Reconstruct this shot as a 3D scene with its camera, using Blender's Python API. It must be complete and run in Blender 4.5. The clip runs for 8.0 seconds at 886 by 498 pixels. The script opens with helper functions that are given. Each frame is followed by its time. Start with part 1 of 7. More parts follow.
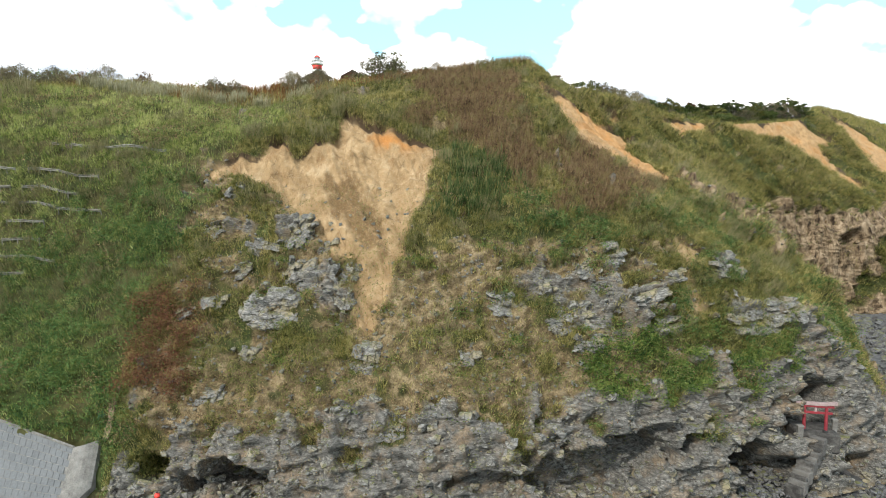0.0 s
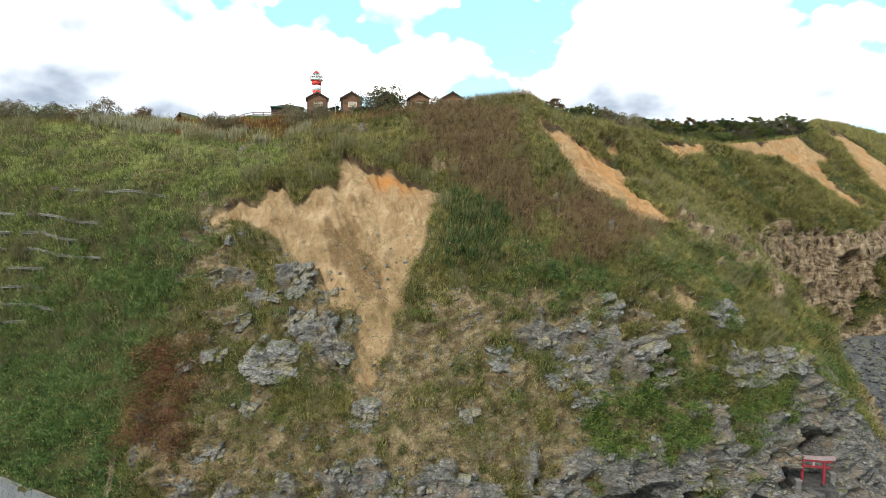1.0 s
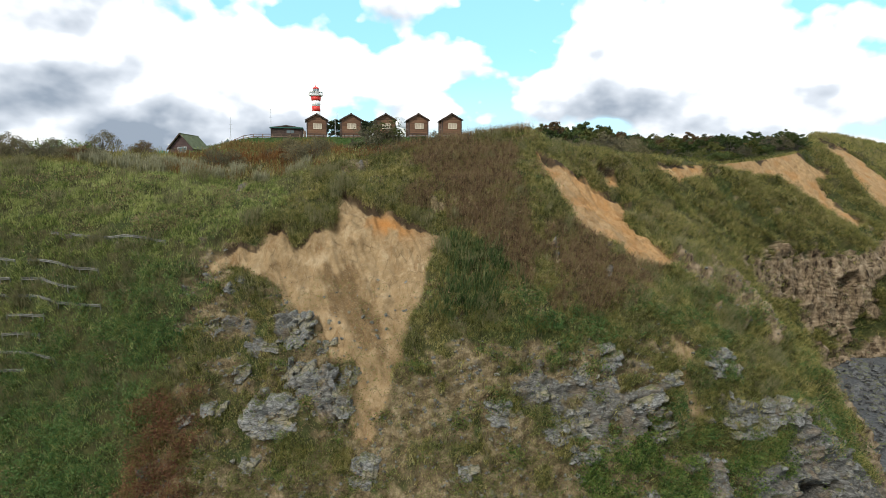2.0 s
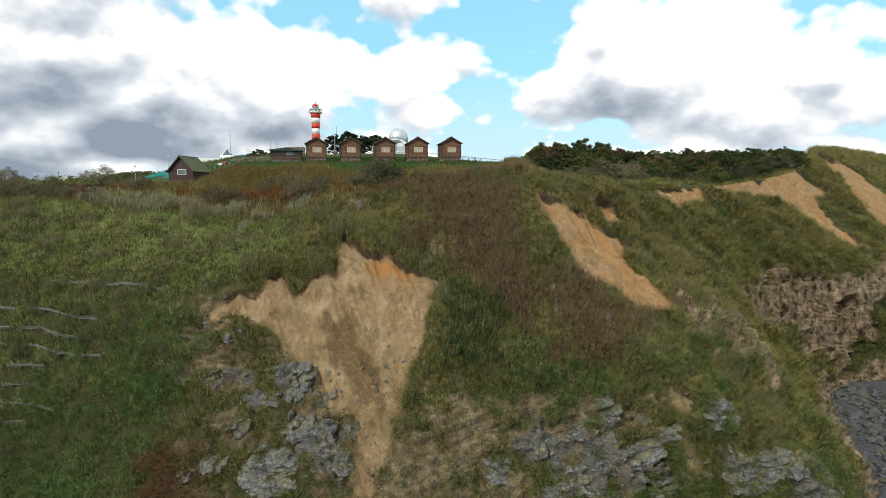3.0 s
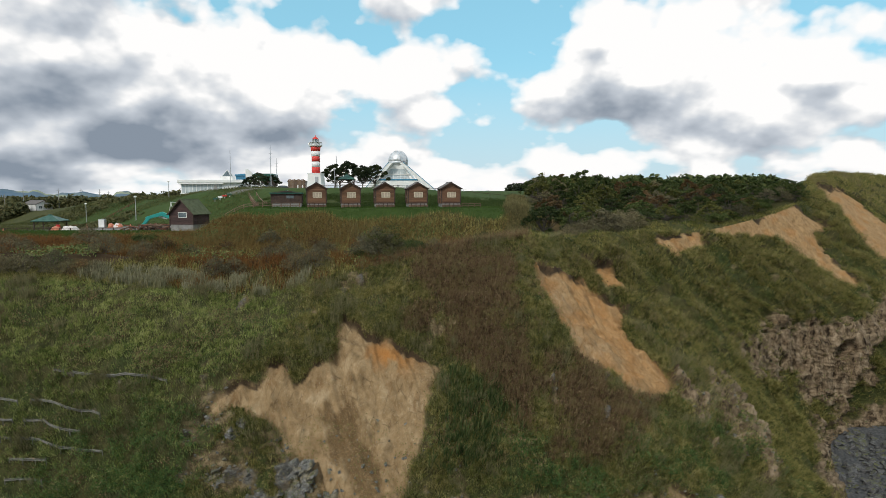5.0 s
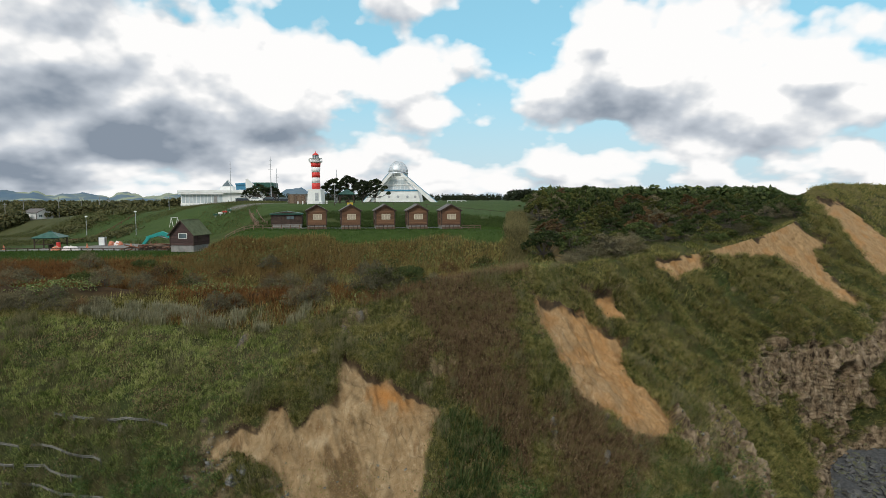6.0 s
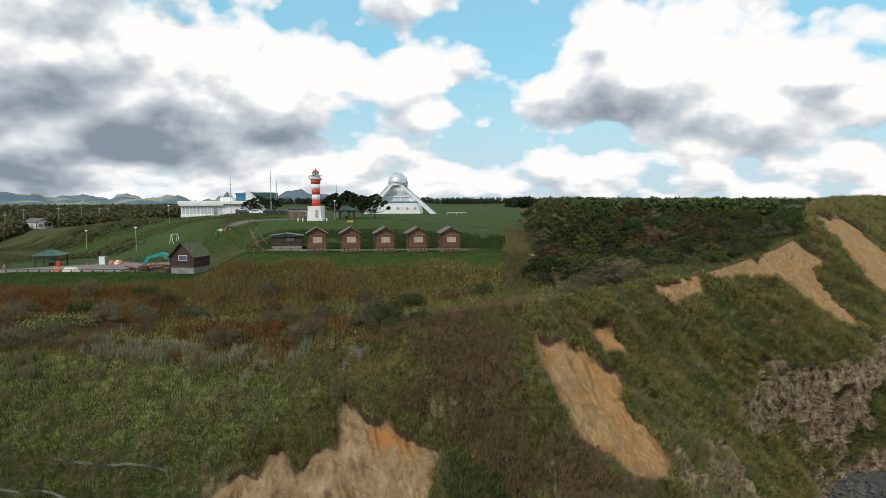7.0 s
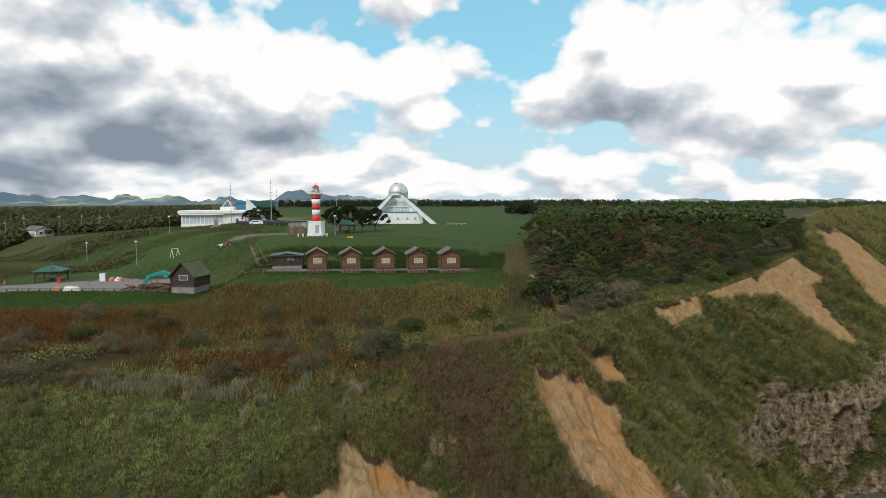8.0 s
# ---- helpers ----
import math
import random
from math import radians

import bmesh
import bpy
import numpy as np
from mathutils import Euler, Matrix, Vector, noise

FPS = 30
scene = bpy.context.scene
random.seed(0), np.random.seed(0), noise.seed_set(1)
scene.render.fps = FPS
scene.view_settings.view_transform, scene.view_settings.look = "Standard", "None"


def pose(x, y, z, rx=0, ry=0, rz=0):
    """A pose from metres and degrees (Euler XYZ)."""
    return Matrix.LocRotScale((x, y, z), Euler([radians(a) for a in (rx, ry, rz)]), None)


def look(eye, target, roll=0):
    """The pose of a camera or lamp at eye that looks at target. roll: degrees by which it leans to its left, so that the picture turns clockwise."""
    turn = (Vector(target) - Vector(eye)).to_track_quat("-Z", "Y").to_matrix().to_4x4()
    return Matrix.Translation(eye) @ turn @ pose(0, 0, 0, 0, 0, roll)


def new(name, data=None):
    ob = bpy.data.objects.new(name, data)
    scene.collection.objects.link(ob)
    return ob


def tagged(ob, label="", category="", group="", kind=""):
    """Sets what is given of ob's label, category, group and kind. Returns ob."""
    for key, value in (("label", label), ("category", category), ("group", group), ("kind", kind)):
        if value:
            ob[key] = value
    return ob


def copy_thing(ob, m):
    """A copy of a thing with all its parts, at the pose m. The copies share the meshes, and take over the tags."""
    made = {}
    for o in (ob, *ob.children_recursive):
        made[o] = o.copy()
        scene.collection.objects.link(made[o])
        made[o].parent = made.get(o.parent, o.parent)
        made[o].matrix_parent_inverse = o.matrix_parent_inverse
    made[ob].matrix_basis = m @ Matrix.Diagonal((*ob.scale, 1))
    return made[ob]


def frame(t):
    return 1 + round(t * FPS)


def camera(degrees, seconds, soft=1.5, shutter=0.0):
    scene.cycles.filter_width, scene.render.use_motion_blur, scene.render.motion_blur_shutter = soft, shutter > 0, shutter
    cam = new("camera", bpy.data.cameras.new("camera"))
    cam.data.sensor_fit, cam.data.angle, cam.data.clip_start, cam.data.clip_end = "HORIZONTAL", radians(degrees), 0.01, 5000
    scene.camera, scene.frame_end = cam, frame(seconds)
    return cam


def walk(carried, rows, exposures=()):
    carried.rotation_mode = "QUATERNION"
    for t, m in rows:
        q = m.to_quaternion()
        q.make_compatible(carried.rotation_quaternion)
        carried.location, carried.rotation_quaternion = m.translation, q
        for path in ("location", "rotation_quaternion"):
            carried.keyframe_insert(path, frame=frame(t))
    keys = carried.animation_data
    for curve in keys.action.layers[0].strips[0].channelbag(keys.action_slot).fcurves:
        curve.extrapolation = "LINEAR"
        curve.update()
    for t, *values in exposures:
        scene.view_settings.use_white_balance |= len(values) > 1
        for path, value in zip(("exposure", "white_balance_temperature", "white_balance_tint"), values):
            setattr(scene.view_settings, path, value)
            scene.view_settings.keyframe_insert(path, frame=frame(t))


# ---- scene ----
cam = camera(72.0, 8.0, 0.6)
METRES, EYE, TILT, LEAN, TURN = 28.0, 21.0, -4.8, 0.0, 0.0
ROWS = [
    (0.0, 0.0, 0.0, 0.0, -0.0, 0.0, -0.0),
    (0.5, 0.0002, -0.002, 0.0594, -0.02, -0.01, 0.0),
    (1.0, 0.0007, -0.0039, 0.1245, -0.05, -0.03, 0.03),
    (1.5, 0.0016, -0.006, 0.1895, -0.06, -0.05, 0.04),
    (2.0, 0.0028, -0.0081, 0.25, -0.08, -0.07, 0.04),
    (3.5, 0.005, -0.0151, 0.4442, -0.12, -0.0, 0.08),
    (4.0, 0.0044, -0.0177, 0.5028, -0.13, 0.05, 0.1),
    (4.5, 0.0039, -0.0204, 0.5661, -0.14, 0.09, 0.11),
    (6.0, 0.004, -0.0267, 0.7533, -0.14, 0.13, 0.11),
    (6.5, 0.0046, -0.0288, 0.8164, -0.14, 0.19, 0.14),
    (7.0, 0.0043, -0.0314, 0.8788, -0.15, 0.23, 0.14),
    (7.5, 0.0052, -0.0343, 0.9342, -0.14, 0.24, 0.13),
    (8.0, 0.005, -0.0371, 0.9992, -0.14, 0.23, 0.11),
]
walk(cam, [(t, pose(0, 0, EYE, TILT, LEAN, TURN) @ pose(METRES * x, METRES * y, METRES * z, 90 + pitch, roll, yaw)) for t, x, y, z, yaw, pitch, roll in ROWS],
     [(0.0, 1.0), (0.5, 0.87), (1.0, 0.72), (1.5, 0.56), (2.0, 0.35), (3.5, 0.0), (4.5, -0.16), (6.0, -0.20), (8.0, -0.20)])

# ---- world, sun ----
SUN_ELEV, SUN_TURN = 38.0, 212.0      # degrees; turn is clockwise from +y
world = bpy.data.worlds.new("sky")
scene.world = world
world.use_nodes = True
wt = world.node_tree
wt.nodes.clear()


def wnode(kind, **vals):
    n = wt.nodes.new(kind)
    for k, v in vals.items():
        n.inputs[k].default_value = v
    return n


def wmath(op, a, b=None, clamp=False):
    n = wt.nodes.new("ShaderNodeMath")
    n.operation, n.use_clamp = op, clamp
    for i, v in enumerate((a, b)):
        if v is None:
            continue
        if isinstance(v, (int, float)):
            n.inputs[i].default_value = v
        else:
            wt.links.new(v, n.inputs[i])
    return n.outputs[0]


def wramp(fac, stops):
    n = wt.nodes.new("ShaderNodeValToRGB")
    while len(n.color_ramp.elements) < len(stops):
        n.color_ramp.elements.new(0.5)
    for e, (p, c) in zip(n.color_ramp.elements, stops):
        e.position = p
        e.color = (c, c, c, 1) if isinstance(c, (int, float)) else (*c, 1)
    wt.links.new(fac, n.inputs[0])
    return n.outputs[0]


def wmix(fac, a, b):
    n = wt.nodes.new("ShaderNodeMix")
    n.data_type = "RGBA"
    for sock, v in ((n.inputs[0], fac), (n.inputs[6], a), (n.inputs[7], b)):
        if isinstance(v, (int, float)):
            sock.default_value = v
        elif isinstance(v, tuple):
            sock.default_value = (*v, 1)
        else:
            wt.links.new(v, sock)
    return n.outputs[2]


sky = wt.nodes.new("ShaderNodeTexSky")
sky.sky_type, sky.sun_disc = "NISHITA", False
sky.sun_elevation, sky.sun_rotation = radians(SUN_ELEV), radians(SUN_TURN)
sky.air_density, sky.dust_density, sky.ozone_density = 1.0, 0.6, 1.0
coord = wt.nodes.new("ShaderNodeTexCoord")
sep = wt.nodes.new("ShaderNodeSeparateXYZ")
wt.links.new(coord.outputs["Generated"], sep.inputs[0])
dx, dy, dz = sep.outputs
# cloud plane: bearing and height over the horizon, stretched flat near it
bear = wmath("ARCTAN2", dx, dy)
rise = wmath("MAXIMUM", dz, 0.0)


def cloud_plane(lift):
    """The sky's flat coordinates, looked up a little higher than the view by lift."""
    comb = wt.nodes.new("ShaderNodeCombineXYZ")
    wt.links.new(bear, comb.inputs[0])
    wt.links.new(wmath("MULTIPLY", wmath("POWER", wmath("ADD", rise, lift), 0.78), 1.35), comb.inputs[1])
    return comb.outputs[0]


def cloud_mass(lift):
    """Heaped cloud: broad fractal noise with rounded billows on it."""
    plane = cloud_plane(lift)
    n = wnode("ShaderNodeTexNoise", Scale=5.0, Detail=7.0, Roughness=0.46, Distortion=0.05)
    wt.links.new(plane, n.inputs[0])
    v = wt.nodes.new("ShaderNodeTexVoronoi")
    n.noise_dimensions = v.voronoi_dimensions = "2D"
    v.feature = "SMOOTH_F1"
    v.inputs["Scale"].default_value, v.inputs["Detail"].default_value, v.inputs["Roughness"].default_value = 9.0, 3.0, 0.45
    v.inputs["Smoothness"].default_value = 0.45
    wt.links.new(plane, v.inputs[0])
    return wmath("ADD", wmath("MULTIPLY", wmath("SUBTRACT", n.outputs[0], 0.48), 1.15), wmath("MULTIPLY", wmath("SUBTRACT", 0.38, v.outputs["Distance"]), 0.42))


def bank(b, h, sb, sh, gain):
    """A soft bank of cloud (gain > 0) or a gap (gain < 0) round a bearing and height."""
    u = wmath("DIVIDE", wmath("SUBTRACT", bear, b), sb)
    v = wmath("DIVIDE", wmath("SUBTRACT", dz, h), sh)
    r = wmath("ADD", wmath("MULTIPLY", u, u), wmath("MULTIPLY", v, v))
    return wmath("MULTIPLY", wmath("POWER", 2.718, wmath("MULTIPLY", r, -1.0)), gain)


def total(items):
    out = items[0]
    for it in items[1:]:
        out = wmath("ADD", out, it)
    return out


BANKS = [(-0.50, 0.145, 0.18, 0.07, 0.50), (-0.47, 0.085, 0.12, 0.035, 0.5), (-0.45, 0.19, 0.25, 0.09, 0.22), (-0.22, 0.20, 0.20, 0.07, 0.28), (0.40, 0.22, 0.22, 0.09, 0.28), (0.22, 0.145, 0.20, 0.035, 0.2), (0.06, 0.195, 0.05, 0.02, 0.2),
         (-0.16, 0.30, 0.05, 0.03, -0.3), (0.03, 0.255, 0.12, 0.032, -0.42), (0.13, 0.285, 0.07, 0.03, -0.15), (0.05, 0.09, 0.16, 0.035, -0.26), (0.66, 0.22, 0.06, 0.12, -0.35),
         (-0.26, 0.26, 0.03, 0.02, -0.25), (0.40, 0.05, 0.25, 0.02, -0.12), (0.11, 0.045, 0.03, 0.015, 0.15), (0.40, 0.085, 0.08, 0.03, 0.22), (0.60, 0.05, 0.05, 0.02, 0.2), (-0.45, 0.045, 0.14, 0.02, 0.2), (-0.62, 0.05, 0.16, 0.05, 0.25)]
mass = cloud_mass(0.0)
cover = total([wmath("ADD", 0.675, mass)] + [wmath("MULTIPLY", bank(*b), 0.72) for b in BANKS])
dense = wramp(cover, [(0.42, 0.0), (0.50, 0.75), (0.57, 1.0)])
SHADES = [(-0.56, 0.12, 0.17, 0.08, 0.42), (-0.22, 0.095, 0.20, 0.035, 0.5), (-0.42, 0.07, 0.10, 0.02, 0.35), (0.22, 0.135, 0.17, 0.025, 0.5), (0.245, 0.19, 0.03, 0.05, 0.3),
          (0.55, 0.15, 0.10, 0.015, 0.4), (0.42, 0.13, 0.12, 0.03, 0.2), (-0.10, 0.20, 0.15, 0.04, -0.35), (0.42, 0.24, 0.15, 0.05, -0.3), (-0.45, 0.04, 0.14, 0.02, -0.3), (-0.5, 0.10, 0.30, 0.06, 0.14), (0.2, 0.03, 0.5, 0.03, 0.12), (-0.60, 0.035, 0.14, 0.04, 0.75)]
# lit tops and grey undersides: more cloud above a place than at it means shade
above = wmath("SUBTRACT", wmath("ADD", wmath("MULTIPLY", cloud_mass(0.022), 0.6), wmath("MULTIPLY", cloud_mass(0.05), 0.4)), mass)
deep = wmath("MULTIPLY", wmath("SUBTRACT", cover, 0.80), 0.30)
under = total([wmath("MULTIPLY", above, 1.9), deep] + [bank(*b) for b in SHADES])
shade = wramp(under, [(0.0, (1.14, 1.13, 1.12)), (0.12, (0.94, 0.955, 0.97)), (0.36, (0.64, 0.69, 0.755)), (0.90, (0.28, 0.335, 0.41))])
blue = wt.nodes.new("ShaderNodeMix")
blue.data_type, blue.blend_type = "RGBA", "MULTIPLY"
blue.inputs[0].default_value = 1.0
blue.inputs[7].default_value = (0.13, 0.165, 0.165, 1)
wt.links.new(sky.outputs[0], blue.inputs[6])
air = wmix(wramp(rise, [(0.0, 0.92), (0.10, 0.55), (0.22, 0.0)]), blue.outputs[2], (0.62, 0.78, 0.90))
air = wmix(0.65, air, wramp(rise, [(0.02, (0.64, 0.81, 0.92)), (0.20, (0.36, 0.80, 0.98))]))
tone = wmix(dense, air, shade)
bg = wnode("ShaderNodeBackground", Strength=1.0)
wt.links.new(tone, bg.inputs[0])
wout = wt.nodes.new("ShaderNodeOutputWorld")
wt.links.new(bg.outputs[0], wout.inputs[0])

sun_data = bpy.data.lights.new("sun", "SUN")
sun_data.energy, sun_data.angle, sun_data.color = 2.25, radians(6), (1.0, 0.95, 0.86)
sun = new("sun", sun_data)
se, sr = radians(SUN_ELEV), radians(SUN_TURN)
sun.matrix_basis = look((math.sin(sr) * math.cos(se) * 200, math.cos(sr) * math.cos(se) * 200, 60 + math.sin(se) * 200), (0, 0, 60))

# ---- noise and mesh helpers ----
def lattice(ix, iy, iz):
    h = (ix.astype(np.int64) * 374761393 + iy.astype(np.int64) * 668265263 + iz.astype(np.int64) * 1442695041) & 0xFFFFFFFF
    h = ((h ^ (h >> 13)) * 1274126177) & 0xFFFFFFFF
    h = ((h ^ (h >> 16)) * 2246822519) & 0xFFFFFFFF
    return ((h ^ (h >> 15)) & 0xFFFFFF) / float(0xFFFFFF)


def vnoise(x, y, z=0.0):
    """Value noise from -1 to 1 on arrays."""
    x, y, z = np.broadcast_arrays(np.asarray(x, float), np.asarray(y, float), np.asarray(z, float))
    ix, iy, iz = np.floor(x), np.floor(y), np.floor(z)
    fx, fy, fz = x - ix, y - iy, z - iz
    fx, fy, fz = (f * f * f * (f * (f * 6 - 15) + 10) for f in (fx, fy, fz))
    out = 0.0
    for a in (0, 1):
        for b in (0, 1):
            for c in (0, 1):
                w = (fx if a else 1 - fx) * (fy if b else 1 - fy) * (fz if c else 1 - fz)
                out = out + w * lattice(ix + a, iy + b, iz + c)
    return out * 2 - 1


def fbm(x, y, z=0.0, octaves=4, gain=0.5):
    out, amp, s = 0.0, 1.0, 1.0
    for i in range(octaves):
        out = out + amp * vnoise(np.asarray(x) * s + 17.3 * i, np.asarray(y) * s + 5.1 * i, np.asarray(z) * s)
        amp, s = amp * gain, s * 2.03
    return out


def ridged(x, y, z=0.0, octaves=4):
    out, amp, s = 0.0, 1.0, 1.0
    for i in range(octaves):
        out = out + amp * (1 - 2 * np.abs(vnoise(np.asarray(x) * s + 9.7 * i, np.asarray(y) * s, np.asarray(z) * s + 3.3 * i)))
        amp, s = amp * 0.5, s * 2.1
    return out


def step(v, a, b):
    t = np.clip((np.asarray(v, float) - a) / (b - a), 0, 1)
    return t * t * (3 - 2 * t)


def hump(x, y, cx, cy, sx, sy):
    return np.exp(-((x - cx) / sx) ** 2 - ((y - cy) / sy) ** 2)


def inside(px, pz, outline):
    """Signed distance into a closed outline, positive inside."""
    pts = np.array(outline, float)
    best, odd = np.full(np.shape(px), 1e9), np.zeros(np.shape(px), bool)
    for (ax, az), (bx, bz) in zip(pts, np.roll(pts, -1, 0)):
        ex, ez = bx - ax, bz - az
        t = np.clip(((px - ax) * ex + (pz - az) * ez) / (ex * ex + ez * ez), 0, 1)
        best = np.minimum(best, np.hypot(px - ax - t * ex, pz - az - t * ez))
        if az != bz:
            odd ^= ((az > pz) != (bz > pz)) & (px < ax + (pz - az) / (bz - az) * ex)
    return np.where(odd, best, -best)


def smooth_line(values, u):
    """Catmull-Rom through evenly numbered values."""
    p = np.array(values, float)
    u = np.clip(u, 0, len(p) - 1 - 1e-9)
    i = np.floor(u).astype(int)
    f = u - i
    g = [p[np.clip(i + k, 0, len(p) - 1)] for k in (-1, 0, 1, 2)]
    return 0.5 * (2 * g[1] + (g[2] - g[0]) * f + (2 * g[0] - 5 * g[1] + 4 * g[2] - g[3]) * f ** 2 + (3 * g[1] - g[0] - 3 * g[2] + g[3]) * f ** 3)


def mesh_from(name, verts, faces, material=None, smooth=False, attrs=None, loops=None):
    """One mesh object from arrays; faces is an (n, 3 or 4) array."""
    me = bpy.data.meshes.new(name)
    verts, faces = np.asarray(verts, np.float32), np.asarray(faces, np.int32)
    n, k = faces.shape
    me.vertices.add(len(verts))
    me.vertices.foreach_set("co", verts.ravel())
    me.loops.add(n * k)
    me.loops.foreach_set("vertex_index", faces.ravel())
    me.polygons.add(n)
    me.polygons.foreach_set("loop_start", np.arange(0, n * k, k, dtype=np.int32))
    me.polygons.foreach_set("use_smooth", np.full(n, smooth))
    for key, val in (attrs or {}).items():
        a = me.attributes.new(key, "FLOAT", "POINT")
        a.data.foreach_set("value", np.asarray(val, np.float32).ravel())
    me.update()
    me.validate()
    if material:
        me.materials.append(material)
    return new(name, me)


def grid_faces(rows, cols):
    i = np.arange(rows * cols).reshape(rows, cols)
    return np.stack([i[:-1, :-1], i[:-1, 1:], i[1:, 1:], i[1:, :-1]], -1).reshape(-1, 4)


def part(name, bm, material, parent=None, label="", smooth=False):
    """Links a bmesh as one mesh object, under a thing or a part."""
    me = bpy.data.meshes.new(name)
    bmesh.ops.recalc_face_normals(bm, faces=bm.faces)
    for f in bm.faces:
        f.smooth = smooth
    bm.to_mesh(me)
    bm.free()
    me.materials.append(material)
    ob = new(name, me)
    if parent:
        ob.parent = parent
    return tagged(ob, label)


def thing(name, m, label, category, group="", kind=""):
    ob = new(name)
    ob.empty_display_size = 0.2
    ob.matrix_basis = m
    return tagged(ob, label, category, group, kind)


def add_box(bm, x0, x1, y0, y1, z0, z1, bevel=0.0, m=None):
    r = bmesh.ops.create_cube(bm, size=1.0)
    vs = r["verts"]
    for v in vs:
        v.co = Vector((x0 + (v.co.x + 0.5) * (x1 - x0), y0 + (v.co.y + 0.5) * (y1 - y0), z0 + (v.co.z + 0.5) * (z1 - z0)))
    if bevel:
        es = list({e for v in vs for e in v.link_edges})
        r = bmesh.ops.bevel(bm, geom=es, offset=bevel, segments=1, affect="EDGES")
        vs = list({v for f in r["faces"] for v in f.verts} | {v for v in vs if v.is_valid})
    if m:
        bmesh.ops.transform(bm, matrix=m, verts=vs)
    return bm


def box(x0, x1, y0, y1, z0, z1, bevel=0.0, m=None):
    return add_box(bmesh.new(), x0, x1, y0, y1, z0, z1, bevel, m)


def add_rod(bm, a, b, r0, r1=None, sides=10):
    a, b = Vector(a), Vector(b)
    r = bmesh.ops.create_cone(bm, cap_ends=True, segments=sides, radius1=r0, radius2=r0 if r1 is None else r1, depth=(b - a).length)
    m = Matrix.Translation((a + b) / 2) @ (b - a).to_track_quat("Z", "Y").to_matrix().to_4x4()
    bmesh.ops.transform(bm, matrix=m, verts=r["verts"])
    return bm


def rod(a, b, r0, r1=None, sides=10):
    return add_rod(bmesh.new(), a, b, r0, r1, sides)


def prism(outline, y0, y1, bevel=0.0):
    """An outline in x, z drawn out from y0 to y1."""
    bm = bmesh.new()
    front = [bm.verts.new((x, y0, z)) for x, z in outline]
    back = [bm.verts.new((x, y1, z)) for x, z in outline]
    bm.faces.new(front)
    bm.faces.new(back[::-1])
    for i in range(len(outline)):
        j = (i + 1) % len(outline)
        bm.faces.new((front[j], front[i], back[i], back[j]))
    if bevel:
        bmesh.ops.bevel(bm, geom=list(bm.edges), offset=bevel, segments=1, affect="EDGES")
    return bm


def lathe(profile, sides=32):
    """A turned body from (radius, z) pairs."""
    bm = bmesh.new()
    rings = [[bm.verts.new((r * math.cos(2 * math.pi * k / sides), r * math.sin(2 * math.pi * k / sides), z)) for k in range(sides)] for r, z in profile]
    for a, b in zip(rings, rings[1:]):
        for k in range(sides):
            bm.faces.new((a[k], a[(k + 1) % sides], b[(k + 1) % sides], b[k]))
    bm.faces.new(rings[0][::-1])
    bm.faces.new(rings[-1])
    return bm


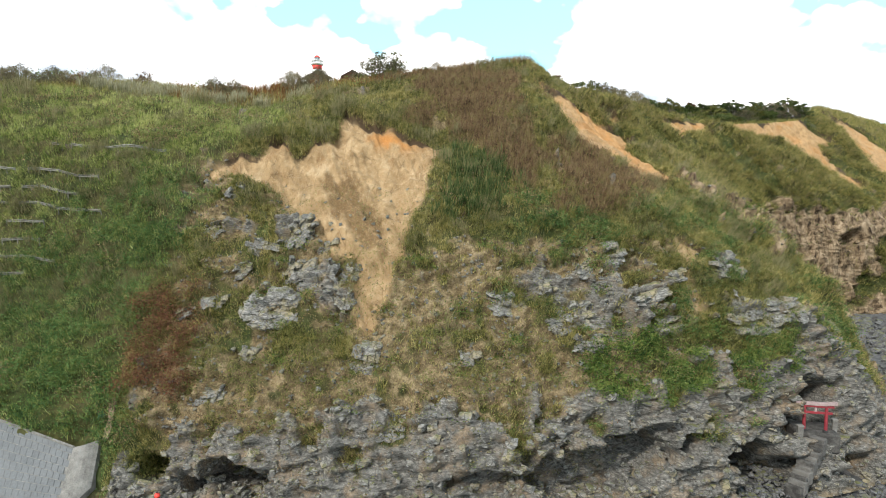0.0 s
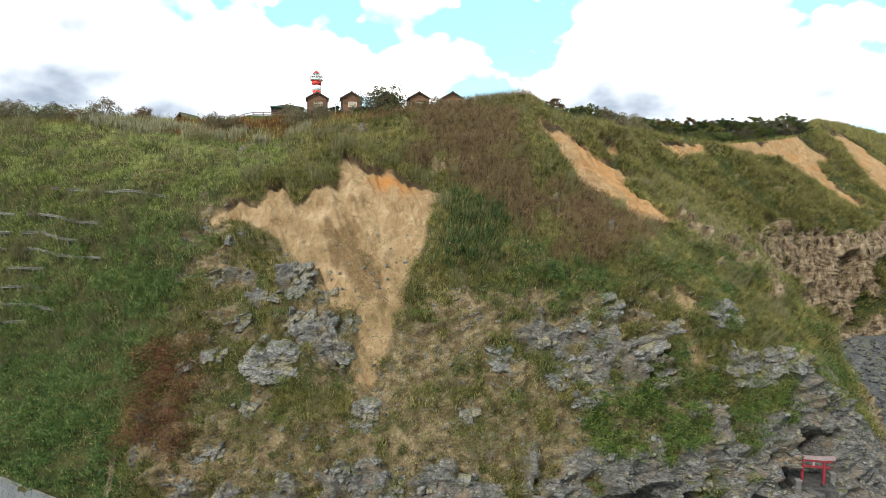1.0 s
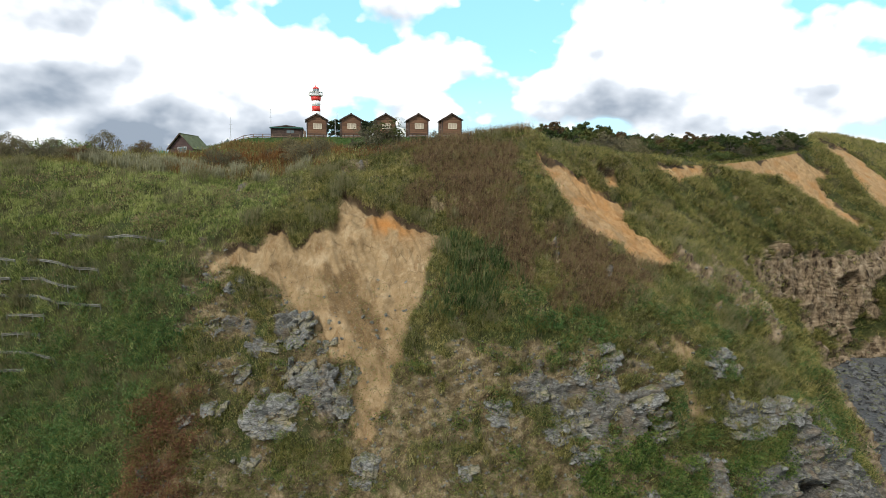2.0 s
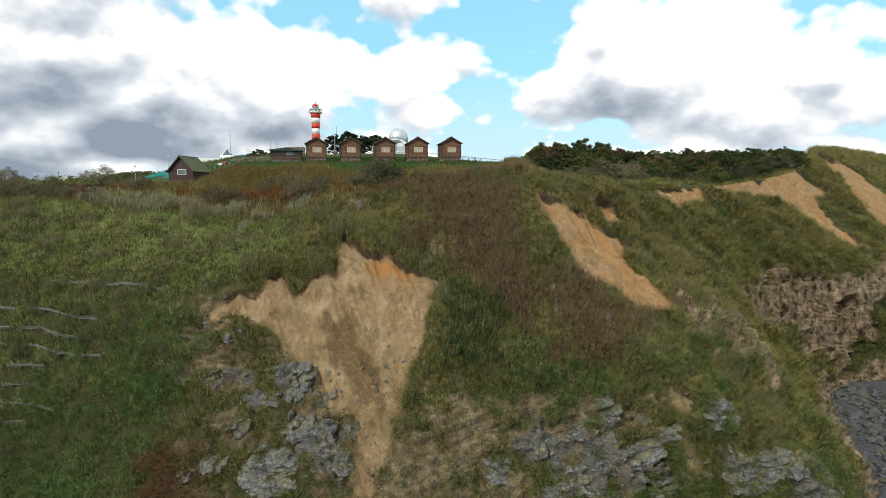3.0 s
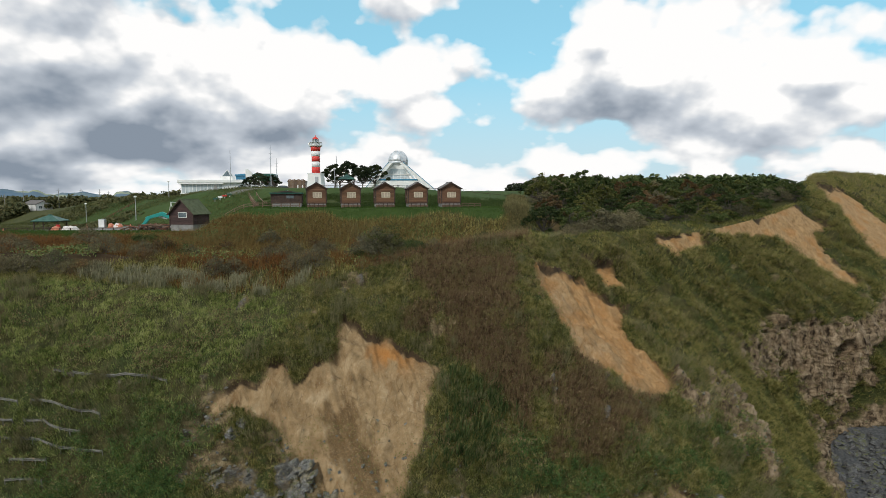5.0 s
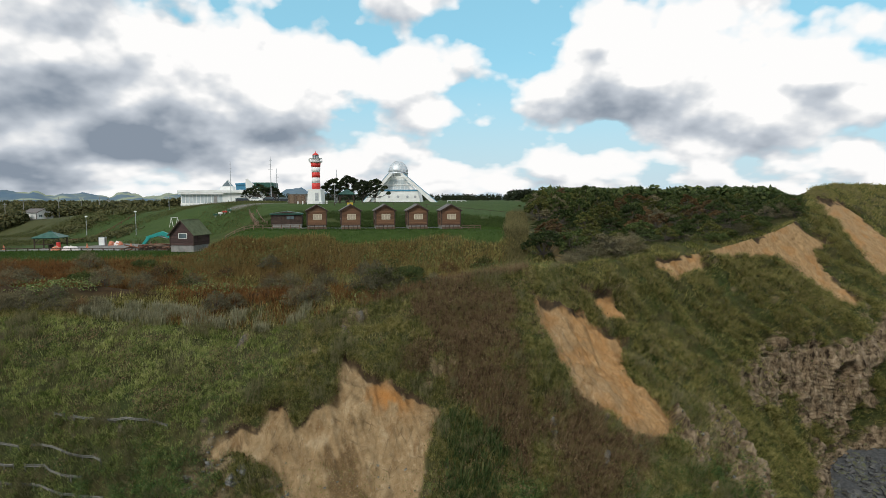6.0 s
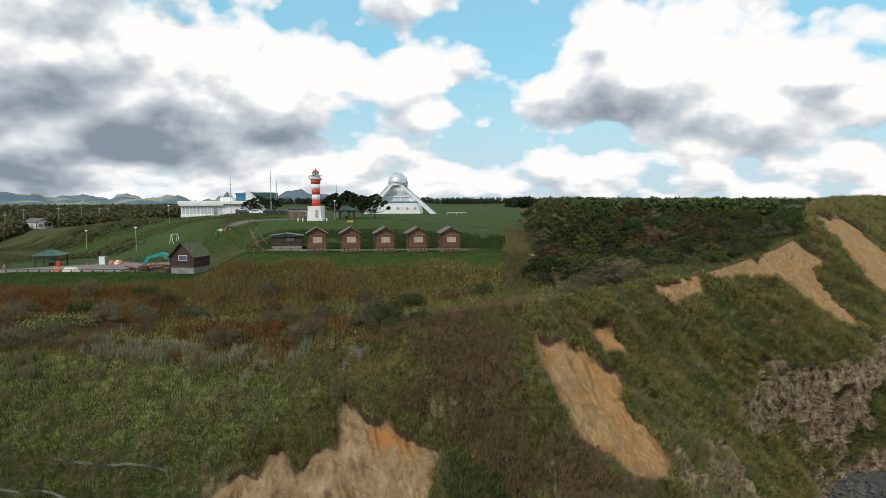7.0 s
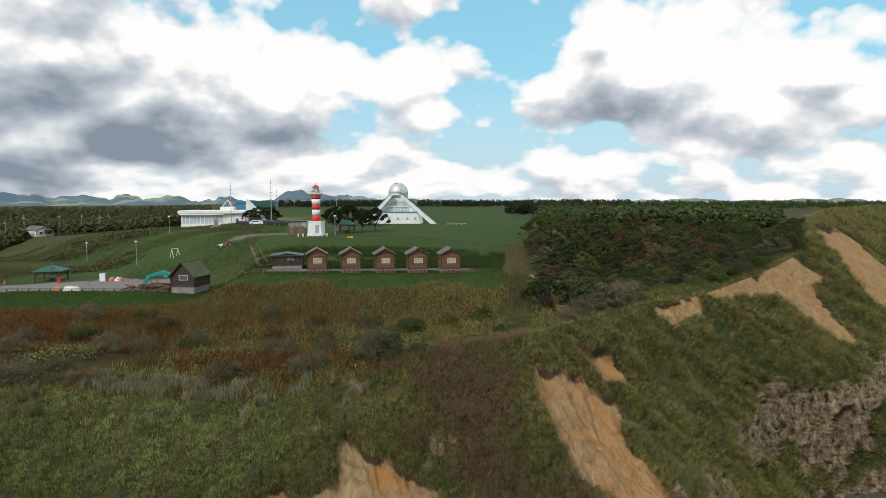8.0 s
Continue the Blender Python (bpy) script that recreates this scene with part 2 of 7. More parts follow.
# ---- materials ----
class Nodes:
    """A short way to wire a node material."""

    def __init__(self, name, rough=0.8, metal=0.0, spec=0.3):
        self.mat = bpy.data.materials.new(name)
        self.mat.use_nodes = True
        self.t = self.mat.node_tree
        self.bsdf = self.t.nodes["Principled BSDF"]
        self.set(self.bsdf.inputs["Roughness"], rough)
        self.set(self.bsdf.inputs["Metallic"], metal)
        self.set(self.bsdf.inputs["Specular IOR Level"], spec)
        self.pos = self.t.nodes.new("ShaderNodeTexCoord").outputs["Object"]

    def set(self, sock, v):
        if isinstance(v, (int, float)):
            sock.default_value = v
        elif isinstance(v, tuple):
            sock.default_value = (*v, 1) if len(v) == 3 and sock.type == "RGBA" else v
        else:
            self.t.links.new(v, sock)

    def noise(self, scale, detail=4.0, rough=0.55, stretch=None, warp=0.0):
        n = self.t.nodes.new("ShaderNodeTexNoise")
        n.inputs["Scale"].default_value, n.inputs["Detail"].default_value = scale, detail
        n.inputs["Roughness"].default_value, n.inputs["Distortion"].default_value = rough, warp
        src = self.pos
        if stretch:
            m = self.t.nodes.new("ShaderNodeMapping")
            m.inputs["Scale"].default_value = stretch
            self.t.links.new(src, m.inputs[0])
            src = m.outputs[0]
        self.t.links.new(src, n.inputs[0])
        return n.outputs[0]

    def cells(self, scale, stretch=None, feature="DISTANCE_TO_EDGE"):
        n = self.t.nodes.new("ShaderNodeTexVoronoi")
        n.feature = feature
        n.inputs["Scale"].default_value = scale
        src = self.pos
        if stretch:
            m = self.t.nodes.new("ShaderNodeMapping")
            m.inputs["Scale"].default_value = stretch
            self.t.links.new(src, m.inputs[0])
            src = m.outputs[0]
        self.t.links.new(src, n.inputs[0])
        return n.outputs[0]

    def attr(self, name):
        n = self.t.nodes.new("ShaderNodeAttribute")
        n.attribute_name = name
        return n.outputs["Fac"]

    def island(self):
        return self.t.nodes.new("ShaderNodeNewGeometry").outputs["Random Per Island"]

    def up(self):
        """How far a face looks up, 0 to 1: where moss and turf take hold."""
        n = self.t.nodes.new("ShaderNodeSeparateXYZ")
        self.t.links.new(self.t.nodes.new("ShaderNodeNewGeometry").outputs["Normal"], n.inputs[0])
        return n.outputs[2]

    def each(self):
        return self.t.nodes.new("ShaderNodeObjectInfo").outputs["Random"]

    def math(self, op, a, b=0.0, clamp=False):
        n = self.t.nodes.new("ShaderNodeMath")
        n.operation, n.use_clamp = op, clamp
        self.set(n.inputs[0], a)
        self.set(n.inputs[1], b)
        return n.outputs[0]

    def ramp(self, fac, stops):
        n = self.t.nodes.new("ShaderNodeValToRGB")
        while len(n.color_ramp.elements) < len(stops):
            n.color_ramp.elements.new(0.5)
        for e, (p, c) in zip(n.color_ramp.elements, stops):
            e.position = p
            e.color = (c, c, c, 1) if isinstance(c, (int, float)) else (*c, 1)
        self.set(n.inputs[0], fac)
        return n.outputs[0]

    def mix(self, fac, a, b, blend="MIX"):
        n = self.t.nodes.new("ShaderNodeMix")
        n.data_type, n.blend_type = "RGBA", blend
        self.set(n.inputs[0], fac)
        self.set(n.inputs[6], a)
        self.set(n.inputs[7], b)
        return n.outputs[2]

    def bump(self, height, strength=0.5, dist=0.05):
        n = self.t.nodes.new("ShaderNodeBump")
        n.inputs["Strength"].default_value, n.inputs["Distance"].default_value = strength, dist
        self.set(n.inputs["Height"], height)
        self.t.links.new(n.outputs[0], self.bsdf.inputs["Normal"])
        return self

    def color(self, c):
        self.set(self.bsdf.inputs["Base Color"], c)
        return self

    def rough(self, v):
        self.set(self.bsdf.inputs["Roughness"], v)
        return self


def coat(name, dark, light, rough=0.7, scale=2.0, stretch=None, metal=0.0, bump=0.2, grain=30.0, spec=0.3, vary=0.0):
    """A two-tone weathered surface: broad stains, fine grain, light relief."""
    n = Nodes(name, rough, metal, spec)
    broad = n.noise(scale, 5, 0.6, stretch)
    fine = n.noise(grain, 3, 0.6, stretch)
    f = n.math("ADD", n.math("MULTIPLY", broad, 0.7), n.math("MULTIPLY", fine, 0.3))
    if vary:
        f = n.math("ADD", f, n.math("MULTIPLY", n.math("SUBTRACT", n.each(), 0.5), vary))
    n.color(n.ramp(f, [(0.32, dark), (0.68, light)]))
    n.rough(n.ramp(broad, [(0.3, min(1.0, rough + 0.1)), (0.7, max(0.05, rough - 0.1))]))
    n.bump(fine, bump, 0.02)
    return n.mat

# ---- the lie of the land ----
# Stations run along the coast; each level gives the place of the slope at that height.
LEVEL_Z = (2.6, 8.0, 14.0, 20.0, 26.0)
COAST = (
    ((-70, 31), (-28.5, 31.5), (-17.0, 33.4), (-7, 32.0), (3, 31.4), (15.5, 35), (24.6, 36.6), (31.5, 41), (42.5, 59), (57.5, 89), (79, 97), (110, 114), (160, 152), (235, 225)),
    ((-71, 35), (-29.5, 36.3), (-17.2, 35.2), (-7, 33.0), (3, 33.0), (16, 36), (24.6, 39), (29.7, 43), (38, 61), (53.5, 90), (75.5, 99), (106, 117), (156, 155), (230, 228)),
    ((-72, 42), (-31, 41.6), (-18.2, 39.0), (-7.5, 38.2), (2.5, 38.2), (14, 39.3), (21.5, 41.2), (27.7, 45.5), (35.3, 65.5), (50, 91), (71, 99), (101, 121), (152, 160), (225, 232)),
    ((-73, 46), (-32.5, 45.6), (-19.5, 44.2), (-8.5, 43.5), (1.5, 42.5), (13, 43), (18.5, 46.3), (24.6, 53.5), (32, 68), (46.5, 90), (68, 101.5), (98, 124), (149, 164), (220, 236)),
    ((-74, 49), (-34, 49.4), (-22, 49.6), (-8, 50.2), (0.5, 51.0), (9, 50.5), (14, 54.5), (18.3, 61), (26.5, 73), (37, 87), (61, 105), (88, 127), (140, 170), (212, 243)),
)
CREST = ((-80, 56, 31), (-37, 57.5, 31.2), (-26, 58.5, 30.2), (-9, 59.5, 31.6), (0, 62.5, 33.5), (7.5, 63, 34.6), (9.4, 65, 34.9), (13, 71.5, 34.1), (21.6, 80.5, 34.0),
         (34, 94.5, 33.4), (46, 104, 33.4), (76, 131, 37.5), (106, 172, 45.6), (185, 246, 47.0))


def crest_line(u):
    """The cliff's upper edge, with a shallow dip beside the slide."""
    a = np.array(CREST, float)
    x, y, z = (smooth_line(a[:, k], u) for k in range(3))
    return np.stack([x, y, z - 1.25 * np.exp(-((x + 17.0) / 5.0) ** 2)])


def face_point(u, v):
    """The bare slope: u along the coast (0 to 13), v up it (0 foot to 5 crest)."""
    u, v = np.broadcast_arrays(np.asarray(u, float), np.asarray(v, float))
    lines = []
    for pts, z in zip(COAST, LEVEL_Z):
        a = np.array(pts, float)
        lines.append(np.stack([smooth_line(a[:, 0], u), smooth_line(a[:, 1], u), np.full(u.shape, z)]))
    lines.append(crest_line(u))
    g = np.stack(lines)
    i = np.clip(np.floor(v).astype(int), 0, 4)
    f = v - i

    def pick(k):
        return np.take_along_axis(g, np.clip(i + k, 0, 5)[None, None], 0)[0]
    p0, p1, p2, p3 = pick(-1), pick(0), pick(1), pick(2)
    tight = 0.5 * 0.8
    m1, m2 = (p2 - p0) * tight, (p3 - p1) * tight
    f2, f3 = f * f, f ** 3
    return (2 * f3 - 3 * f2 + 1) * p1 + (f3 - 2 * f2 + f) * m1 + (3 * f2 - 2 * f3) * p2 + (f3 - f2) * m2


def plain(x, y):
    """Height of the open ground behind the crest."""
    yy = y - 0.9 * np.maximum(0, -x - 36)
    h = 33.2 + 0.0 * x
    h = h + 4.1 * step(x, -40, -30) * step(y, 86, 98)
    h = h + (41.2 - 1.5 * step(-x, 50, 80) - h) * step(yy, 106, 138) * step(-x, -18, 12)
    h = h + 1.4 * step(x, -12, 18) * step(y, 108, 130) + 2.4 * step(x, -12, 18) * step(y, 130, 205)
    h = h - 1.6 * step(-x, 60, 90) * step(y, 100, 135)
    h = h - 3.0 * hump(x, y, -26, 76, 26, 10) - 1.2 * hump(x, y, 0, 78, 18, 9)
    h = h - 3.5 * hump(x, y, 44, 118, 20, 26) - 2.0 * hump(x, y, 26, 96, 9, 10)
    h = h + 1.6 * hump(x, y, -80, 212, 26, 22)
    h = h - 5.0 * step(-x, 95, 190) * step(y, 150, 240)
    h = h + (38.5 - h) * step(np.hypot(x, y), 260, 600) - 5.0 * step(-x / np.maximum(y, 1), 0.2, 0.5) * step(y, 260, 500)
    return h


AZ_U = np.linspace(0, 13, 521)
AZ_P = crest_line(AZ_U)
AZ = np.arctan2(AZ_P[0], AZ_P[1])
AZ_OK = np.maximum.accumulate(AZ) + np.arange(len(AZ)) * 1e-9


def ground(x, y):
    """Height of the land behind the crest, joined to it."""
    x, y = np.broadcast_arrays(np.asarray(x, float), np.asarray(y, float))
    u = np.interp(np.arctan2(x, y), AZ_OK, AZ_U)
    cx, cy, cz = (np.interp(u, AZ_U, AZ_P[k]) for k in range(3))
    far = np.hypot(x, y) - np.hypot(cx, cy)
    w = step(far, -1.0, 9.0 + 10 * step(u, 9.5, 11))
    rough = (0.25 * fbm(x * 0.25, y * 0.25, 0, 3) + 0.4 * fbm(x * 0.09, y * 0.11, 4, 2)) * (1 - step(y, 88, 94)) + 0.08 * fbm(x * 0.08, y * 0.08, 3, 2)
    return cz + (plain(x, y) - cz) * w + rough * step(far, 0, 3)

# ---- zones of the slope, as outlines in x and height ----
SCAR = ((-17.6, 22.6), (-17.2, 23.5), (-15.9, 24.5), (-14.5, 24.3), (-14.0, 25.3), (-13.0, 25.9), (-12.1, 25.2), (-11.7, 24.1), (-10.6, 25.0), (-9.2, 25.6), (-9.0, 26.8),
        (-8.9, 28.5), (-6.9, 28.0), (-5.6, 27.2), (-4.0, 27.0), (-3.3, 26.2), (-1.8, 25.8), (-0.6, 25.4), (0.2, 25.0), (-0.8, 23.2), (-1.4, 21.6), (-1.9, 20.1), (-2.4, 18.7), (-3.0, 16.6),
        (-3.5, 14.6), (-4.6, 12.9), (-5.6, 13.1), (-6.0, 15.2), (-6.2, 17.0), (-7.8, 17.4), (-8.7, 18.4), (-10.6, 19.5), (-12.7, 21.4), (-15.0, 22.4))
RAVINE = ((8.3, 33.6), (12.6, 31.4), (16.8, 28.8), (19.4, 27.0), (19.2, 25.9), (18.6, 25.2), (19.6, 24.2), (20.8, 22.8), (20.0, 21.6), (17.6, 21.9),
          (14.6, 23.7), (12.0, 25.4), (10.2, 27.7), (9.1, 29.8))
GULLY = ((15.2, 32.2), (19.6, 31.2), (22.4, 27.6), (18.6, 28.0))
FAR_A = ((32.1, 32.9), (43.0, 33.2), (41.8, 30.6), (34.4, 30.0))
FAR_B = ((43.0, 33.2), (53.8, 34.6), (58.6, 34.7), (64.7, 36.0), (73.9, 37.5), (77.9, 35.3), (81.5, 31.9), (75.5, 32.0), (76.5, 26.3), (77.8, 22.8),
         (73.9, 23.0), (69.3, 25.9), (64.9, 29.9), (63.0, 31.6), (51.7, 32.0), (44.0, 31.6))
FAR_C = ((93.0, 42.0), (108.7, 41.0), (112.5, 36.9), (114.0, 33.0), (118.0, 30.0), (99.0, 24.6), (94.2, 30.1), (91.8, 35.8))
CHUTE = ((16.0, 18.3), (17.3, 18.2), (18.5, 17.3), (17.0, 16.2), (17.7, 13.5), (16.0, 13.6), (16.1, 16.4))
ROCKWALL = ((35.5, 19.6), (42.0, 20.9), (54.8, 20.2), (66.5, 19.2), (84.0, 21.2), (120.0, 21.0), (120.0, 17.0), (80.0, 13.6), (70.5, 13.0), (69.7, 9.0), (64.6, 8.8), (63.0, 6.6), (58.0, 5.8), (54.7, 7.8), (53.0, 10.4), (44.0, 13.6), (39.5, 14.6))
SPUREND = ((18.2, 23.0), (23.7, 22.0), (29.6, 19.9), (29.2, 17.0), (27.1, 16.2), (25.0, 16.6), (24.2, 18.2), (21.8, 19.6), (19.3, 20.9))
# caves and undercuts: x, height, half width, half height, depth
CAVES = ((-16.8, 5.5, 1.1, 0.7, 1.6), (-14.6, 4.6, 0.7, 0.5, 1.3), (-11.4, 5.3, 2.0, 1.15, 2.6), (9.3, 5.9, 4.2, 1.5, 1.8), (14.8, 6.5, 0.9, 0.7, 1.2),
         (18.9, 5.2, 1.7, 1.0, 2.4), (24.3, 8.3, 1.9, 1.0, 3.6), (23.9, 6.9, 1.6, 1.2, 1.2), (26.3, 3.8, 1.5, 0.9, 2.2), (2.3, 5.6, 2.0, 0.5, 0.9), (12.4, 7.3, 1.6, 0.4, 0.7), (21.6, 6.9, 0.8, 0.6, 0.9),
         (50.0, 13.6, 1.6, 1.2, 1.6), (64.0, 14.4, 2.0, 1.2, 1.6))


def zones(x, z, u):
    """How sandy, rocky, bare and bouldery the slope is at each place."""
    wob = 0.35 * fbm(x * 0.7, z * 0.7, 1.0, 3)
    big = fbm(x * 0.22, z * 0.3, 7.0, 4)
    mid = fbm(x * 0.8, z * 0.9, 2.0, 4)
    near = 1 - step(u, 6.6, 7.2)
    sand = step(inside(x, z, SCAR) + wob * 0.7, -0.12, 0.18) * near
    for shape, lo, hi in ((RAVINE, 5.2, 7.6), (GULLY, 6.8, 8.0), (FAR_A, 8.2, 10.2), (FAR_B, 9.4, 11.4), (FAR_C, 10.9, 12.5)):
        ok = (u > lo) & (u < hi)
        sand = np.maximum(sand, ok * step(inside(x, z, shape) + wob, -0.15, 0.25))
    chute = step(inside(x, z, CHUTE) + wob * 0.6, -0.2, 0.3) * near
    # base of grey rock, higher towards the shrine
    top = 8.4 - 6.5 * step(u, 6.7, 7.3) + 0.8 * step(x, 10, 16) + 2.6 * step(x, 19, 26) - 1.6 * step(-x, 2, 12) - 7.0 * step(-x, 18.6, 20.5)
    rock = step(top + 1.5 * mid + 1.2 * big - z, -0.5, 0.6) * step(z, 2.2, 3.2)
    wall = inside(x, z, ROCKWALL) / 2 + 0.5 * big + 0.6 * mid - 1.1 * hump(x, z, 60, 13.4, 5.0, 1.7) - 0.8 * hump(x, z, 51, 11.2, 3.0, 1.5)
    rock = np.maximum(rock, (u > 8.15) * step(wall, 0.0, 0.5))
    rock = np.maximum(rock, (u > 6.2) * (1 - step(u, 7.6, 7.9)) * step(inside(x, z, SPUREND) + 0.25 * big + 0.7 * mid, -0.1, 0.4))
    rock = np.maximum(rock, (u > 6.9) * step(3.2 + 1.2 * mid - z, 0, 1.0))
    ledge = hump(x, z, 10.5, 14.0, 4.5, 1.6) + hump(x, z, 20.6, 13.3, 2.6, 1.2) + hump(x, z, -9.5, 15.0, 4.2, 2.2) + hump(x, z, -11, 19.0, 3.6, 1.4) + 0.9 * hump(x, z, 5.2, 14.8, 2.0, 1.0) + 0.8 * hump(x, z, 24, 13, 3, 1.4)
    rock = np.maximum(rock, near * step(ledge + 0.5 * mid + 0.25 * big, 0.62, 0.86) * 0.95)
    # bare earth among the grass of the nose
    nose = step(x, -19.5, -16.5) * (1 - step(x, 8, 20)) * (1 - step(z, 15.5, 19.5)) + 0.9 * step(x, -18, -15) * (1 - step(x, -4.5, -2.0)) * (1 - step(z, 20.5, 23.5))
    bare = near * step(np.clip(nose, 0, 1) + 0.75 * mid + 0.55 * big + 0.35 * fbm(x * 2.2, z * 2.2, 5, 3), 0.38, 0.9)
    bare = np.maximum(bare, near * step(hump(x, z, -8.5, 17.0, 4.6, 3.4) + 0.35 * mid, 0.35, 0.8))
    bare = bare * step(x, -20.2, -18.2)
    bare = np.maximum(bare, near * step(0.55 * step(15.5 - z, 0, 6) * step(x, -19, -17) + 0.6 * mid + 0.4 * big, 0.75, 1.1))
    bare = np.maximum(bare, (u > 9.2) * (u < 11.5) * step(mid + big * 0.6 - 0.06 * (z - 16), 0.05, 0.5) * step(z, 14, 18) * 0.9)
    bare = np.maximum(bare, chute)
    scree = near * (1 - step(z, 3.4, 4.4))
    sand = np.maximum(sand, 0.92 * chute)
    return sand, np.clip(rock * (1 - sand) * (1 - 0.9 * chute), 0, 1), np.clip(bare * (1 - sand), 0, 1), scree


def streaks(u, z):
    """Long tussock ridges running down the far slopes."""
    return fbm(u * 11.0, z * 0.16, 3.0, 3) + 0.5 * fbm(u * 26.0, z * 0.4, 8.0, 2)


def carve(p, u):
    """The slope with its relief: recessed slides, rough rock, caves, hummocky turf."""
    x, y, z = p
    du = np.stack([np.gradient(c, axis=1) for c in p])
    dv = np.stack([np.gradient(c, axis=0) for c in p])
    n = np.cross(du, dv, axis=0)
    n /= np.linalg.norm(n, axis=0) + 1e-9
    n *= -np.sign(np.sum(n * np.stack([0 * x, -np.ones_like(x), 0.6 * np.ones_like(x)]), 0)) * -1
    sand, rock, bare, scree = zones(x, z, u)
    turf = 0.28 * fbm(x * 0.45, y * 0.45, z * 0.45, 4) + 0.55 * fbm(x * 0.13, y * 0.13, z * 0.13, 2)
    turf = turf + 0.16 * fbm(x * 1.15, y * 1.15, z * 1.15, 3)
    turf = turf + step(u, 6.6, 7.2) * (0.85 * streaks(u, z) + 0.40 * fbm(x * 0.6, y * 0.6, z * 0.6, 3))
    tilt = z - 0.22 * x + 0.5 * fbm(x * 0.3, y * 0.3, z * 0.3, 2)
    beds = np.abs(((tilt * 1.35) % 1.0) - 0.5) * 2
    crag = 0.55 * ridged(x * 0.42, y * 0.42, z * 0.62, 5) + 0.28 * (beds - 0.5) + 0.16 * fbm(x * 2.4, y * 2.4, z * 3.4, 3)
    lay = np.floor(tilt * 1.9)
    blk = lattice(np.floor((x + y * 0.35) * 1.25 + 5 * lattice(lay, lay * 0, lay * 0)), lay, lay * 0)
    crag = crag * 0.8 + 0.42 * (blk - 0.5) + 0.34 * (lattice(lay, lay * 0 + 3, lay * 0) - 0.5)
    gully = 0.30 * ridged(x * 0.8 + z * 0.42, y * 0.2, z * 0.14, 5) + 0.20 * fbm(x * 1.2, y * 1.2, z * 1.2, 5) + 0.25 * fbm(x * 0.3, y * 0.3, z * 0.3, 2)
    rills = 0.36 * fbm(x * 0.8, y * 0.8, z * 0.8, 4) + 0.12 * fbm(x * 3, y * 3, z * 3, 2) + 0.34 * (beds - 0.5) + 0.34 * (blk - 0.5)
    wide = 0.6 * ridged(x * 0.22, y * 0.22, z * 0.10, 5) + 0.5 * ridged(x * 0.7, y * 0.7, z * 0.22, 4) + 0.3 * fbm(x * 1.7, y * 1.7, z * 0.8, 3)
    crag = np.where((u > 7.0) | ((u > 6.2) & (z > 15)), wide, crag)
    d = turf * (1 - sand) * (1 - rock) + rock * (crag + 0.15) + sand * (gully - np.where(u > 5.6, 0.55, 0.65)) + bare * (1 - rock) * (rills - 0.12)
    for cx, cz, w, h, deep in CAVES:
        wob = 0.28 * fbm(x * 0.9, z * 0.9, 4.0, 3)
        r = np.hypot((x - cx) / w, (z - cz) / h * np.where(z > cz, 1.0, 0.75)) + wob
        ok = (u < 6.9) if cx < 30 else (u > 8)
        d = d - ok * deep * 1.7 * (1 - step(r, 0.70, 1.05))
        d = d + ok * 0.35 * np.exp(-((r - 1.25) / 0.22) ** 2) * (z > cz) * step(deep, 1.0, 2.0)
    # the cove beside the stairs, open to the beach
    cove = (1 - step(np.abs(x - 20.0 + 0.5 * fbm(z * 0.8, x * 0.8, 2, 3)), 1.7, 2.7)) * (1 - step(z + 0.5 * fbm(x * 0.8, z * 0.8, 9, 3), 3.9, 4.8)) * (u < 6.9)
    d = d - 3.4 * cove
    edge = step(np.arange(p.shape[1])[:, None] / (p.shape[1] - 1), 0.94, 1.0)
    d = d * (1 - edge)
    return p + n * d, n, (sand, rock, bare, scree)


def stations():
    a = np.linspace(0, 13, 4000)
    q = face_point(a, np.full_like(a, 2.6))
    seg = np.hypot(np.diff(q[0]), np.diff(q[1]))
    gap = np.interp(a[1:], [0, 0.7, 0.95, 6.9, 7.4, 9.5, 10.5, 12, 13], [2.0, 0.8, 0.15, 0.15, 0.3, 0.38, 0.5, 1.2, 3.0])
    s = np.concatenate([[0], np.cumsum(seg / gap)])
    return np.interp(np.linspace(0, s[-1], int(s[-1])), s, a)


FU = stations()
FV = np.concatenate([np.linspace(0, 1, 61)[:-1], np.linspace(1, 2, 61)[:-1], np.linspace(2, 3, 56)[:-1], np.linspace(3, 4, 56)[:-1], np.linspace(4, 5, 56)])
GU, GV = np.meshgrid(FU, FV)
BARE_FACE = face_point(GU, GV)
FACE, FACE_N, (Z_SAND, Z_ROCK, Z_BARE, Z_SCREE) = carve(BARE_FACE, GU)

# land behind the crest, fanning out to the horizon
BACK_K = np.concatenate([[0], np.linspace(0.35, 50, 120), 50 * 1.043 ** np.arange(1, 92)])
PU = FU[::2]
pc = crest_line(PU)
pd = np.hypot(pc[0], pc[1])
BX = pc[0][None] * (1 + BACK_K[:, None] / pd[None])
BY = pc[1][None] * (1 + BACK_K[:, None] / pd[None])
BZ = ground(BX, BY)
BZ[0] = pc[2]


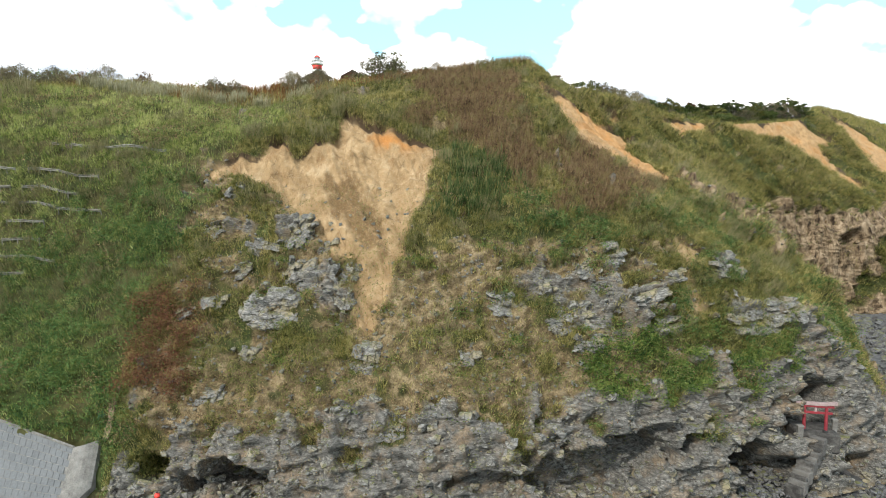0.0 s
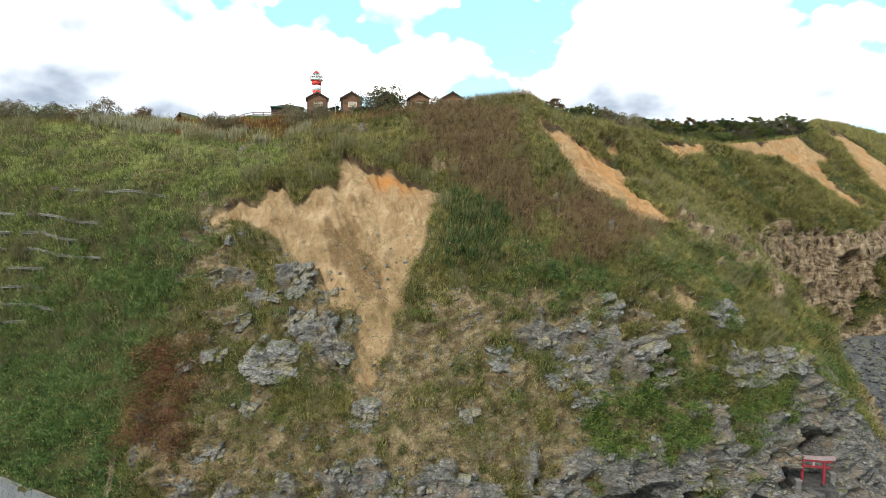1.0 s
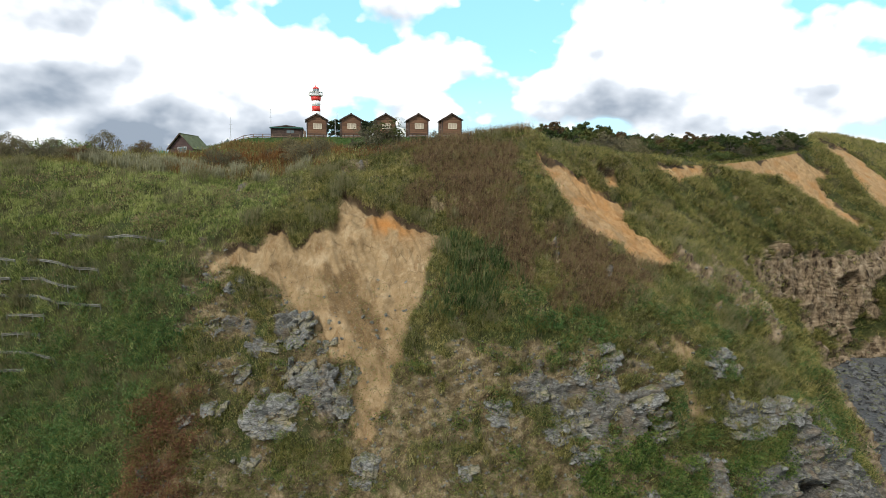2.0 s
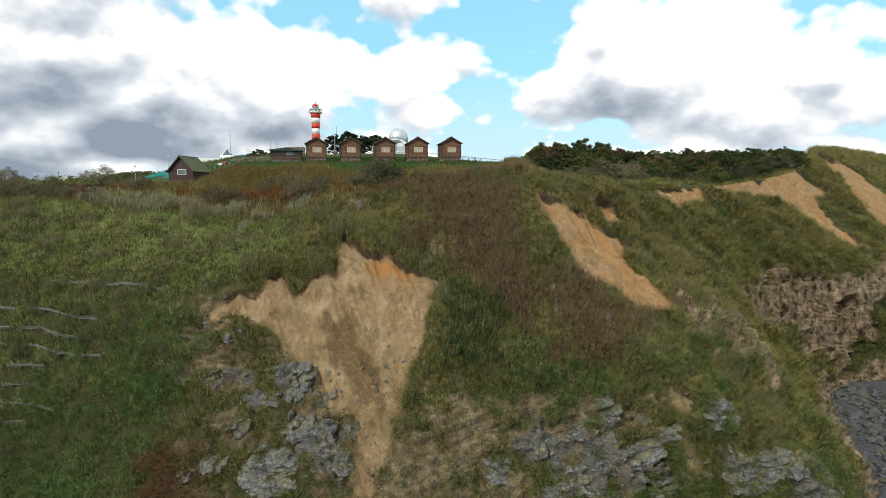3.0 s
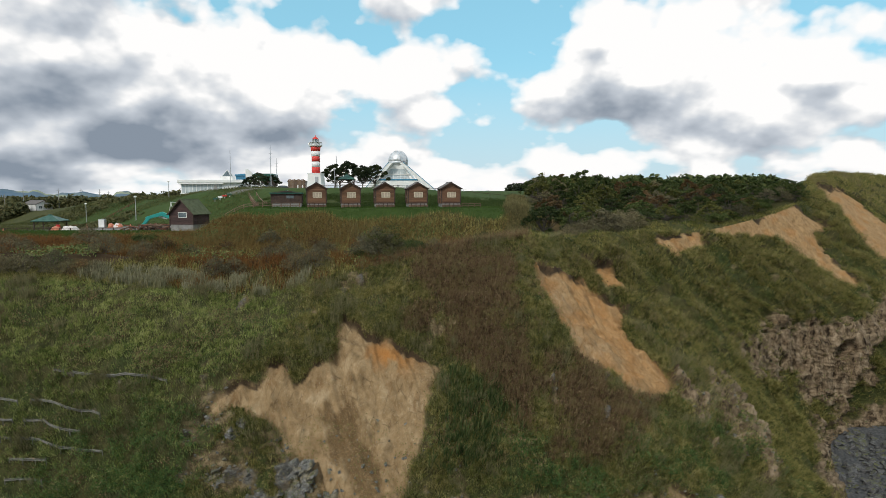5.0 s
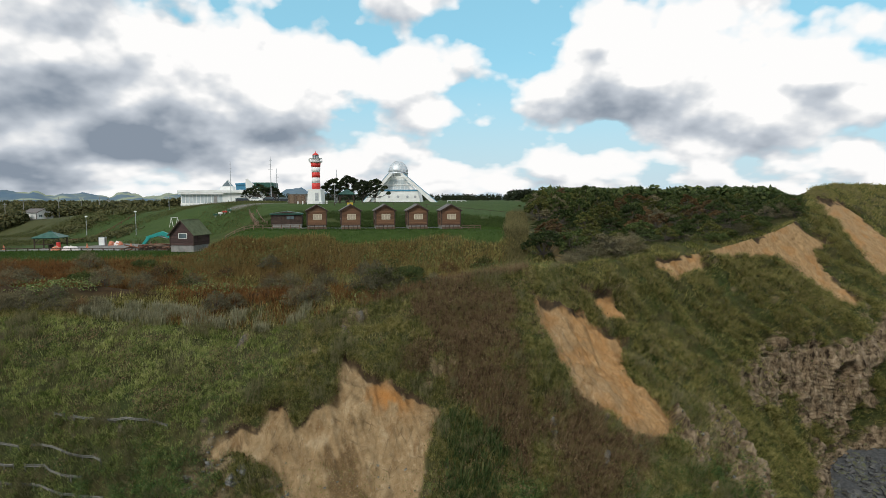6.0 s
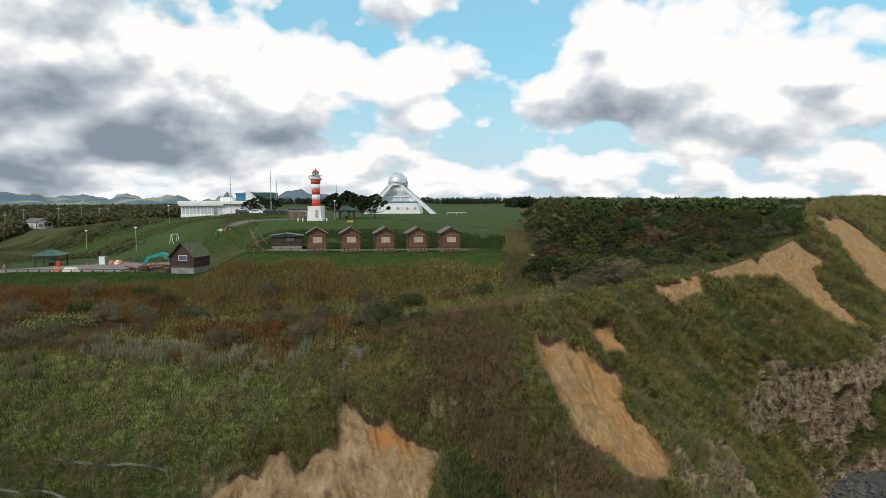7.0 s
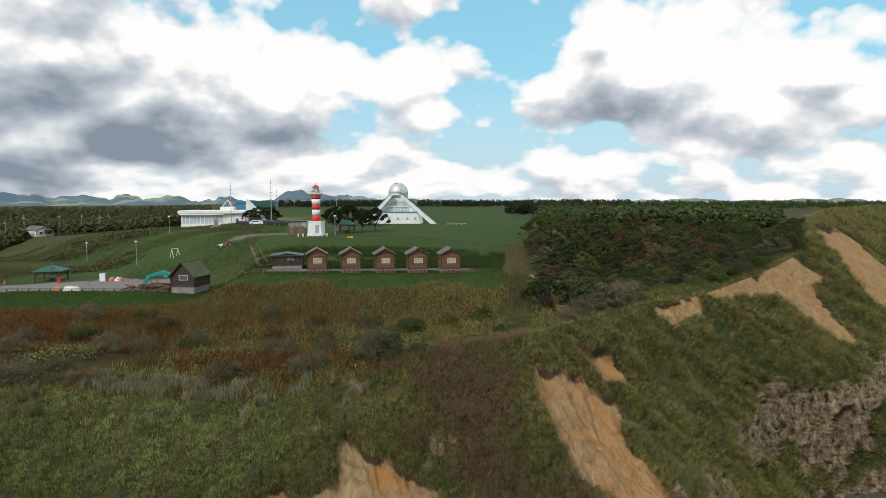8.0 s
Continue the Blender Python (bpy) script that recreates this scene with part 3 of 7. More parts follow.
# ---- ground materials ----
def slope_material():
    n = Nodes("slope", 0.92, 0.0, 0.15)
    sand, rock, bare = n.attr("sand"), n.attr("rock"), n.attr("bare")
    fine, mid, broad = n.noise(9, 6, 0.65), n.noise(1.6, 5, 0.6), n.noise(0.25, 4, 0.55)
    turf = n.mix(n.ramp(broad, [(0.38, 0.0), (0.62, 1.0)]), n.ramp(mid, [(0.3, (0.018, 0.025, 0.008)), (0.7, (0.055, 0.068, 0.020))]), n.ramp(mid, [(0.3, (0.030, 0.027, 0.011)), (0.7, (0.085, 0.074, 0.028))]))
    streak = n.noise(1.7, 9, 0.72, (1.0, 0.6, 0.5), 0.8)
    loam = n.ramp(n.math("ADD", n.math("MULTIPLY", streak, 0.6), n.math("MULTIPLY", n.noise(0.5, 5, 0.6), 0.4)),
                  [(0.34, (0.100, 0.062, 0.027)), (0.43, (0.20, 0.130, 0.064)), (0.53, (0.270, 0.182, 0.094)), (0.66, (0.37, 0.275, 0.165))])
    wet = n.ramp(n.noise(0.55, 5, 0.65, (1.6, 0.6, 0.7)), [(0.60, 0.0), (0.67, 1.0)])
    loam = n.mix(n.math("MULTIPLY", wet, 0.7), loam, (0.17, 0.095, 0.04))
    loam = n.mix(n.math("MULTIPLY", n.attr("damp"), n.ramp(n.noise(2.6, 6, 0.7, (1.0, 1.0, 0.6), 0.7), [(0.36, 0.25), (0.46, 1.0)])), loam, n.ramp(fine, [(0.35, (0.050, 0.027, 0.010)), (0.65, (0.145, 0.088, 0.036))]))
    crack = n.ramp(n.cells(0.9, (1.3, 0.5, 0.42)), [(0.0, 1.0), (0.035, 0.0)])
    loam = n.mix(n.math("MULTIPLY", crack, n.ramp(n.noise(0.8, 3), [(0.45, 0.0), (0.6, 0.8)])), loam, (0.11, 0.07, 0.035))
    loam = n.mix(n.ramp(n.noise(22, 3, 0.6), [(0.60, 0.0), (0.68, 0.6)]), loam, (0.42, 0.36, 0.27))
    loam = n.mix(n.math("MULTIPLY", n.attr("warm"), 0.55), loam, n.ramp(streak, [(0.35, (0.22, 0.118, 0.046)), (0.6, (0.43, 0.262, 0.120))]))
    loam = n.mix(n.ramp(n.noise(3.6, 7, 0.75), [(0.60, 0.0), (0.66, 0.75)]), loam, (0.10, 0.062, 0.030))
    loam = n.mix(n.ramp(n.noise(6.5, 6, 0.75), [(0.34, 0.4), (0.42, 0.0)]), loam, (0.40, 0.32, 0.21))
    rust = n.attr("rust")
    loam = n.mix(rust, loam, n.ramp(fine, [(0.3, (0.24, 0.095, 0.022)), (0.7, (0.43, 0.19, 0.05))]))
    bed = n.noise(3.2, 8, 0.7, (0.8, 0.8, 2.6), 0.6)
    stone = n.ramp(bed, [(0.34, (0.024, 0.021, 0.017)), (0.45, (0.085, 0.082, 0.075)), (0.58, (0.170, 0.163, 0.148)), (0.72, (0.33, 0.318, 0.292))])
    stone = n.mix(n.ramp(n.noise(0.7, 5, 0.6), [(0.5, 0.0), (0.68, 0.65)]), stone, n.ramp(fine, [(0.3, (0.15, 0.10, 0.055)), (0.7, (0.30, 0.21, 0.12))]))
    dirt = n.ramp(n.math("ADD", n.math("MULTIPLY", mid, 0.5), n.math("MULTIPLY", fine, 0.5)), [(0.36, (0.036, 0.026, 0.013)), (0.47, (0.115, 0.085, 0.045)), (0.55, (0.19, 0.145, 0.082)), (0.66, (0.32, 0.255, 0.16))])
    split = n.ramp(n.cells(1.5, (1.0, 1.0, 1.9)), [(0.0, 1.0), (0.07, 0.0)])
    stone = n.mix(n.math("MULTIPLY", split, 0.5), stone, (0.03, 0.028, 0.026))
    stone = n.mix(n.ramp(n.noise(13, 5, 0.7), [(0.35, 0.55), (0.55, 0.0)]), stone, (0.05, 0.047, 0.042))
    flute = n.noise(1.1, 9, 0.74, (1.0, 1.0, 0.5), 0.4)
    stone = n.mix(n.attr("warm"), stone, n.ramp(flute, [(0.38, (0.020, 0.013, 0.008)), (0.46, (0.105, 0.074, 0.044)), (0.57, (0.215, 0.160, 0.104)), (0.72, (0.34, 0.270, 0.19))]))
    c = n.mix(bare, turf, dirt)
    c = n.mix(rock, c, stone)
    c = n.mix(sand, c, loam)
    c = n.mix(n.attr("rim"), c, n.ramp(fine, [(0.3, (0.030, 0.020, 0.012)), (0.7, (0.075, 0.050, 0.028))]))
    n.color(c)
    n.bump(n.math("ADD", bed, fine), 0.7, 0.10)
    return n.mat


def meadow_material():
    n = Nodes("meadow", 0.95, 0.0, 0.1)
    fine, mid, broad = n.noise(6, 5, 0.6), n.noise(0.6, 5, 0.6), n.noise(0.05, 4, 0.5)
    lawn = n.ramp(n.math("ADD", n.math("MULTIPLY", mid, 0.6), n.math("MULTIPLY", fine, 0.4)), [(0.3, (0.024, 0.045, 0.010)), (0.7, (0.056, 0.086, 0.023))])
    dry = n.ramp(n.math("ADD", n.math("MULTIPLY", mid, 0.6), n.math("MULTIPLY", fine, 0.4)), [(0.3, (0.026, 0.027, 0.009)), (0.7, (0.085, 0.080, 0.030))])
    heath = n.ramp(mid, [(0.3, (0.018, 0.011, 0.006)), (0.7, (0.060, 0.036, 0.016))])
    gravel = n.ramp(fine, [(0.3, (0.13, 0.12, 0.11)), (0.7, (0.24, 0.23, 0.21))])
    straw = n.ramp(fine, [(0.3, (0.20, 0.14, 0.06)), (0.7, (0.34, 0.25, 0.12))])
    c = n.mix(n.attr("lawn"), dry, lawn)
    c = n.mix(n.attr("heath"), c, heath)
    c = n.mix(n.attr("straw"), c, straw)
    c = n.mix(n.attr("gravel"), c, gravel)
    n.color(c)
    n.bump(fine, 0.5, 0.08)
    return n.mat


SLOPE, MEADOW = slope_material(), meadow_material()


def bare_patch(x, y):
    """Small slips of tan soil: one in the hollow, one on the path by the wood."""
    wob = 0.5 * fbm(x * 0.9, y * 0.9, 11, 3)
    slip = step(hump(x, y, -24.6, 72.6, 1.7, 1.6) + 0.35 * wob, 0.35, 0.6)
    along = np.clip(((x - 15.2) * 2.8 - (y - 100.0) * 11.0) / (2.8 ** 2 + 11.0 ** 2), 0, 1)
    trail = 1 - step(np.hypot(x - 15.2 - 2.8 * along, y - 100.0 + 11.0 * along) + 0.5 * wob, 0.7, 1.1)
    return np.maximum(slip, trail)


def lay_of(x, y):
    """What covers the land behind the crest."""
    wob = 1.5 * fbm(x * 0.15, y * 0.15, 9, 3)
    edge = 89.5 + wob + 4.0 * step(x, -44, -30) - 1.0 * step(-x, 60, 90)
    lawn = step(y, edge, edge + 1.2) * (1 - step(x + wob * 0.6 - 0.12 * (y - 100), 11, 13))
    lawn = np.maximum(lawn, step(y, 150, 170) * step(x + 80, 0, 20) * (1 - step(x - 0.18 * y, 20, 30)) * (1 - step(y, 330, 360)))
    lawn = lawn * (1 - 0.8 * step(-x - 0.25 * y, 55, 70) * step(y, 120, 150)) * (1 - 0.55 * step(y, 107, 109) * (1 - step(y, 122 + wob, 126 + wob)))
    gravel = step(y, 107, 108) * (1 - step(y, 124 + wob, 125 + wob)) * step(-x, 47, 49)
    gravel = np.maximum(gravel, step(y, 101.5, 102) * (1 - step(y, 105.5, 106)) * step(x, -30, -29) * (1 - step(x, 4.5, 5.5)))
    gravel = np.maximum(gravel, (1 - step(np.abs(y - 0.22 * x - 151), 1.6, 2.2)) * step(-x, 30, 34) * (1 - step(-x, 46, 50)))
    heath = (1 - step(y, edge - 5, edge)) * step(y, 58, 64) * step(0.6 * fbm(x * 0.12, y * 0.2, 2, 3) + 0.5, 0.2, 0.6) * (1 - step(x, 4, 12))
    straw = step(x - 0.55 * y, 12, 22) * step(y, 150, 165) * (1 - step(y, 330, 420)) * step(0.5 * fbm(x * 0.02, y * 0.03, 5, 3) + 0.7, 0.3, 0.6)
    straw = np.maximum(straw, bare_patch(x, y))
    straw = np.maximum(straw, 0.8 * step(-x, 60, 130) * step(y, 330, 350) * (1 - step(y, 380, 410)))
    return dict(lawn=lawn * (1 - gravel), gravel=gravel, heath=heath, straw=straw)


RUST = 0.9 * hump(FACE[0], FACE[2] + 0.2 * FACE[0], -4.3, 24.75, 1.9, 0.75) * (GU < 6) * step(fbm(FACE[0], FACE[2], 3, 3), -0.5, 0.2)
RUST = np.maximum(RUST, (0.15 + 0.28 * step(fbm(FACE[0] * 0.5, FACE[1] * 0.3, FACE[2] * 0.8, 4), -0.3, 0.6)) * (GU > 5.1) * (GU < 8) * (FACE[2] > 20))
RUST = np.maximum(RUST, 0.36 * step(fbm(FACE[0] * 0.3, FACE[1] * 0.2, FACE[2] * 0.5, 3), 0.1, 0.7) * (GU > 6.2))
DAMP = step(0.45 * fbm(FACE[0] * 1.4 + FACE[2] * 0.5, FACE[2] * 0.8, 6, 4) + 1.2 * hump(FACE[0] + 0.35 * (FACE[2] - 21), FACE[2], -7.2, 21.0, 1.7, 2.3) + 0.8 * hump(FACE[0], FACE[2], -5.2, 18.6, 1.2, 1.6) + 0.35 * hump(FACE[0], FACE[2], -10, 21.5, 2.0, 1.0), 0.40, 0.95) * (GU < 6) * 0.8
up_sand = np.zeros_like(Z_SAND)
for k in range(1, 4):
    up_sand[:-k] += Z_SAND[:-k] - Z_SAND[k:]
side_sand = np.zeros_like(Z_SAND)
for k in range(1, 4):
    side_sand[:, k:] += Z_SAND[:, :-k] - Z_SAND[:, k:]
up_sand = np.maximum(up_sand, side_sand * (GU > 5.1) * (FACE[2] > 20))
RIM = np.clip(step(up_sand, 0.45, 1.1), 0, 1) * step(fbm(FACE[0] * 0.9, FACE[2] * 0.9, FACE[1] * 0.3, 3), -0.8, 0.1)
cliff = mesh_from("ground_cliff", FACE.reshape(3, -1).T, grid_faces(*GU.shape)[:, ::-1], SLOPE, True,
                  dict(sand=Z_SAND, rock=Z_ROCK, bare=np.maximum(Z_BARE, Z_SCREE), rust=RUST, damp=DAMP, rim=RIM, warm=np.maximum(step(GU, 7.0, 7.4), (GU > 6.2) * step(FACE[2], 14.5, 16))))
tagged(cliff, "steep grassy sea cliff with bare sandy slides and grey rock", "cliff", kind="structure")
plateau = mesh_from("ground_plateau", np.stack([BX, BY, BZ], -1).reshape(-1, 3), grid_faces(*BX.shape)[:, ::-1], MEADOW, True, lay_of(BX, BY))
tagged(plateau, "mown lawn, heath and fields on the headland", "ground", kind="structure")


def shingle_material():
    n = Nodes("shingle", 0.8, 0.0, 0.3)
    cell = n.cells(2.6, None, "F1")
    n.color(n.mix(n.noise(0.8, 4), n.ramp(cell, [(0.1, (0.13, 0.127, 0.125)), (0.7, (0.028, 0.029, 0.030))]), (0.060, 0.060, 0.060)))
    n.bump(cell, 0.9, 0.2)
    return n.mat


def beach():
    k = np.concatenate([[1.13, 1.06, 1.012], np.linspace(1.0, 0.8, 24), [0.7, 0.5, 0.2]])
    foot = face_point(FU[::3], np.zeros(len(FU[::3])))
    x, y = foot[0][None] * k[:, None], foot[1][None] * k[:, None]
    z = np.interp(k, [0.2, 0.8, 0.95, 1.012, 1.13], [-6, -1.2, 1.4, 2.9, 3.0])[:, None] + 0.18 * fbm(x * 0.8, y * 0.8, 0, 3)
    ob = mesh_from("ground_beach", np.stack([x, y, z], -1).reshape(-1, 3), grid_faces(*x.shape), shingle_material(), True)
    tagged(ob, "dark wet shingle beach at the cliff foot", "beach", kind="structure")


beach()
BAY = ((30.5, 36), (31.5, 41), (42.5, 59), (57.5, 89), (79, 97), (110, 114), (160, 152))


def bay_beach(x, y):
    """Height of the shingle in the bay: falls away from the cliff foot."""
    away, side = np.full(x.shape, 1e9), np.zeros(x.shape)
    for (ax, ay), (bx, by) in zip(BAY[:-1], BAY[1:]):
        ex, ey = bx - ax, by - ay
        k = np.clip(((x - ax) * ex + (y - ay) * ey) / (ex * ex + ey * ey), 0, 1)
        d = np.hypot(x - ax - k * ex, y - ay - k * ey)
        s = np.sign((x - ax) * ey - (y - ay) * ex)
        side = np.where(d < away - 1e-6, s, side)
        away = np.minimum(away, d)
    return 3.1 - 0.11 * np.where(side > 0, away, 0) + 0.3 * fbm(x * 0.3, y * 0.3, 2, 4)


def bay():
    x, y = np.meshgrid(np.linspace(31, 125, 160), np.linspace(34, 150, 180))
    ob = mesh_from("ground_bay", np.stack([x, y, bay_beach(x, y)], -1).reshape(-1, 3), grid_faces(*x.shape), shingle_material(), True)
    tagged(ob, "dark grey shingle in the bay below the cliff", "beach", kind="structure")


bay()


def sea():
    n = Nodes("sea", 0.12, 0.0, 0.5)
    n.color((0.02, 0.045, 0.05))
    n.bump(n.noise(0.6, 6, 0.6), 0.5, 0.4)
    bm = bmesh.new()
    bmesh.ops.create_grid(bm, x_segments=40, y_segments=40, size=2500)
    bmesh.ops.translate(bm, verts=bm.verts, vec=(0, -2300, 0.3))
    ob = part("water_sea", bm, n.mat)
    tagged(ob, "grey-green sea below the cliff", "sea", kind="structure")


sea()


def far_hills():
    n = Nodes("far_hill", 0.95, 0.0, 0.1)
    # Distance haze is put into the hill colour as a pale blue tint.
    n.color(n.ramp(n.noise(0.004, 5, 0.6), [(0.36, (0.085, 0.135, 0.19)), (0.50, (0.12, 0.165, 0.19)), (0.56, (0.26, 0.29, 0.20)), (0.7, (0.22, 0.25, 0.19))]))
    a = np.linspace(-1.05, 0.95, 420)
    for tier, (dist, high) in enumerate(((2500, 40), (3600, 85))):
        k = np.linspace(0, 1, 26)
        A, K = np.meshgrid(a, k)
        peak = high * (0.50 + 0.34 * fbm(A * 15 + tier * 4.4, A * 0 + tier, 0, 5) + 0.16 * fbm(A * 60, A * 0 + tier, 2, 3)) * (0.45 + 0.75 * step(-A, -0.05, 0.25) * (1 - 0.4 * step(-A, 0.55, 0.7)))
        peak = peak * 0.85 + (-6 if tier == 0 else 2)
        R = dist + 900 * K
        z = 36 + np.maximum(peak, -20) * np.sin(K * math.pi) ** 0.8 * (1 + 0.18 * fbm(A * 40, K * 6, tier, 3)) - 8
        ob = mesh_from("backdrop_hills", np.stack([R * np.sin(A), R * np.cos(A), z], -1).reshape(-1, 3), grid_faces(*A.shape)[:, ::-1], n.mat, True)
        tagged(ob, "wooded hills far inland, tinted blue-green with distance haze", "hills", kind="structure")


far_hills()

# ---- low plants: blades and leaves in joined masses ----
RNG = np.random.default_rng(7)


def plant_material(name, tones, patch=0.35, rough=0.75, scale=0.5, spec=0.2, through_light=0.25, vary=0.0):
    """Foliage: colour varies by blade and, more slowly, by patch."""
    n = Nodes(name, rough, 0.0, spec)
    tuft = n.math("ADD", n.math("MULTIPLY", n.ramp(n.noise(scale, 4, 0.6), [(0.3, 0.0), (0.7, 1.0)]), 0.4), n.math("MULTIPLY", n.ramp(n.noise(2.4, 4, 0.65), [(0.38, 0.0), (0.60, 1.0)]), 0.6))
    f = n.math("ADD", n.math("MULTIPLY", n.island(), 0.7 - 0.75 * patch), n.math("MULTIPLY", tuft, 0.3 + 0.75 * patch))
    dim = [0.62] + [0.88] * (len(tones) - 1)
    c = n.ramp(f, [(0.15 + 0.7 * i / (len(tones) - 1), tuple(dim[i] * v for v in c)) for i, c in enumerate(tones)])
    if vary:
        c = n.mix(1.0, c, n.ramp(n.each(), [(0.0, (1 - vary, 1 - vary * 0.9, 1 - vary * 0.9)), (1.0, (1 + vary, 1 + vary * 0.8, 1 + vary * 0.6))]), "MULTIPLY")
    n.color(c)
    thin = n.t.nodes.new("ShaderNodeBsdfTranslucent")
    n.t.links.new(c, thin.inputs["Color"])
    both = n.t.nodes.new("ShaderNodeMixShader")
    both.inputs[0].default_value = through_light
    n.t.links.new(n.bsdf.outputs[0], both.inputs[1])
    n.t.links.new(thin.outputs[0], both.inputs[2])
    n.t.links.new(both.outputs[0], n.t.nodes["Material Output"].inputs[0])
    return n.mat


def seed_on_slope(density, count):
    """Places on the slope, as many per square metre as density says."""
    p = FACE
    a, b = np.diff(p, axis=2)[:, :-1, :], np.diff(p, axis=1)[:, :, :-1]
    area = np.linalg.norm(np.cross(a, b, axis=0), axis=0)
    w = (area * density[:-1, :-1]).ravel()
    idx = RNG.choice(len(w), count, p=w / w.sum())
    r, c = np.divmod(idx, area.shape[1])
    s, t = RNG.random(count), RNG.random(count)
    pos = (p[:, r, c] * (1 - s) * (1 - t) + p[:, r, c + 1] * s * (1 - t) + p[:, r + 1, c] * (1 - s) * t + p[:, r + 1, c + 1] * s * t)
    return pos.T, FACE_N[:, r, c].T


def seed_on_land(x0, x1, y0, y1, count, density=None):
    x, y = RNG.uniform(x0, x1, count), RNG.uniform(y0, y1, count)
    if density is not None:
        keep = RNG.random(count) < density(x, y)
        x, y = x[keep], y[keep]
    return np.stack([x, y, ground(x, y)], 1), np.tile((0.0, 0.0, 1.0), (len(x), 1))


def blades(name, seeds, high, wide, per, material, label, lean=0.35, clump=0.15, tall=False, tidy=0.5):
    """Tufts of blades; each blade is one tapered strip."""
    pos, nor = seeds
    n = len(pos) * per
    base = np.repeat(pos, per, 0) + RNG.normal(0, clump, (n, 3)) * (1, 1, 0.3)
    up = np.repeat(nor, per, 0) * (1 - tidy) + np.array((0, 0, tidy))
    size = np.repeat(RNG.uniform(*high, len(pos)), per) * RNG.uniform(0.65, 1.1, n)
    tip = base + (up + RNG.normal(0, lean, (n, 3)) * (1, 1, 0.35) + np.array((0.10, -0.03, 0))) * size[:, None]
    ang = RNG.uniform(0, 2 * np.pi, n)
    side = np.stack([np.cos(ang), np.sin(ang), 0 * ang], 1) * (RNG.uniform(*wide, n) * 0.5)[:, None]
    base = base - up * 0.06
    if tall:
        mid = base * 0.45 + tip * 0.55 + np.array((0, 0, 0.06)) * size[:, None]
        v = np.stack([base - side * 0.6, base + side * 0.6, mid + side, mid - side, tip], 1).reshape(-1, 3)
        i = np.arange(n)[:, None] * 5
        f = np.concatenate([i + (0, 1, 2), i + (0, 2, 3), i + (3, 2, 4)], 0)
    else:
        v = np.stack([base - side, base + side, tip], 1).reshape(-1, 3)
        f = np.arange(n * 3).reshape(-1, 3)
    ob = mesh_from(name, v, f, material)
    return tagged(ob, label, "grass", kind="stuff")


def leaf_quads(centres, size, tilt=0.9):
    """Small four-cornered leaves round given places."""
    n = len(centres)
    nrm = RNG.normal(0, tilt, (n, 3)) + np.array((0, -0.3, 1.0))
    nrm /= np.linalg.norm(nrm, axis=1)[:, None]
    a = np.cross(nrm, RNG.normal(0, 1, (n, 3)))
    a /= np.linalg.norm(a, axis=1)[:, None] + 1e-9
    b = np.cross(nrm, a)
    s = RNG.uniform(*size, n)[:, None]
    v = np.stack([centres - a * s, centres - b * s * 0.55, centres + a * s, centres + b * s * 0.55], 1).reshape(-1, 3)
    i = np.arange(n)[:, None] * 4
    return v, np.concatenate([i + (0, 1, 2), i + (0, 2, 3)], 0)


def weeds(name, seeds, high, size, per, material, label, spread=0.3):
    pos, nor = seeds
    n = len(pos) * per
    c = np.repeat(pos, per, 0) + RNG.normal(0, spread, (n, 3)) * (1, 1, 0.25)
    h = np.repeat(RNG.uniform(*high, len(pos)), per) * RNG.random(n) ** 0.6
    c = c + np.repeat(nor, per, 0) * h[:, None] * 0.5 + np.array((0, 0, 1)) * h[:, None] * 0.5
    v, f = leaf_quads(c, size)
    return tagged(mesh_from(name, v, f, material), label, "weeds", kind="stuff")


BROWN = ((-2.0, 32.8), (2.2, 33.6), (6.5, 31.0), (6.3, 27.5), (10.5, 24.5), (15.5, 23.0), (12.0, 20.8), (5.1, 22.8), (2.0, 25.0), (-1.6, 29.0))
REEDY = ((0.0, 24.2), (5.0, 24.4), (5.2, 22.3), (2.2, 19.2), (0.0, 19.6))
RUDDY = ((-20.2, 14.0), (-15.9, 15.0), (-15.3, 11.6), (-16.3, 9.3), (-19.4, 9.2), (-20.4, 11.9))
LUSH_A = ((9.0, 11.1), (12.3, 13.0), (15.2, 12.4), (16.4, 9.9), (10.5, 9.2))
LUSH_B = ((17.0, 12.2), (22.5, 11.6), (21.8, 9.4), (18.6, 9.6))
fx, fy, fz = FACE
open_turf = (1 - Z_SAND) * (1 - Z_ROCK * np.where(fz < 10, 1.0, 0.96)) * (1 - 0.93 * Z_BARE) * (1 - Z_SCREE) * step(fz, 3.5, 5.0)
open_turf = open_turf * np.where((fx < -19.6) & (GU < 2), step(fz - (8.55 - (fx + 30.5) * 0.225), -0.1, 0.2), 1.0)
left_slope = 1 - step(fx + 0.9 * fbm(fx * 0.4, fz * 0.4, 6, 3) - 0.42 * np.maximum(0, fz - 15), -20.5, -18.0)
near_bit = (GU > 0.85) * (GU < 7.2)
bald = near_bit * step(fx, -18.5, -16) * (1 - step(fx, -4.0, 0.0)) * (1 - step(fz, 19.5, 22.5))
bald = np.maximum(bald, 0.75 * near_bit * step(fx, -17, -14) * (1 - step(fx, 8, 14)) * (1 - step(fz, 11.5, 14.5)))
open_turf = open_turf * (1 - 0.88 * bald * step(fbm(fx * 0.6, fz * 0.6, 15, 3), -0.55, 0.25))
in_brown = 0.7 * step(inside(fx, fz, BROWN) + 2.2 * fbm(fx * 0.5, fz * 0.5, 4, 4), -1.2, 1.8) * near_bit
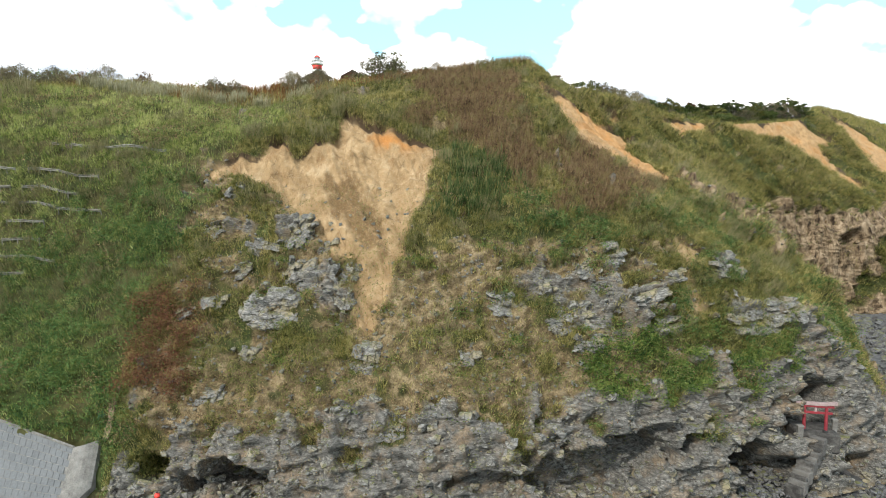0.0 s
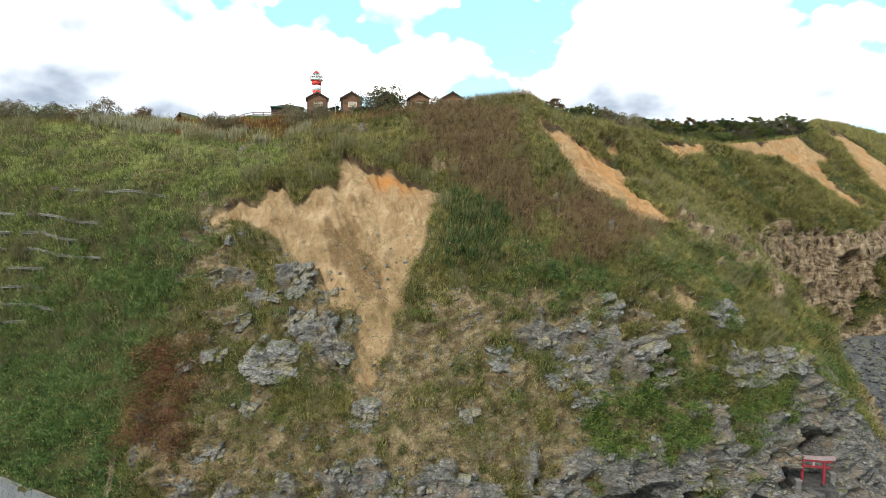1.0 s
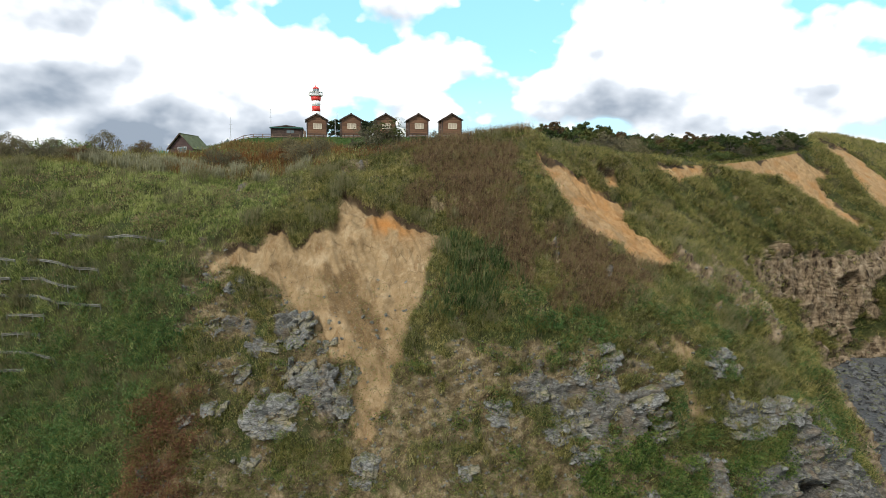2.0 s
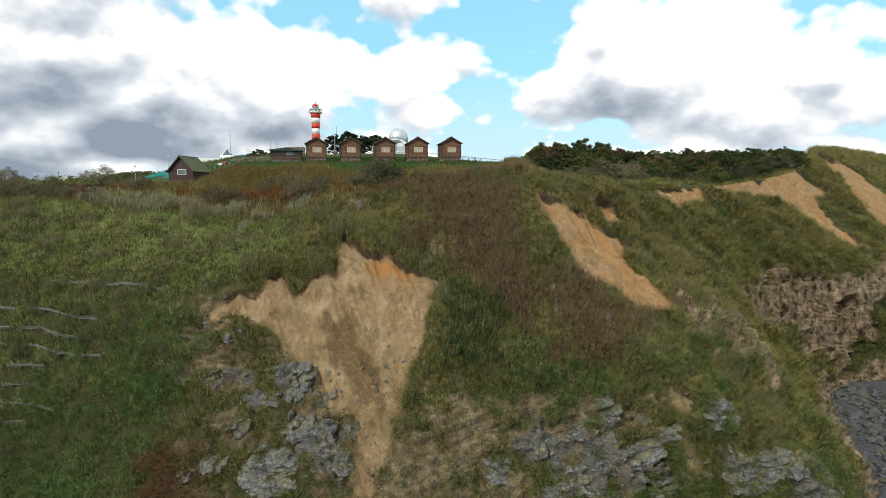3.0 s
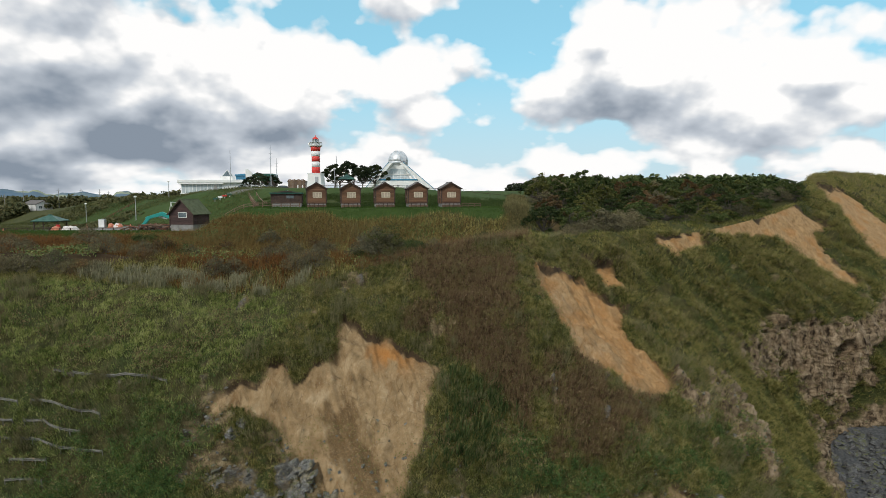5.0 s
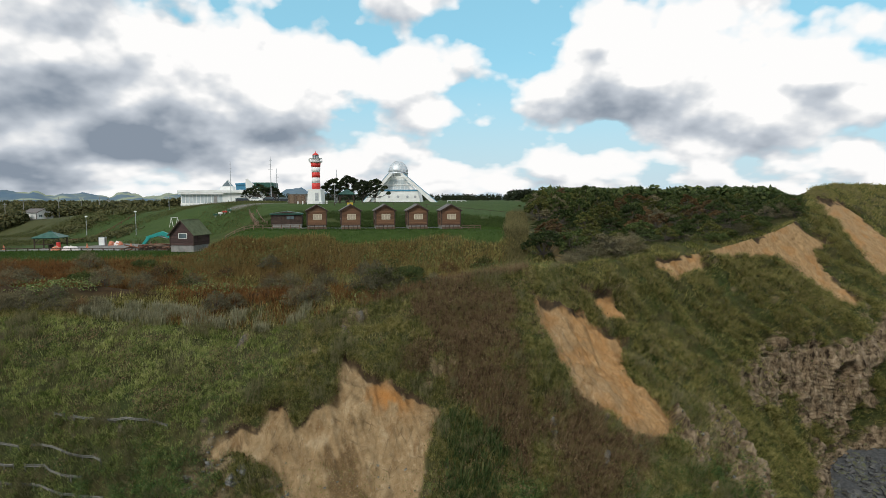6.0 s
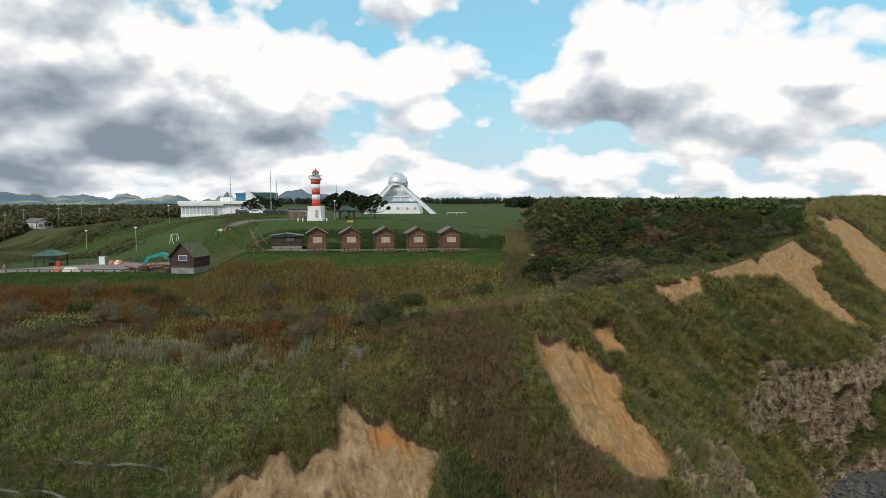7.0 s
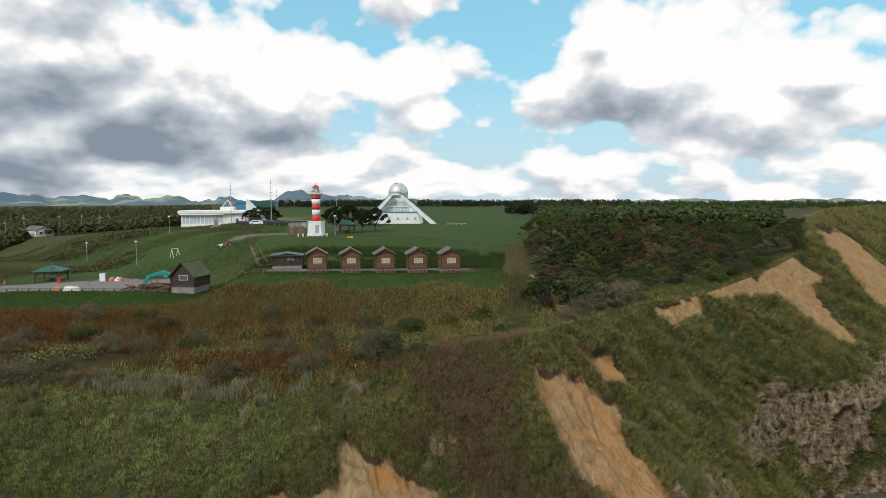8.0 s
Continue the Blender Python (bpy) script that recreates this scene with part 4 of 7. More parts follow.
in_reedy = step(inside(fx, fz, REEDY) + 1.3 * fbm(fx * 0.8, fz * 0.8, 4, 3), -0.4, 1.1) * near_bit
in_ruddy = step(inside(fx, fz, RUDDY) + 0.9 * fbm(fx * 0.8, fz * 0.8, 4, 3), -0.2, 0.6) * near_bit
in_lush = step(np.maximum(inside(fx, fz, LUSH_A), inside(fx, fz, LUSH_B)) + 1.5 * fbm(fx * 0.7, fz * 0.7, 5, 4), -0.3, 1.4) * near_bit
tussock = 0.09 + step(fbm(fx * 1.15, fy * 1.15, fz * 1.15, 3), -0.25, 0.35)
blotch = fbm(fx * 0.35, fz * 0.35 + fy * 0.1, 8, 4)
speck = fbm(fx * 0.9, fz * 0.9 + fy * 0.2, 3, 3)

OLIVE = plant_material("olive_grass", [(0.030, 0.034, 0.009), (0.145, 0.144, 0.036), (0.315, 0.275, 0.088), (0.53, 0.45, 0.205)], 0.55, scale=0.35)
GREEN = plant_material("green_grass", [(0.023, 0.05, 0.013), (0.083, 0.131, 0.036), (0.18, 0.225, 0.072), (0.30, 0.31, 0.13)], 0.6, scale=0.16)
PALE = plant_material("pale_reed", [(0.138, 0.135, 0.055), (0.223, 0.205, 0.098), (0.318, 0.28, 0.153)], 0.3)
UMBER = plant_material("dry_weed", [(0.042, 0.025, 0.014), (0.150, 0.092, 0.050), (0.31, 0.212, 0.120), (0.17, 0.165, 0.048)], 0.4, scale=0.8)
LUSH = plant_material("lush_leaf", [(0.014, 0.036, 0.007), (0.046, 0.090, 0.015), (0.115, 0.160, 0.032), (0.19, 0.205, 0.055)], 0.4, scale=1.2)
DEEP = plant_material("deep_reed", [(0.021, 0.046, 0.011), (0.051, 0.092, 0.024), (0.115, 0.147, 0.053), (0.253, 0.231, 0.099)], 0.3)
RUDDYM = plant_material("ruddy_leaf", [(0.045, 0.020, 0.012), (0.125, 0.046, 0.026), (0.20, 0.095, 0.045), (0.15, 0.15, 0.04)], 0.3)
MOSSY = plant_material("yellow_leaf", [(0.026, 0.035, 0.005), (0.080, 0.094, 0.017), (0.165, 0.170, 0.045), (0.21, 0.192, 0.085)], 0.45, scale=0.7)
STRAW = plant_material("straw_grass", [(0.095, 0.060, 0.016), (0.18, 0.115, 0.034), (0.27, 0.185, 0.070), (0.15, 0.14, 0.05)], 0.4, scale=0.2)
RUSTY = plant_material("rust_grass", [(0.046, 0.020, 0.008), (0.135, 0.056, 0.018), (0.25, 0.120, 0.036), (0.17, 0.125, 0.045)], 0.45, scale=0.25)

blades("turf_grass", seed_on_slope(open_turf * (1 - left_slope) * near_bit * (1 - 0.8 * in_brown) * tussock, 95000), (0.20, 0.50), (0.025, 0.06), 4, OLIVE, "olive and straw grass over the cliff slope")
SLOPE_TONE = plant_material("slope_blade", [(0.056, 0.092, 0.019), (0.178, 0.232, 0.054), (0.37, 0.395, 0.126), (0.56, 0.555, 0.245)], 0.55, scale=0.14)
blades("slope_grass", seed_on_slope(open_turf * left_slope * (GU < 3) * tussock, 52000), (0.22, 0.55), (0.03, 0.065), 4, SLOPE_TONE, "green grass on the fenced slope")
SHADY = plant_material("shady_leaf", [(0.020, 0.049, 0.011), (0.048, 0.103, 0.024), (0.092, 0.158, 0.042), (0.165, 0.22, 0.075)], 0.5, scale=0.3)
lower = left_slope * (GU < 3) * step(21.5 + 0.35 * (fx + 24) + 2.0 * blotch - fz, -1.5, 2.5) * step(fx, -34, -28)
weeds("slope_weeds", seed_on_slope(open_turf * lower * tussock + 0.1 * open_turf * left_slope * (GU < 3) * step(speck, 0.3, 0.7), 9000), (0.2, 0.6), (0.04, 0.085), 8, SHADY, "deep green weeds low on the fenced slope", 0.3)
blades("dry_weeds", seed_on_slope(open_turf * in_brown, 9000), (0.5, 1.1), (0.03, 0.06), 6, UMBER, "dried brown weed stalks on the knoll", 0.25, 0.12)
blades("green_reeds", seed_on_slope(open_turf * in_reedy, 330), (0.7, 1.4), (0.05, 0.08), 8, DEEP, "deep green reeds beside the sandy slide", 0.25, 0.12, True)
patch = step(speck + 0.6 * blotch, 0.62, 0.9) * near_bit * (1 - in_brown) * step(fz, 9, 16)
patch = np.maximum(patch, step(fz, 28.8, 30.2) * step(-fx, 12, 15) * (1 - step(-fx, 26, 30)) * near_bit * step(speck + 0.2, 0.0, 0.6))
blades("pale_reeds", seed_on_slope(open_turf * patch, 2000), (0.6, 1.25), (0.02, 0.042), 12, PALE, "tufts of pale seeding reed grass", 0.2, 0.16, True)
weeds("yellow_weeds", seed_on_slope(open_turf * near_bit * (1 - in_brown) * (1 - left_slope) * step(blotch + 0.3 * speck, -0.25, 0.5), 34000), (0.12, 0.45), (0.03, 0.075), 6, MOSSY, "yellow-green low weeds over the slope")
weeds("lush_weeds", seed_on_slope((1 - Z_SAND) * tussock * np.maximum(in_lush, 0.22 * near_bit * step(speck, 0.6, 0.8) * step(fz, 8, 12) * (1 - step(fz, 19, 22))), 5200), (0.2, 0.6), (0.04, 0.085), 8, LUSH, "bright green broad-leaved weeds")
weeds("ruddy_weeds", seed_on_slope(in_ruddy * tussock, 1500), (0.3, 1.4), (0.035, 0.075), 12, RUDDYM, "russet shrubs turning red at the cliff edge")
weeds("dark_weeds", seed_on_slope(open_turf * near_bit * step(-blotch + 0.4 * speck, 0.2, 0.7) * (1 - in_brown), 6000), (0.2, 0.5), (0.03, 0.07), 6, GREEN, "dark green weeds in the hollows of the slope")
weeds("nose_weeds", seed_on_slope(open_turf * near_bit * tussock * step(fx, 2, 7) * (1 - step(fz, 19.5, 22.5)) * (1 - in_brown) * step(0.7 * speck - 0.5 * blotch, -0.35, 0.35), 7500), (0.2, 0.6), (0.04, 0.085), 8, SHADY, "dark green weeds on the lower knoll", 0.28)
weeds("umber_weeds", seed_on_slope(open_turf * np.maximum(in_brown, 0.5 * near_bit * step(speck - blotch, 0.5, 0.9)), 7000), (0.3, 0.9), (0.04, 0.09), 6, UMBER, "withered brown weeds on the knoll")

blades("pale_stalks", seed_on_slope(open_turf * near_bit * step(fz, 8, 14) * (0.35 + step(blotch - 0.3 * speck, -0.3, 0.5)) * (1 - 0.8 * bald), 15000), (0.5, 1.0), (0.018, 0.032), 3, PALE, "thin pale seed stalks over the grass", 0.25, 0.12)
weeds("sprigs", seed_on_slope(near_bit * bald * (1 - 0.7 * Z_SAND) * (1 - 0.9 * Z_ROCK) * step(speck + 0.5 * blotch, -0.3, 0.5), 9000), (0.08, 0.4), (0.025, 0.065), 6, MOSSY, "small yellow-green sprigs in the bare earth", 0.2)
weeds("brown_sprigs", seed_on_slope(near_bit * bald * (1 - 0.8 * Z_SAND) * (1 - 0.9 * Z_ROCK), 6000), (0.08, 0.4), (0.02, 0.06), 6, UMBER, "withered sprigs in the bare earth", 0.22)
far_turf = open_turf * tussock * (GU > 6.8) * (GU < 12.6) * step(fz, 3.0, 4.0)
ridge = step(streaks(GU, fz), -0.35, 0.45)
COAST_TONE = plant_material("coast_blade", [(0.024, 0.029, 0.006), (0.112, 0.115, 0.027), (0.27, 0.238, 0.072), (0.45, 0.385, 0.165)], 0.5, scale=0.35)
COAST_LEAF = plant_material("coast_leaf", [(0.011, 0.024, 0.006), (0.034, 0.063, 0.013), (0.094, 0.119, 0.024), (0.213, 0.194, 0.05)], 0.55, scale=0.3)
TAN_REED = plant_material("tan_reed", [(0.13, 0.11, 0.05), (0.23, 0.19, 0.095), (0.33, 0.275, 0.16)], 0.3)
blades("spur_grass", seed_on_slope(far_turf * (GU < 8.7) * (0.06 + ridge ** 2), 32000), (0.30, 0.85), (0.035, 0.075), 5, COAST_TONE, "olive grass on the spur beyond the knoll", 0.5, 0.16)
blades("coast_grass", seed_on_slope(far_turf * (GU > 8.5) * (1 - step(GU, 11.2, 11.8)) * (0.06 + ridge ** 2), 50000), (0.40, 1.15), (0.05, 0.11), 4, COAST_TONE, "olive grass on the far cliff slopes", 0.5, 0.22)
blades("coast_reeds", seed_on_slope(far_turf * step(streaks(GU, fz) + 0.3 * blotch, 0.15, 0.6) * step(fz, 17, 22), 7000), (0.6, 1.3), (0.035, 0.07), 8, TAN_REED, "pale reed grass streaking the far slope", 0.3, 0.22)
weeds("spur_weeds", seed_on_slope(far_turf * (GU < 8.7) * (0.25 + step(0.6 * speck - streaks(GU, fz), -0.3, 0.5)), 9000), (0.15, 0.6), (0.05, 0.10), 8, COAST_LEAF, "dark green weeds in the hollows of the spur", 0.32)
weeds("coast_weeds", seed_on_slope(far_turf * (GU > 8.5) * (0.2 + step(0.6 * speck - streaks(GU, fz), -0.3, 0.5)), 15000), (0.25, 1.0), (0.07, 0.15), 8, COAST_LEAF, "green weeds on the far cliff slopes", 0.42)
weeds("coast_mats", seed_on_slope(far_turf * step(blotch + 0.5 * speck, -0.1, 0.5), 9000), (0.1, 0.4), (0.05, 0.10), 6, MOSSY, "yellow-green low weeds on the far slopes", 0.35)
blades("coast_fringe", seed_on_slope(far_turf * step(GU, 11.0, 11.6), 22000), (0.5, 1.1), (0.12, 0.22), 4, OLIVE, "grass on the farthest slope", 0.4, 0.5)

# behind the crest
def crest_gap(x, y):
    u = np.interp(np.arctan2(x, y), AZ_OK, AZ_U)
    return np.hypot(x, y) - np.hypot(np.interp(u, AZ_U, AZ_P[0]), np.interp(u, AZ_U, AZ_P[1])), u


def rough_edge(x, y):
    return (1 - bare_patch(x, y)) * (crest_gap(x, y)[0] > 0.0) * (y < 89.5 + 1.5 * fbm(x * 0.15, y * 0.15, 9, 3) + 4.0 * step(x, -44, -30))


def rusty_at(x, y):
    return rough_edge(x, y) * step(0.5 * fbm(x * 0.07, y * 0.12, 2, 3) + 0.75 - 0.8 * step(x, -18, 6) + 0.4 * hump(x, y, -22, 68, 14, 5) + 0.6 * step(-x, 35, 50) - 1.6 * step(-x, 26, 32) * (1 - step(y, 63, 68)), 0.25, 0.6) * (0.12 + step(fbm(x * 0.55, y * 0.55, 7, 3), -0.25, 0.3))


def golden_at(x, y):
    return rough_edge(x, y) * np.clip(1.3 * hump(x, y, -31, 90, 11, 6) + 0.5 * hump(x, y, -10, 90, 14, 4) + 0.06, 0, 1)


blades("rust_grass", seed_on_land(-75, 12, 58, 98, 62000, rusty_at), (0.5, 1.2), (0.04, 0.09), 5, RUSTY, "rust-brown tall grass in the hollow", 0.3, 0.3)
blades("golden_grass", seed_on_land(-48, 12, 74, 99, 34000, golden_at), (0.6, 1.3), (0.05, 0.10), 5, STRAW, "golden dry grass below the lawn", 0.3, 0.3)
blades("hollow_grass", seed_on_land(-60, 16, 58, 98, 26000, lambda x, y: rough_edge(x, y) * step(0.6 * fbm(x * 0.1, y * 0.15, 5, 3) + 0.25 + 0.6 * step(x, -26, -12) * step(y, 70, 78) - 0.5 * step(-x, 28, 36), 0.1, 0.6)), (0.4, 1.0), (0.04, 0.09), 5, OLIVE, "olive grass in the hollow", 0.3, 0.3)
blades("hollow_reeds", seed_on_land(-50, 16, 58, 92, 4500, lambda x, y: rough_edge(x, y) * step(fbm(x * 0.16, y * 0.25, 6, 3), 0.15, 0.6)), (0.8, 1.4), (0.02, 0.04), 10, PALE, "pale reeds standing in the hollow", 0.2, 0.25)
RIM_REED = plant_material("rim_reed", [(0.19, 0.185, 0.10), (0.29, 0.275, 0.165), (0.42, 0.39, 0.26)], 0.3)
blades("rim_reeds", seed_on_land(-34, -13, 57, 63, 11000, lambda x, y: (crest_gap(x, y)[0] > -0.3) * (crest_gap(x, y)[0] < 2.2) * step(fbm(x * 0.7, y * 0.7, 4, 2), -0.1, 0.4)), (0.6, 1.2), (0.03, 0.06), 7, RIM_REED, "pale reed fringe along the cliff rim", 0.16, 0.2, True)
blades("ridge_stalks", seed_on_land(-8, 9, 60, 65, 9000, lambda x, y: (crest_gap(x, y)[0] > -0.4) * (crest_gap(x, y)[0] < 2.2)), (0.6, 1.25), (0.012, 0.026), 3, UMBER, "dry brown stalks along the knoll's crest", 0.2, 0.2)
blades("left_rim_grass", seed_on_land(-75, -28, 55, 66, 18000, lambda x, y: (crest_gap(x, y)[0] > -0.4) * (crest_gap(x, y)[0] < 3)), (0.25, 0.7), (0.02, 0.05), 5, OLIVE, "grey-green grass along the fenced rim", 0.3, 0.25)
weeds("hollow_weeds", seed_on_land(-60, 14, 60, 92, 9000, lambda x, y: rough_edge(x, y) * step(fbm(x * 0.13, y * 0.2, 12, 3), 0.1, 0.5)), (0.3, 1.1), (0.08, 0.16), 8, GREEN, "dark green weeds in the hollow", 0.4)
blades("verge_grass", seed_on_land(8, 80, 78, 190, 60000, lambda x, y: (crest_gap(x, y)[0] > 0) * (crest_gap(x, y)[0] < 6) * (x > 0.1 * y) * step(0.6 + 0.7 * fbm(x * 0.3, y * 0.3, 14, 3), 0.2, 0.7)), (0.35, 0.85), (0.05, 0.10), 5, COAST_TONE, "wind-blown grass along the far rim", 0.35, 0.3)
weeds("verge_weeds", seed_on_land(10, 80, 78, 150, 16000, lambda x, y: (crest_gap(x, y)[0] > 0.5) * (crest_gap(x, y)[0] < 7) * step(fbm(x * 0.22, y * 0.22, 3, 3), -0.1, 0.4)), (0.4, 1.3), (0.07, 0.14), 7, COAST_LEAF, "dark scrub along the far rim", 0.45)
blades("path_verge", seed_on_land(9, 24, 78, 135, 22000, lambda x, y: (np.abs(x - 0.122 * y) < 1.5) * (crest_gap(x, y)[0] > 0)), (0.7, 1.3), (0.06, 0.11), 5, plant_material("tan_grass", [(0.085, 0.080, 0.028), (0.165, 0.145, 0.06), (0.25, 0.21, 0.10)], 0.3), "dry grass strip between lawn and wood", 0.3, 0.3)
blades("lawn_grass", seed_on_land(-75, 14, 87, 112, 60000, lambda x, y: lay_of(x, y)["lawn"] * 0.9), (0.06, 0.16), (0.04, 0.09), 4, plant_material("lawn_blade", [(0.026, 0.062, 0.009), (0.050, 0.100, 0.016), (0.080, 0.130, 0.026)], 0.5, scale=0.2), "short green lawn grass", 0.4, 0.25)
blades("bank_grass", seed_on_land(-40, 13, 106.5, 126, 42000, lambda x, y: step(0.5 + 0.5 * fbm(x * 0.15, y * 0.2, 31, 3), 0.1, 0.5) * (1 - step(y, 120, 126)) * (1 - lay_of(x, y)["gravel"])), (0.12, 0.32), (0.06, 0.12), 4, plant_material("bank_blade", [(0.022, 0.046, 0.010), (0.046, 0.080, 0.018), (0.085, 0.108, 0.029)], 0.5, scale=0.12), "rough dark green grass on the bank behind the cabins", 0.35, 0.3)
blades("valley_grass", seed_on_land(-150, -40, 124, 215, 42000, lambda x, y: step(0.5 * fbm(x * 0.05, y * 0.06, 21, 4) + 0.5, 0.25, 0.75) * (1 - 0.85 * lay_of(x, y)["gravel"])), (0.12, 0.4), (0.10, 0.20), 4, plant_material("valley_blade", [(0.048, 0.066, 0.019), (0.092, 0.106, 0.034), (0.155, 0.145, 0.057)], 0.6, scale=0.05), "rough olive grass on the valley side", 0.4, 0.6)

# ---- rocks ----
def rock_material(name, dark, mid, light, lichen=(0.24, 0.20, 0.11)):
    n = Nodes(name, 0.88, 0.0, 0.2)
    bed = n.noise(3.4, 10, 0.76, (0.9, 0.9, 2.0), 0.6)
    c = n.ramp(bed, [(0.28, dark), (0.46, mid), (0.70, light)])
    c = n.mix(n.ramp(n.noise(1.1, 4, 0.6), [(0.48, 0.0), (0.64, 0.75)]), c, lichen)
    c = n.mix(n.math("MULTIPLY", n.each(), 0.25), c, mid)
    c = n.mix(n.ramp(n.cells(2.3, (1.0, 1.0, 1.7)), [(0.0, 0.85), (0.06, 0.0)]), c, dark)
    c = n.mix(n.math("MULTIPLY", n.ramp(n.up(), [(0.72, 0.0), (0.92, 1.0)]), n.ramp(n.noise(1.9, 5, 0.65), [(0.42, 0.0), (0.55, 0.9)])), c, (0.085, 0.088, 0.034))
    n.color(c)
    n.bump(n.math("ADD", bed, n.noise(14, 4, 0.6)), 0.8, 0.06)
    return n.mat


GREYROCK = rock_material("grey_rock", (0.020, 0.018, 0.015), (0.115, 0.112, 0.104), (0.33, 0.320, 0.296))
COBBLE = rock_material("cobble", (0.016, 0.016, 0.017), (0.072, 0.072, 0.074), (0.23, 0.228, 0.226), (0.09, 0.085, 0.08))


def chunk(rng, w, d, h, chips=7):
    """A broken block: the hull of scattered corners, no two alike."""
    bm = bmesh.new()
    pts = []
    for _ in range(9 + chips):
        v = Vector((rng.gauss(0, 1), rng.gauss(0, 1), rng.gauss(0, 1))).normalized()
        m = max(abs(v.x), abs(v.y), abs(v.z))
        v = v.lerp(v / m, 0.55) * rng.uniform(0.8, 1.05)
        pts.append(Vector((v.x * w / 2, v.y * d / 2, v.z * h / 2)))
    vs = [bm.verts.new(p) for p in pts]
    r = bmesh.ops.convex_hull(bm, input=vs)
    bmesh.ops.delete(bm, geom=[g for g in r["geom_interior"] if isinstance(g, bmesh.types.BMVert)], context="VERTS")
    return bm


def on_slope(x, z, near=True):
    """Place and outward normal of the slope at an x and height."""
    d = (FACE[0] - x) ** 2 + (FACE[2] - z) ** 2 + (0 if near is None else 1e6 * ((GU > 7.3) if near else (GU < 7.0)))
    r, c = np.unravel_index(np.argmin(d), d.shape)
    return Vector(FACE[:, r, c]), Vector(FACE_N[:, r, c])


# x, height, width, rise, tilt in degrees
OUTCROPS = ((-10.4, 18.7, 2.8, 2.0, -28), (-12.2, 17.8, 2.2, 1.2, 6), (-16.2, 18.8, 1.5, 0.9, -24), (-8.1, 15.0, 2.6, 2.9, -8), (-10.9, 13.9, 3.4, 1.9, 8), (-6.1, 16.2, 1.1, 1.3, 30),
            (-10.4, 15.9, 1.5, 1.7, -40), (-8.0, 17.7, 0.9, 0.6, 0), (11.2, 17.3, 1.4, 1.5, -20), (20.0, 16.3, 3.0, 1.6, 10), (9.1, 16.5, 1.5, 0.9, -20), (6.4, 15.5, 0.9, 0.5, 5),
            (4.3, 14.4, 2.9, 1.5, 15), (8.0, 13.6, 3.4, 1.8, -4), (12.4, 14.6, 4.6, 1.3, -14), (15.5, 16.0, 0.9, 0.5, 0), (21.2, 13.0, 4.2, 1.8, 4), (20.0, 14.2, 1.1, 0.9, 30))
OUTCROPS_B = ((-4.8, 11.4, 1.4, 1.6, 6), (-13.8, 9.0, 1.5, 1.1, -10), (-17.2, 13.2, 2.4, 0.8, -38), (1.6, 11.5, 1.4, 0.7, 0), (-2.8, 8.6, 2.6, 1.4, 6), (9.2, 12.2, 2.6, 0.9, 8),
              (-6.4, 14.6, 1.2, 1.0, 12), (-9.3, 16.6, 1.4, 0.8, 0), (-15.2, 21.6, 0.7, 1.0, 40), (23.4, 13.4, 2.4, 1.2, -6), (15.0, 12.9, 1.5, 0.9, -12), (-13.4, 16.2, 1.3, 0.8, -14),
              (-14.4, 14.4, 1.6, 0.8, -10), (27.5, 11.5, 2.6, 1.4, -10), (11.0, 15.9, 0.9, 0.9, -30), (-12.0, 11.6, 1.0, 0.8, 20))


def crag_body(w, h, seed):
    """A bedded, jointed mass of rock: stepped layers cut into blocks."""
    bm = bmesh.new()
    bmesh.ops.create_icosphere(bm, subdivisions=5, radius=1.0)
    q = np.array([v.co for v in bm.verts])
    m = np.abs(q).max(1)[:, None]
    q = q * (0.55 / m + 0.45) * np.array((w / 2, 0.62, h / 2))
    x, y, z = q.T
    zz = z + 0.10 * fbm(x * 0.8, y * 0.8, z * 0.8 + seed, 2)
    lay = np.floor(zz / 0.24 + seed * 0.37)
    col = np.floor(x / 0.5 + 6 * lattice(lay, lay * 0 + seed, lay * 0))
    push = 0.40 * (lattice(lay, lay * 0, lay * 0 + seed) - 0.5) + 0.55 * (lattice(col, lay, lay * 0 + seed) - 0.5) + 0.30 * fbm(x * 1.1, y * 1.1, z * 1.1 + seed, 4)
    d = q / (np.linalg.norm(q, axis=1)[:, None] + 1e-6)
    q = q + d * push[:, None] + np.stack([0 * x, 0.55 * z + 0.12, 0.06 * fbm(x * 3, y * 3, z * 3, 2)], 1)
    for v, p in zip(bm.verts, q):
        v.co = p
    return bm


def outcrop(x, z, w, h, tilt, seed):
    rng = random.Random(seed)
    p, nrm = on_slope(x, z)
    p = p - nrm * 0.22
    turn = math.degrees(math.atan2(nrm.x, -nrm.y))
    ob = thing("rock_outcrop", pose(p.x, p.y, p.z, 0, 0, turn), "layered grey rock outcrop jutting from the grassy slope", "rock", "rock outcrops on the cliff")
    part("crag", crag_body(w, h, seed), GREYROCK, ob)
    for i in range(rng.randint(3, 6)):
        bw = rng.uniform(0.25, 0.7)
        bm = chunk(rng, bw, bw * 0.8, bw * rng.uniform(0.4, 0.7))
        a = rng.uniform(0, 6.28)
        cx, cz = math.cos(a) * w * 0.55, -abs(math.sin(a)) * h * 0.55
        bmesh.ops.transform(bm, matrix=Matrix.Translation((cx, cz * 0.62 - 0.05, cz)) @ pose(0, 0, 0, rng.uniform(-20, 20), rng.uniform(-20, 20), rng.uniform(0, 90)), verts=bm.verts)
        part("rock", bm, GREYROCK, ob)
    for o in ob.children:
        if o.name.startswith("crag"):
            o.rotation_euler = (0, radians(tilt), 0)
    return ob


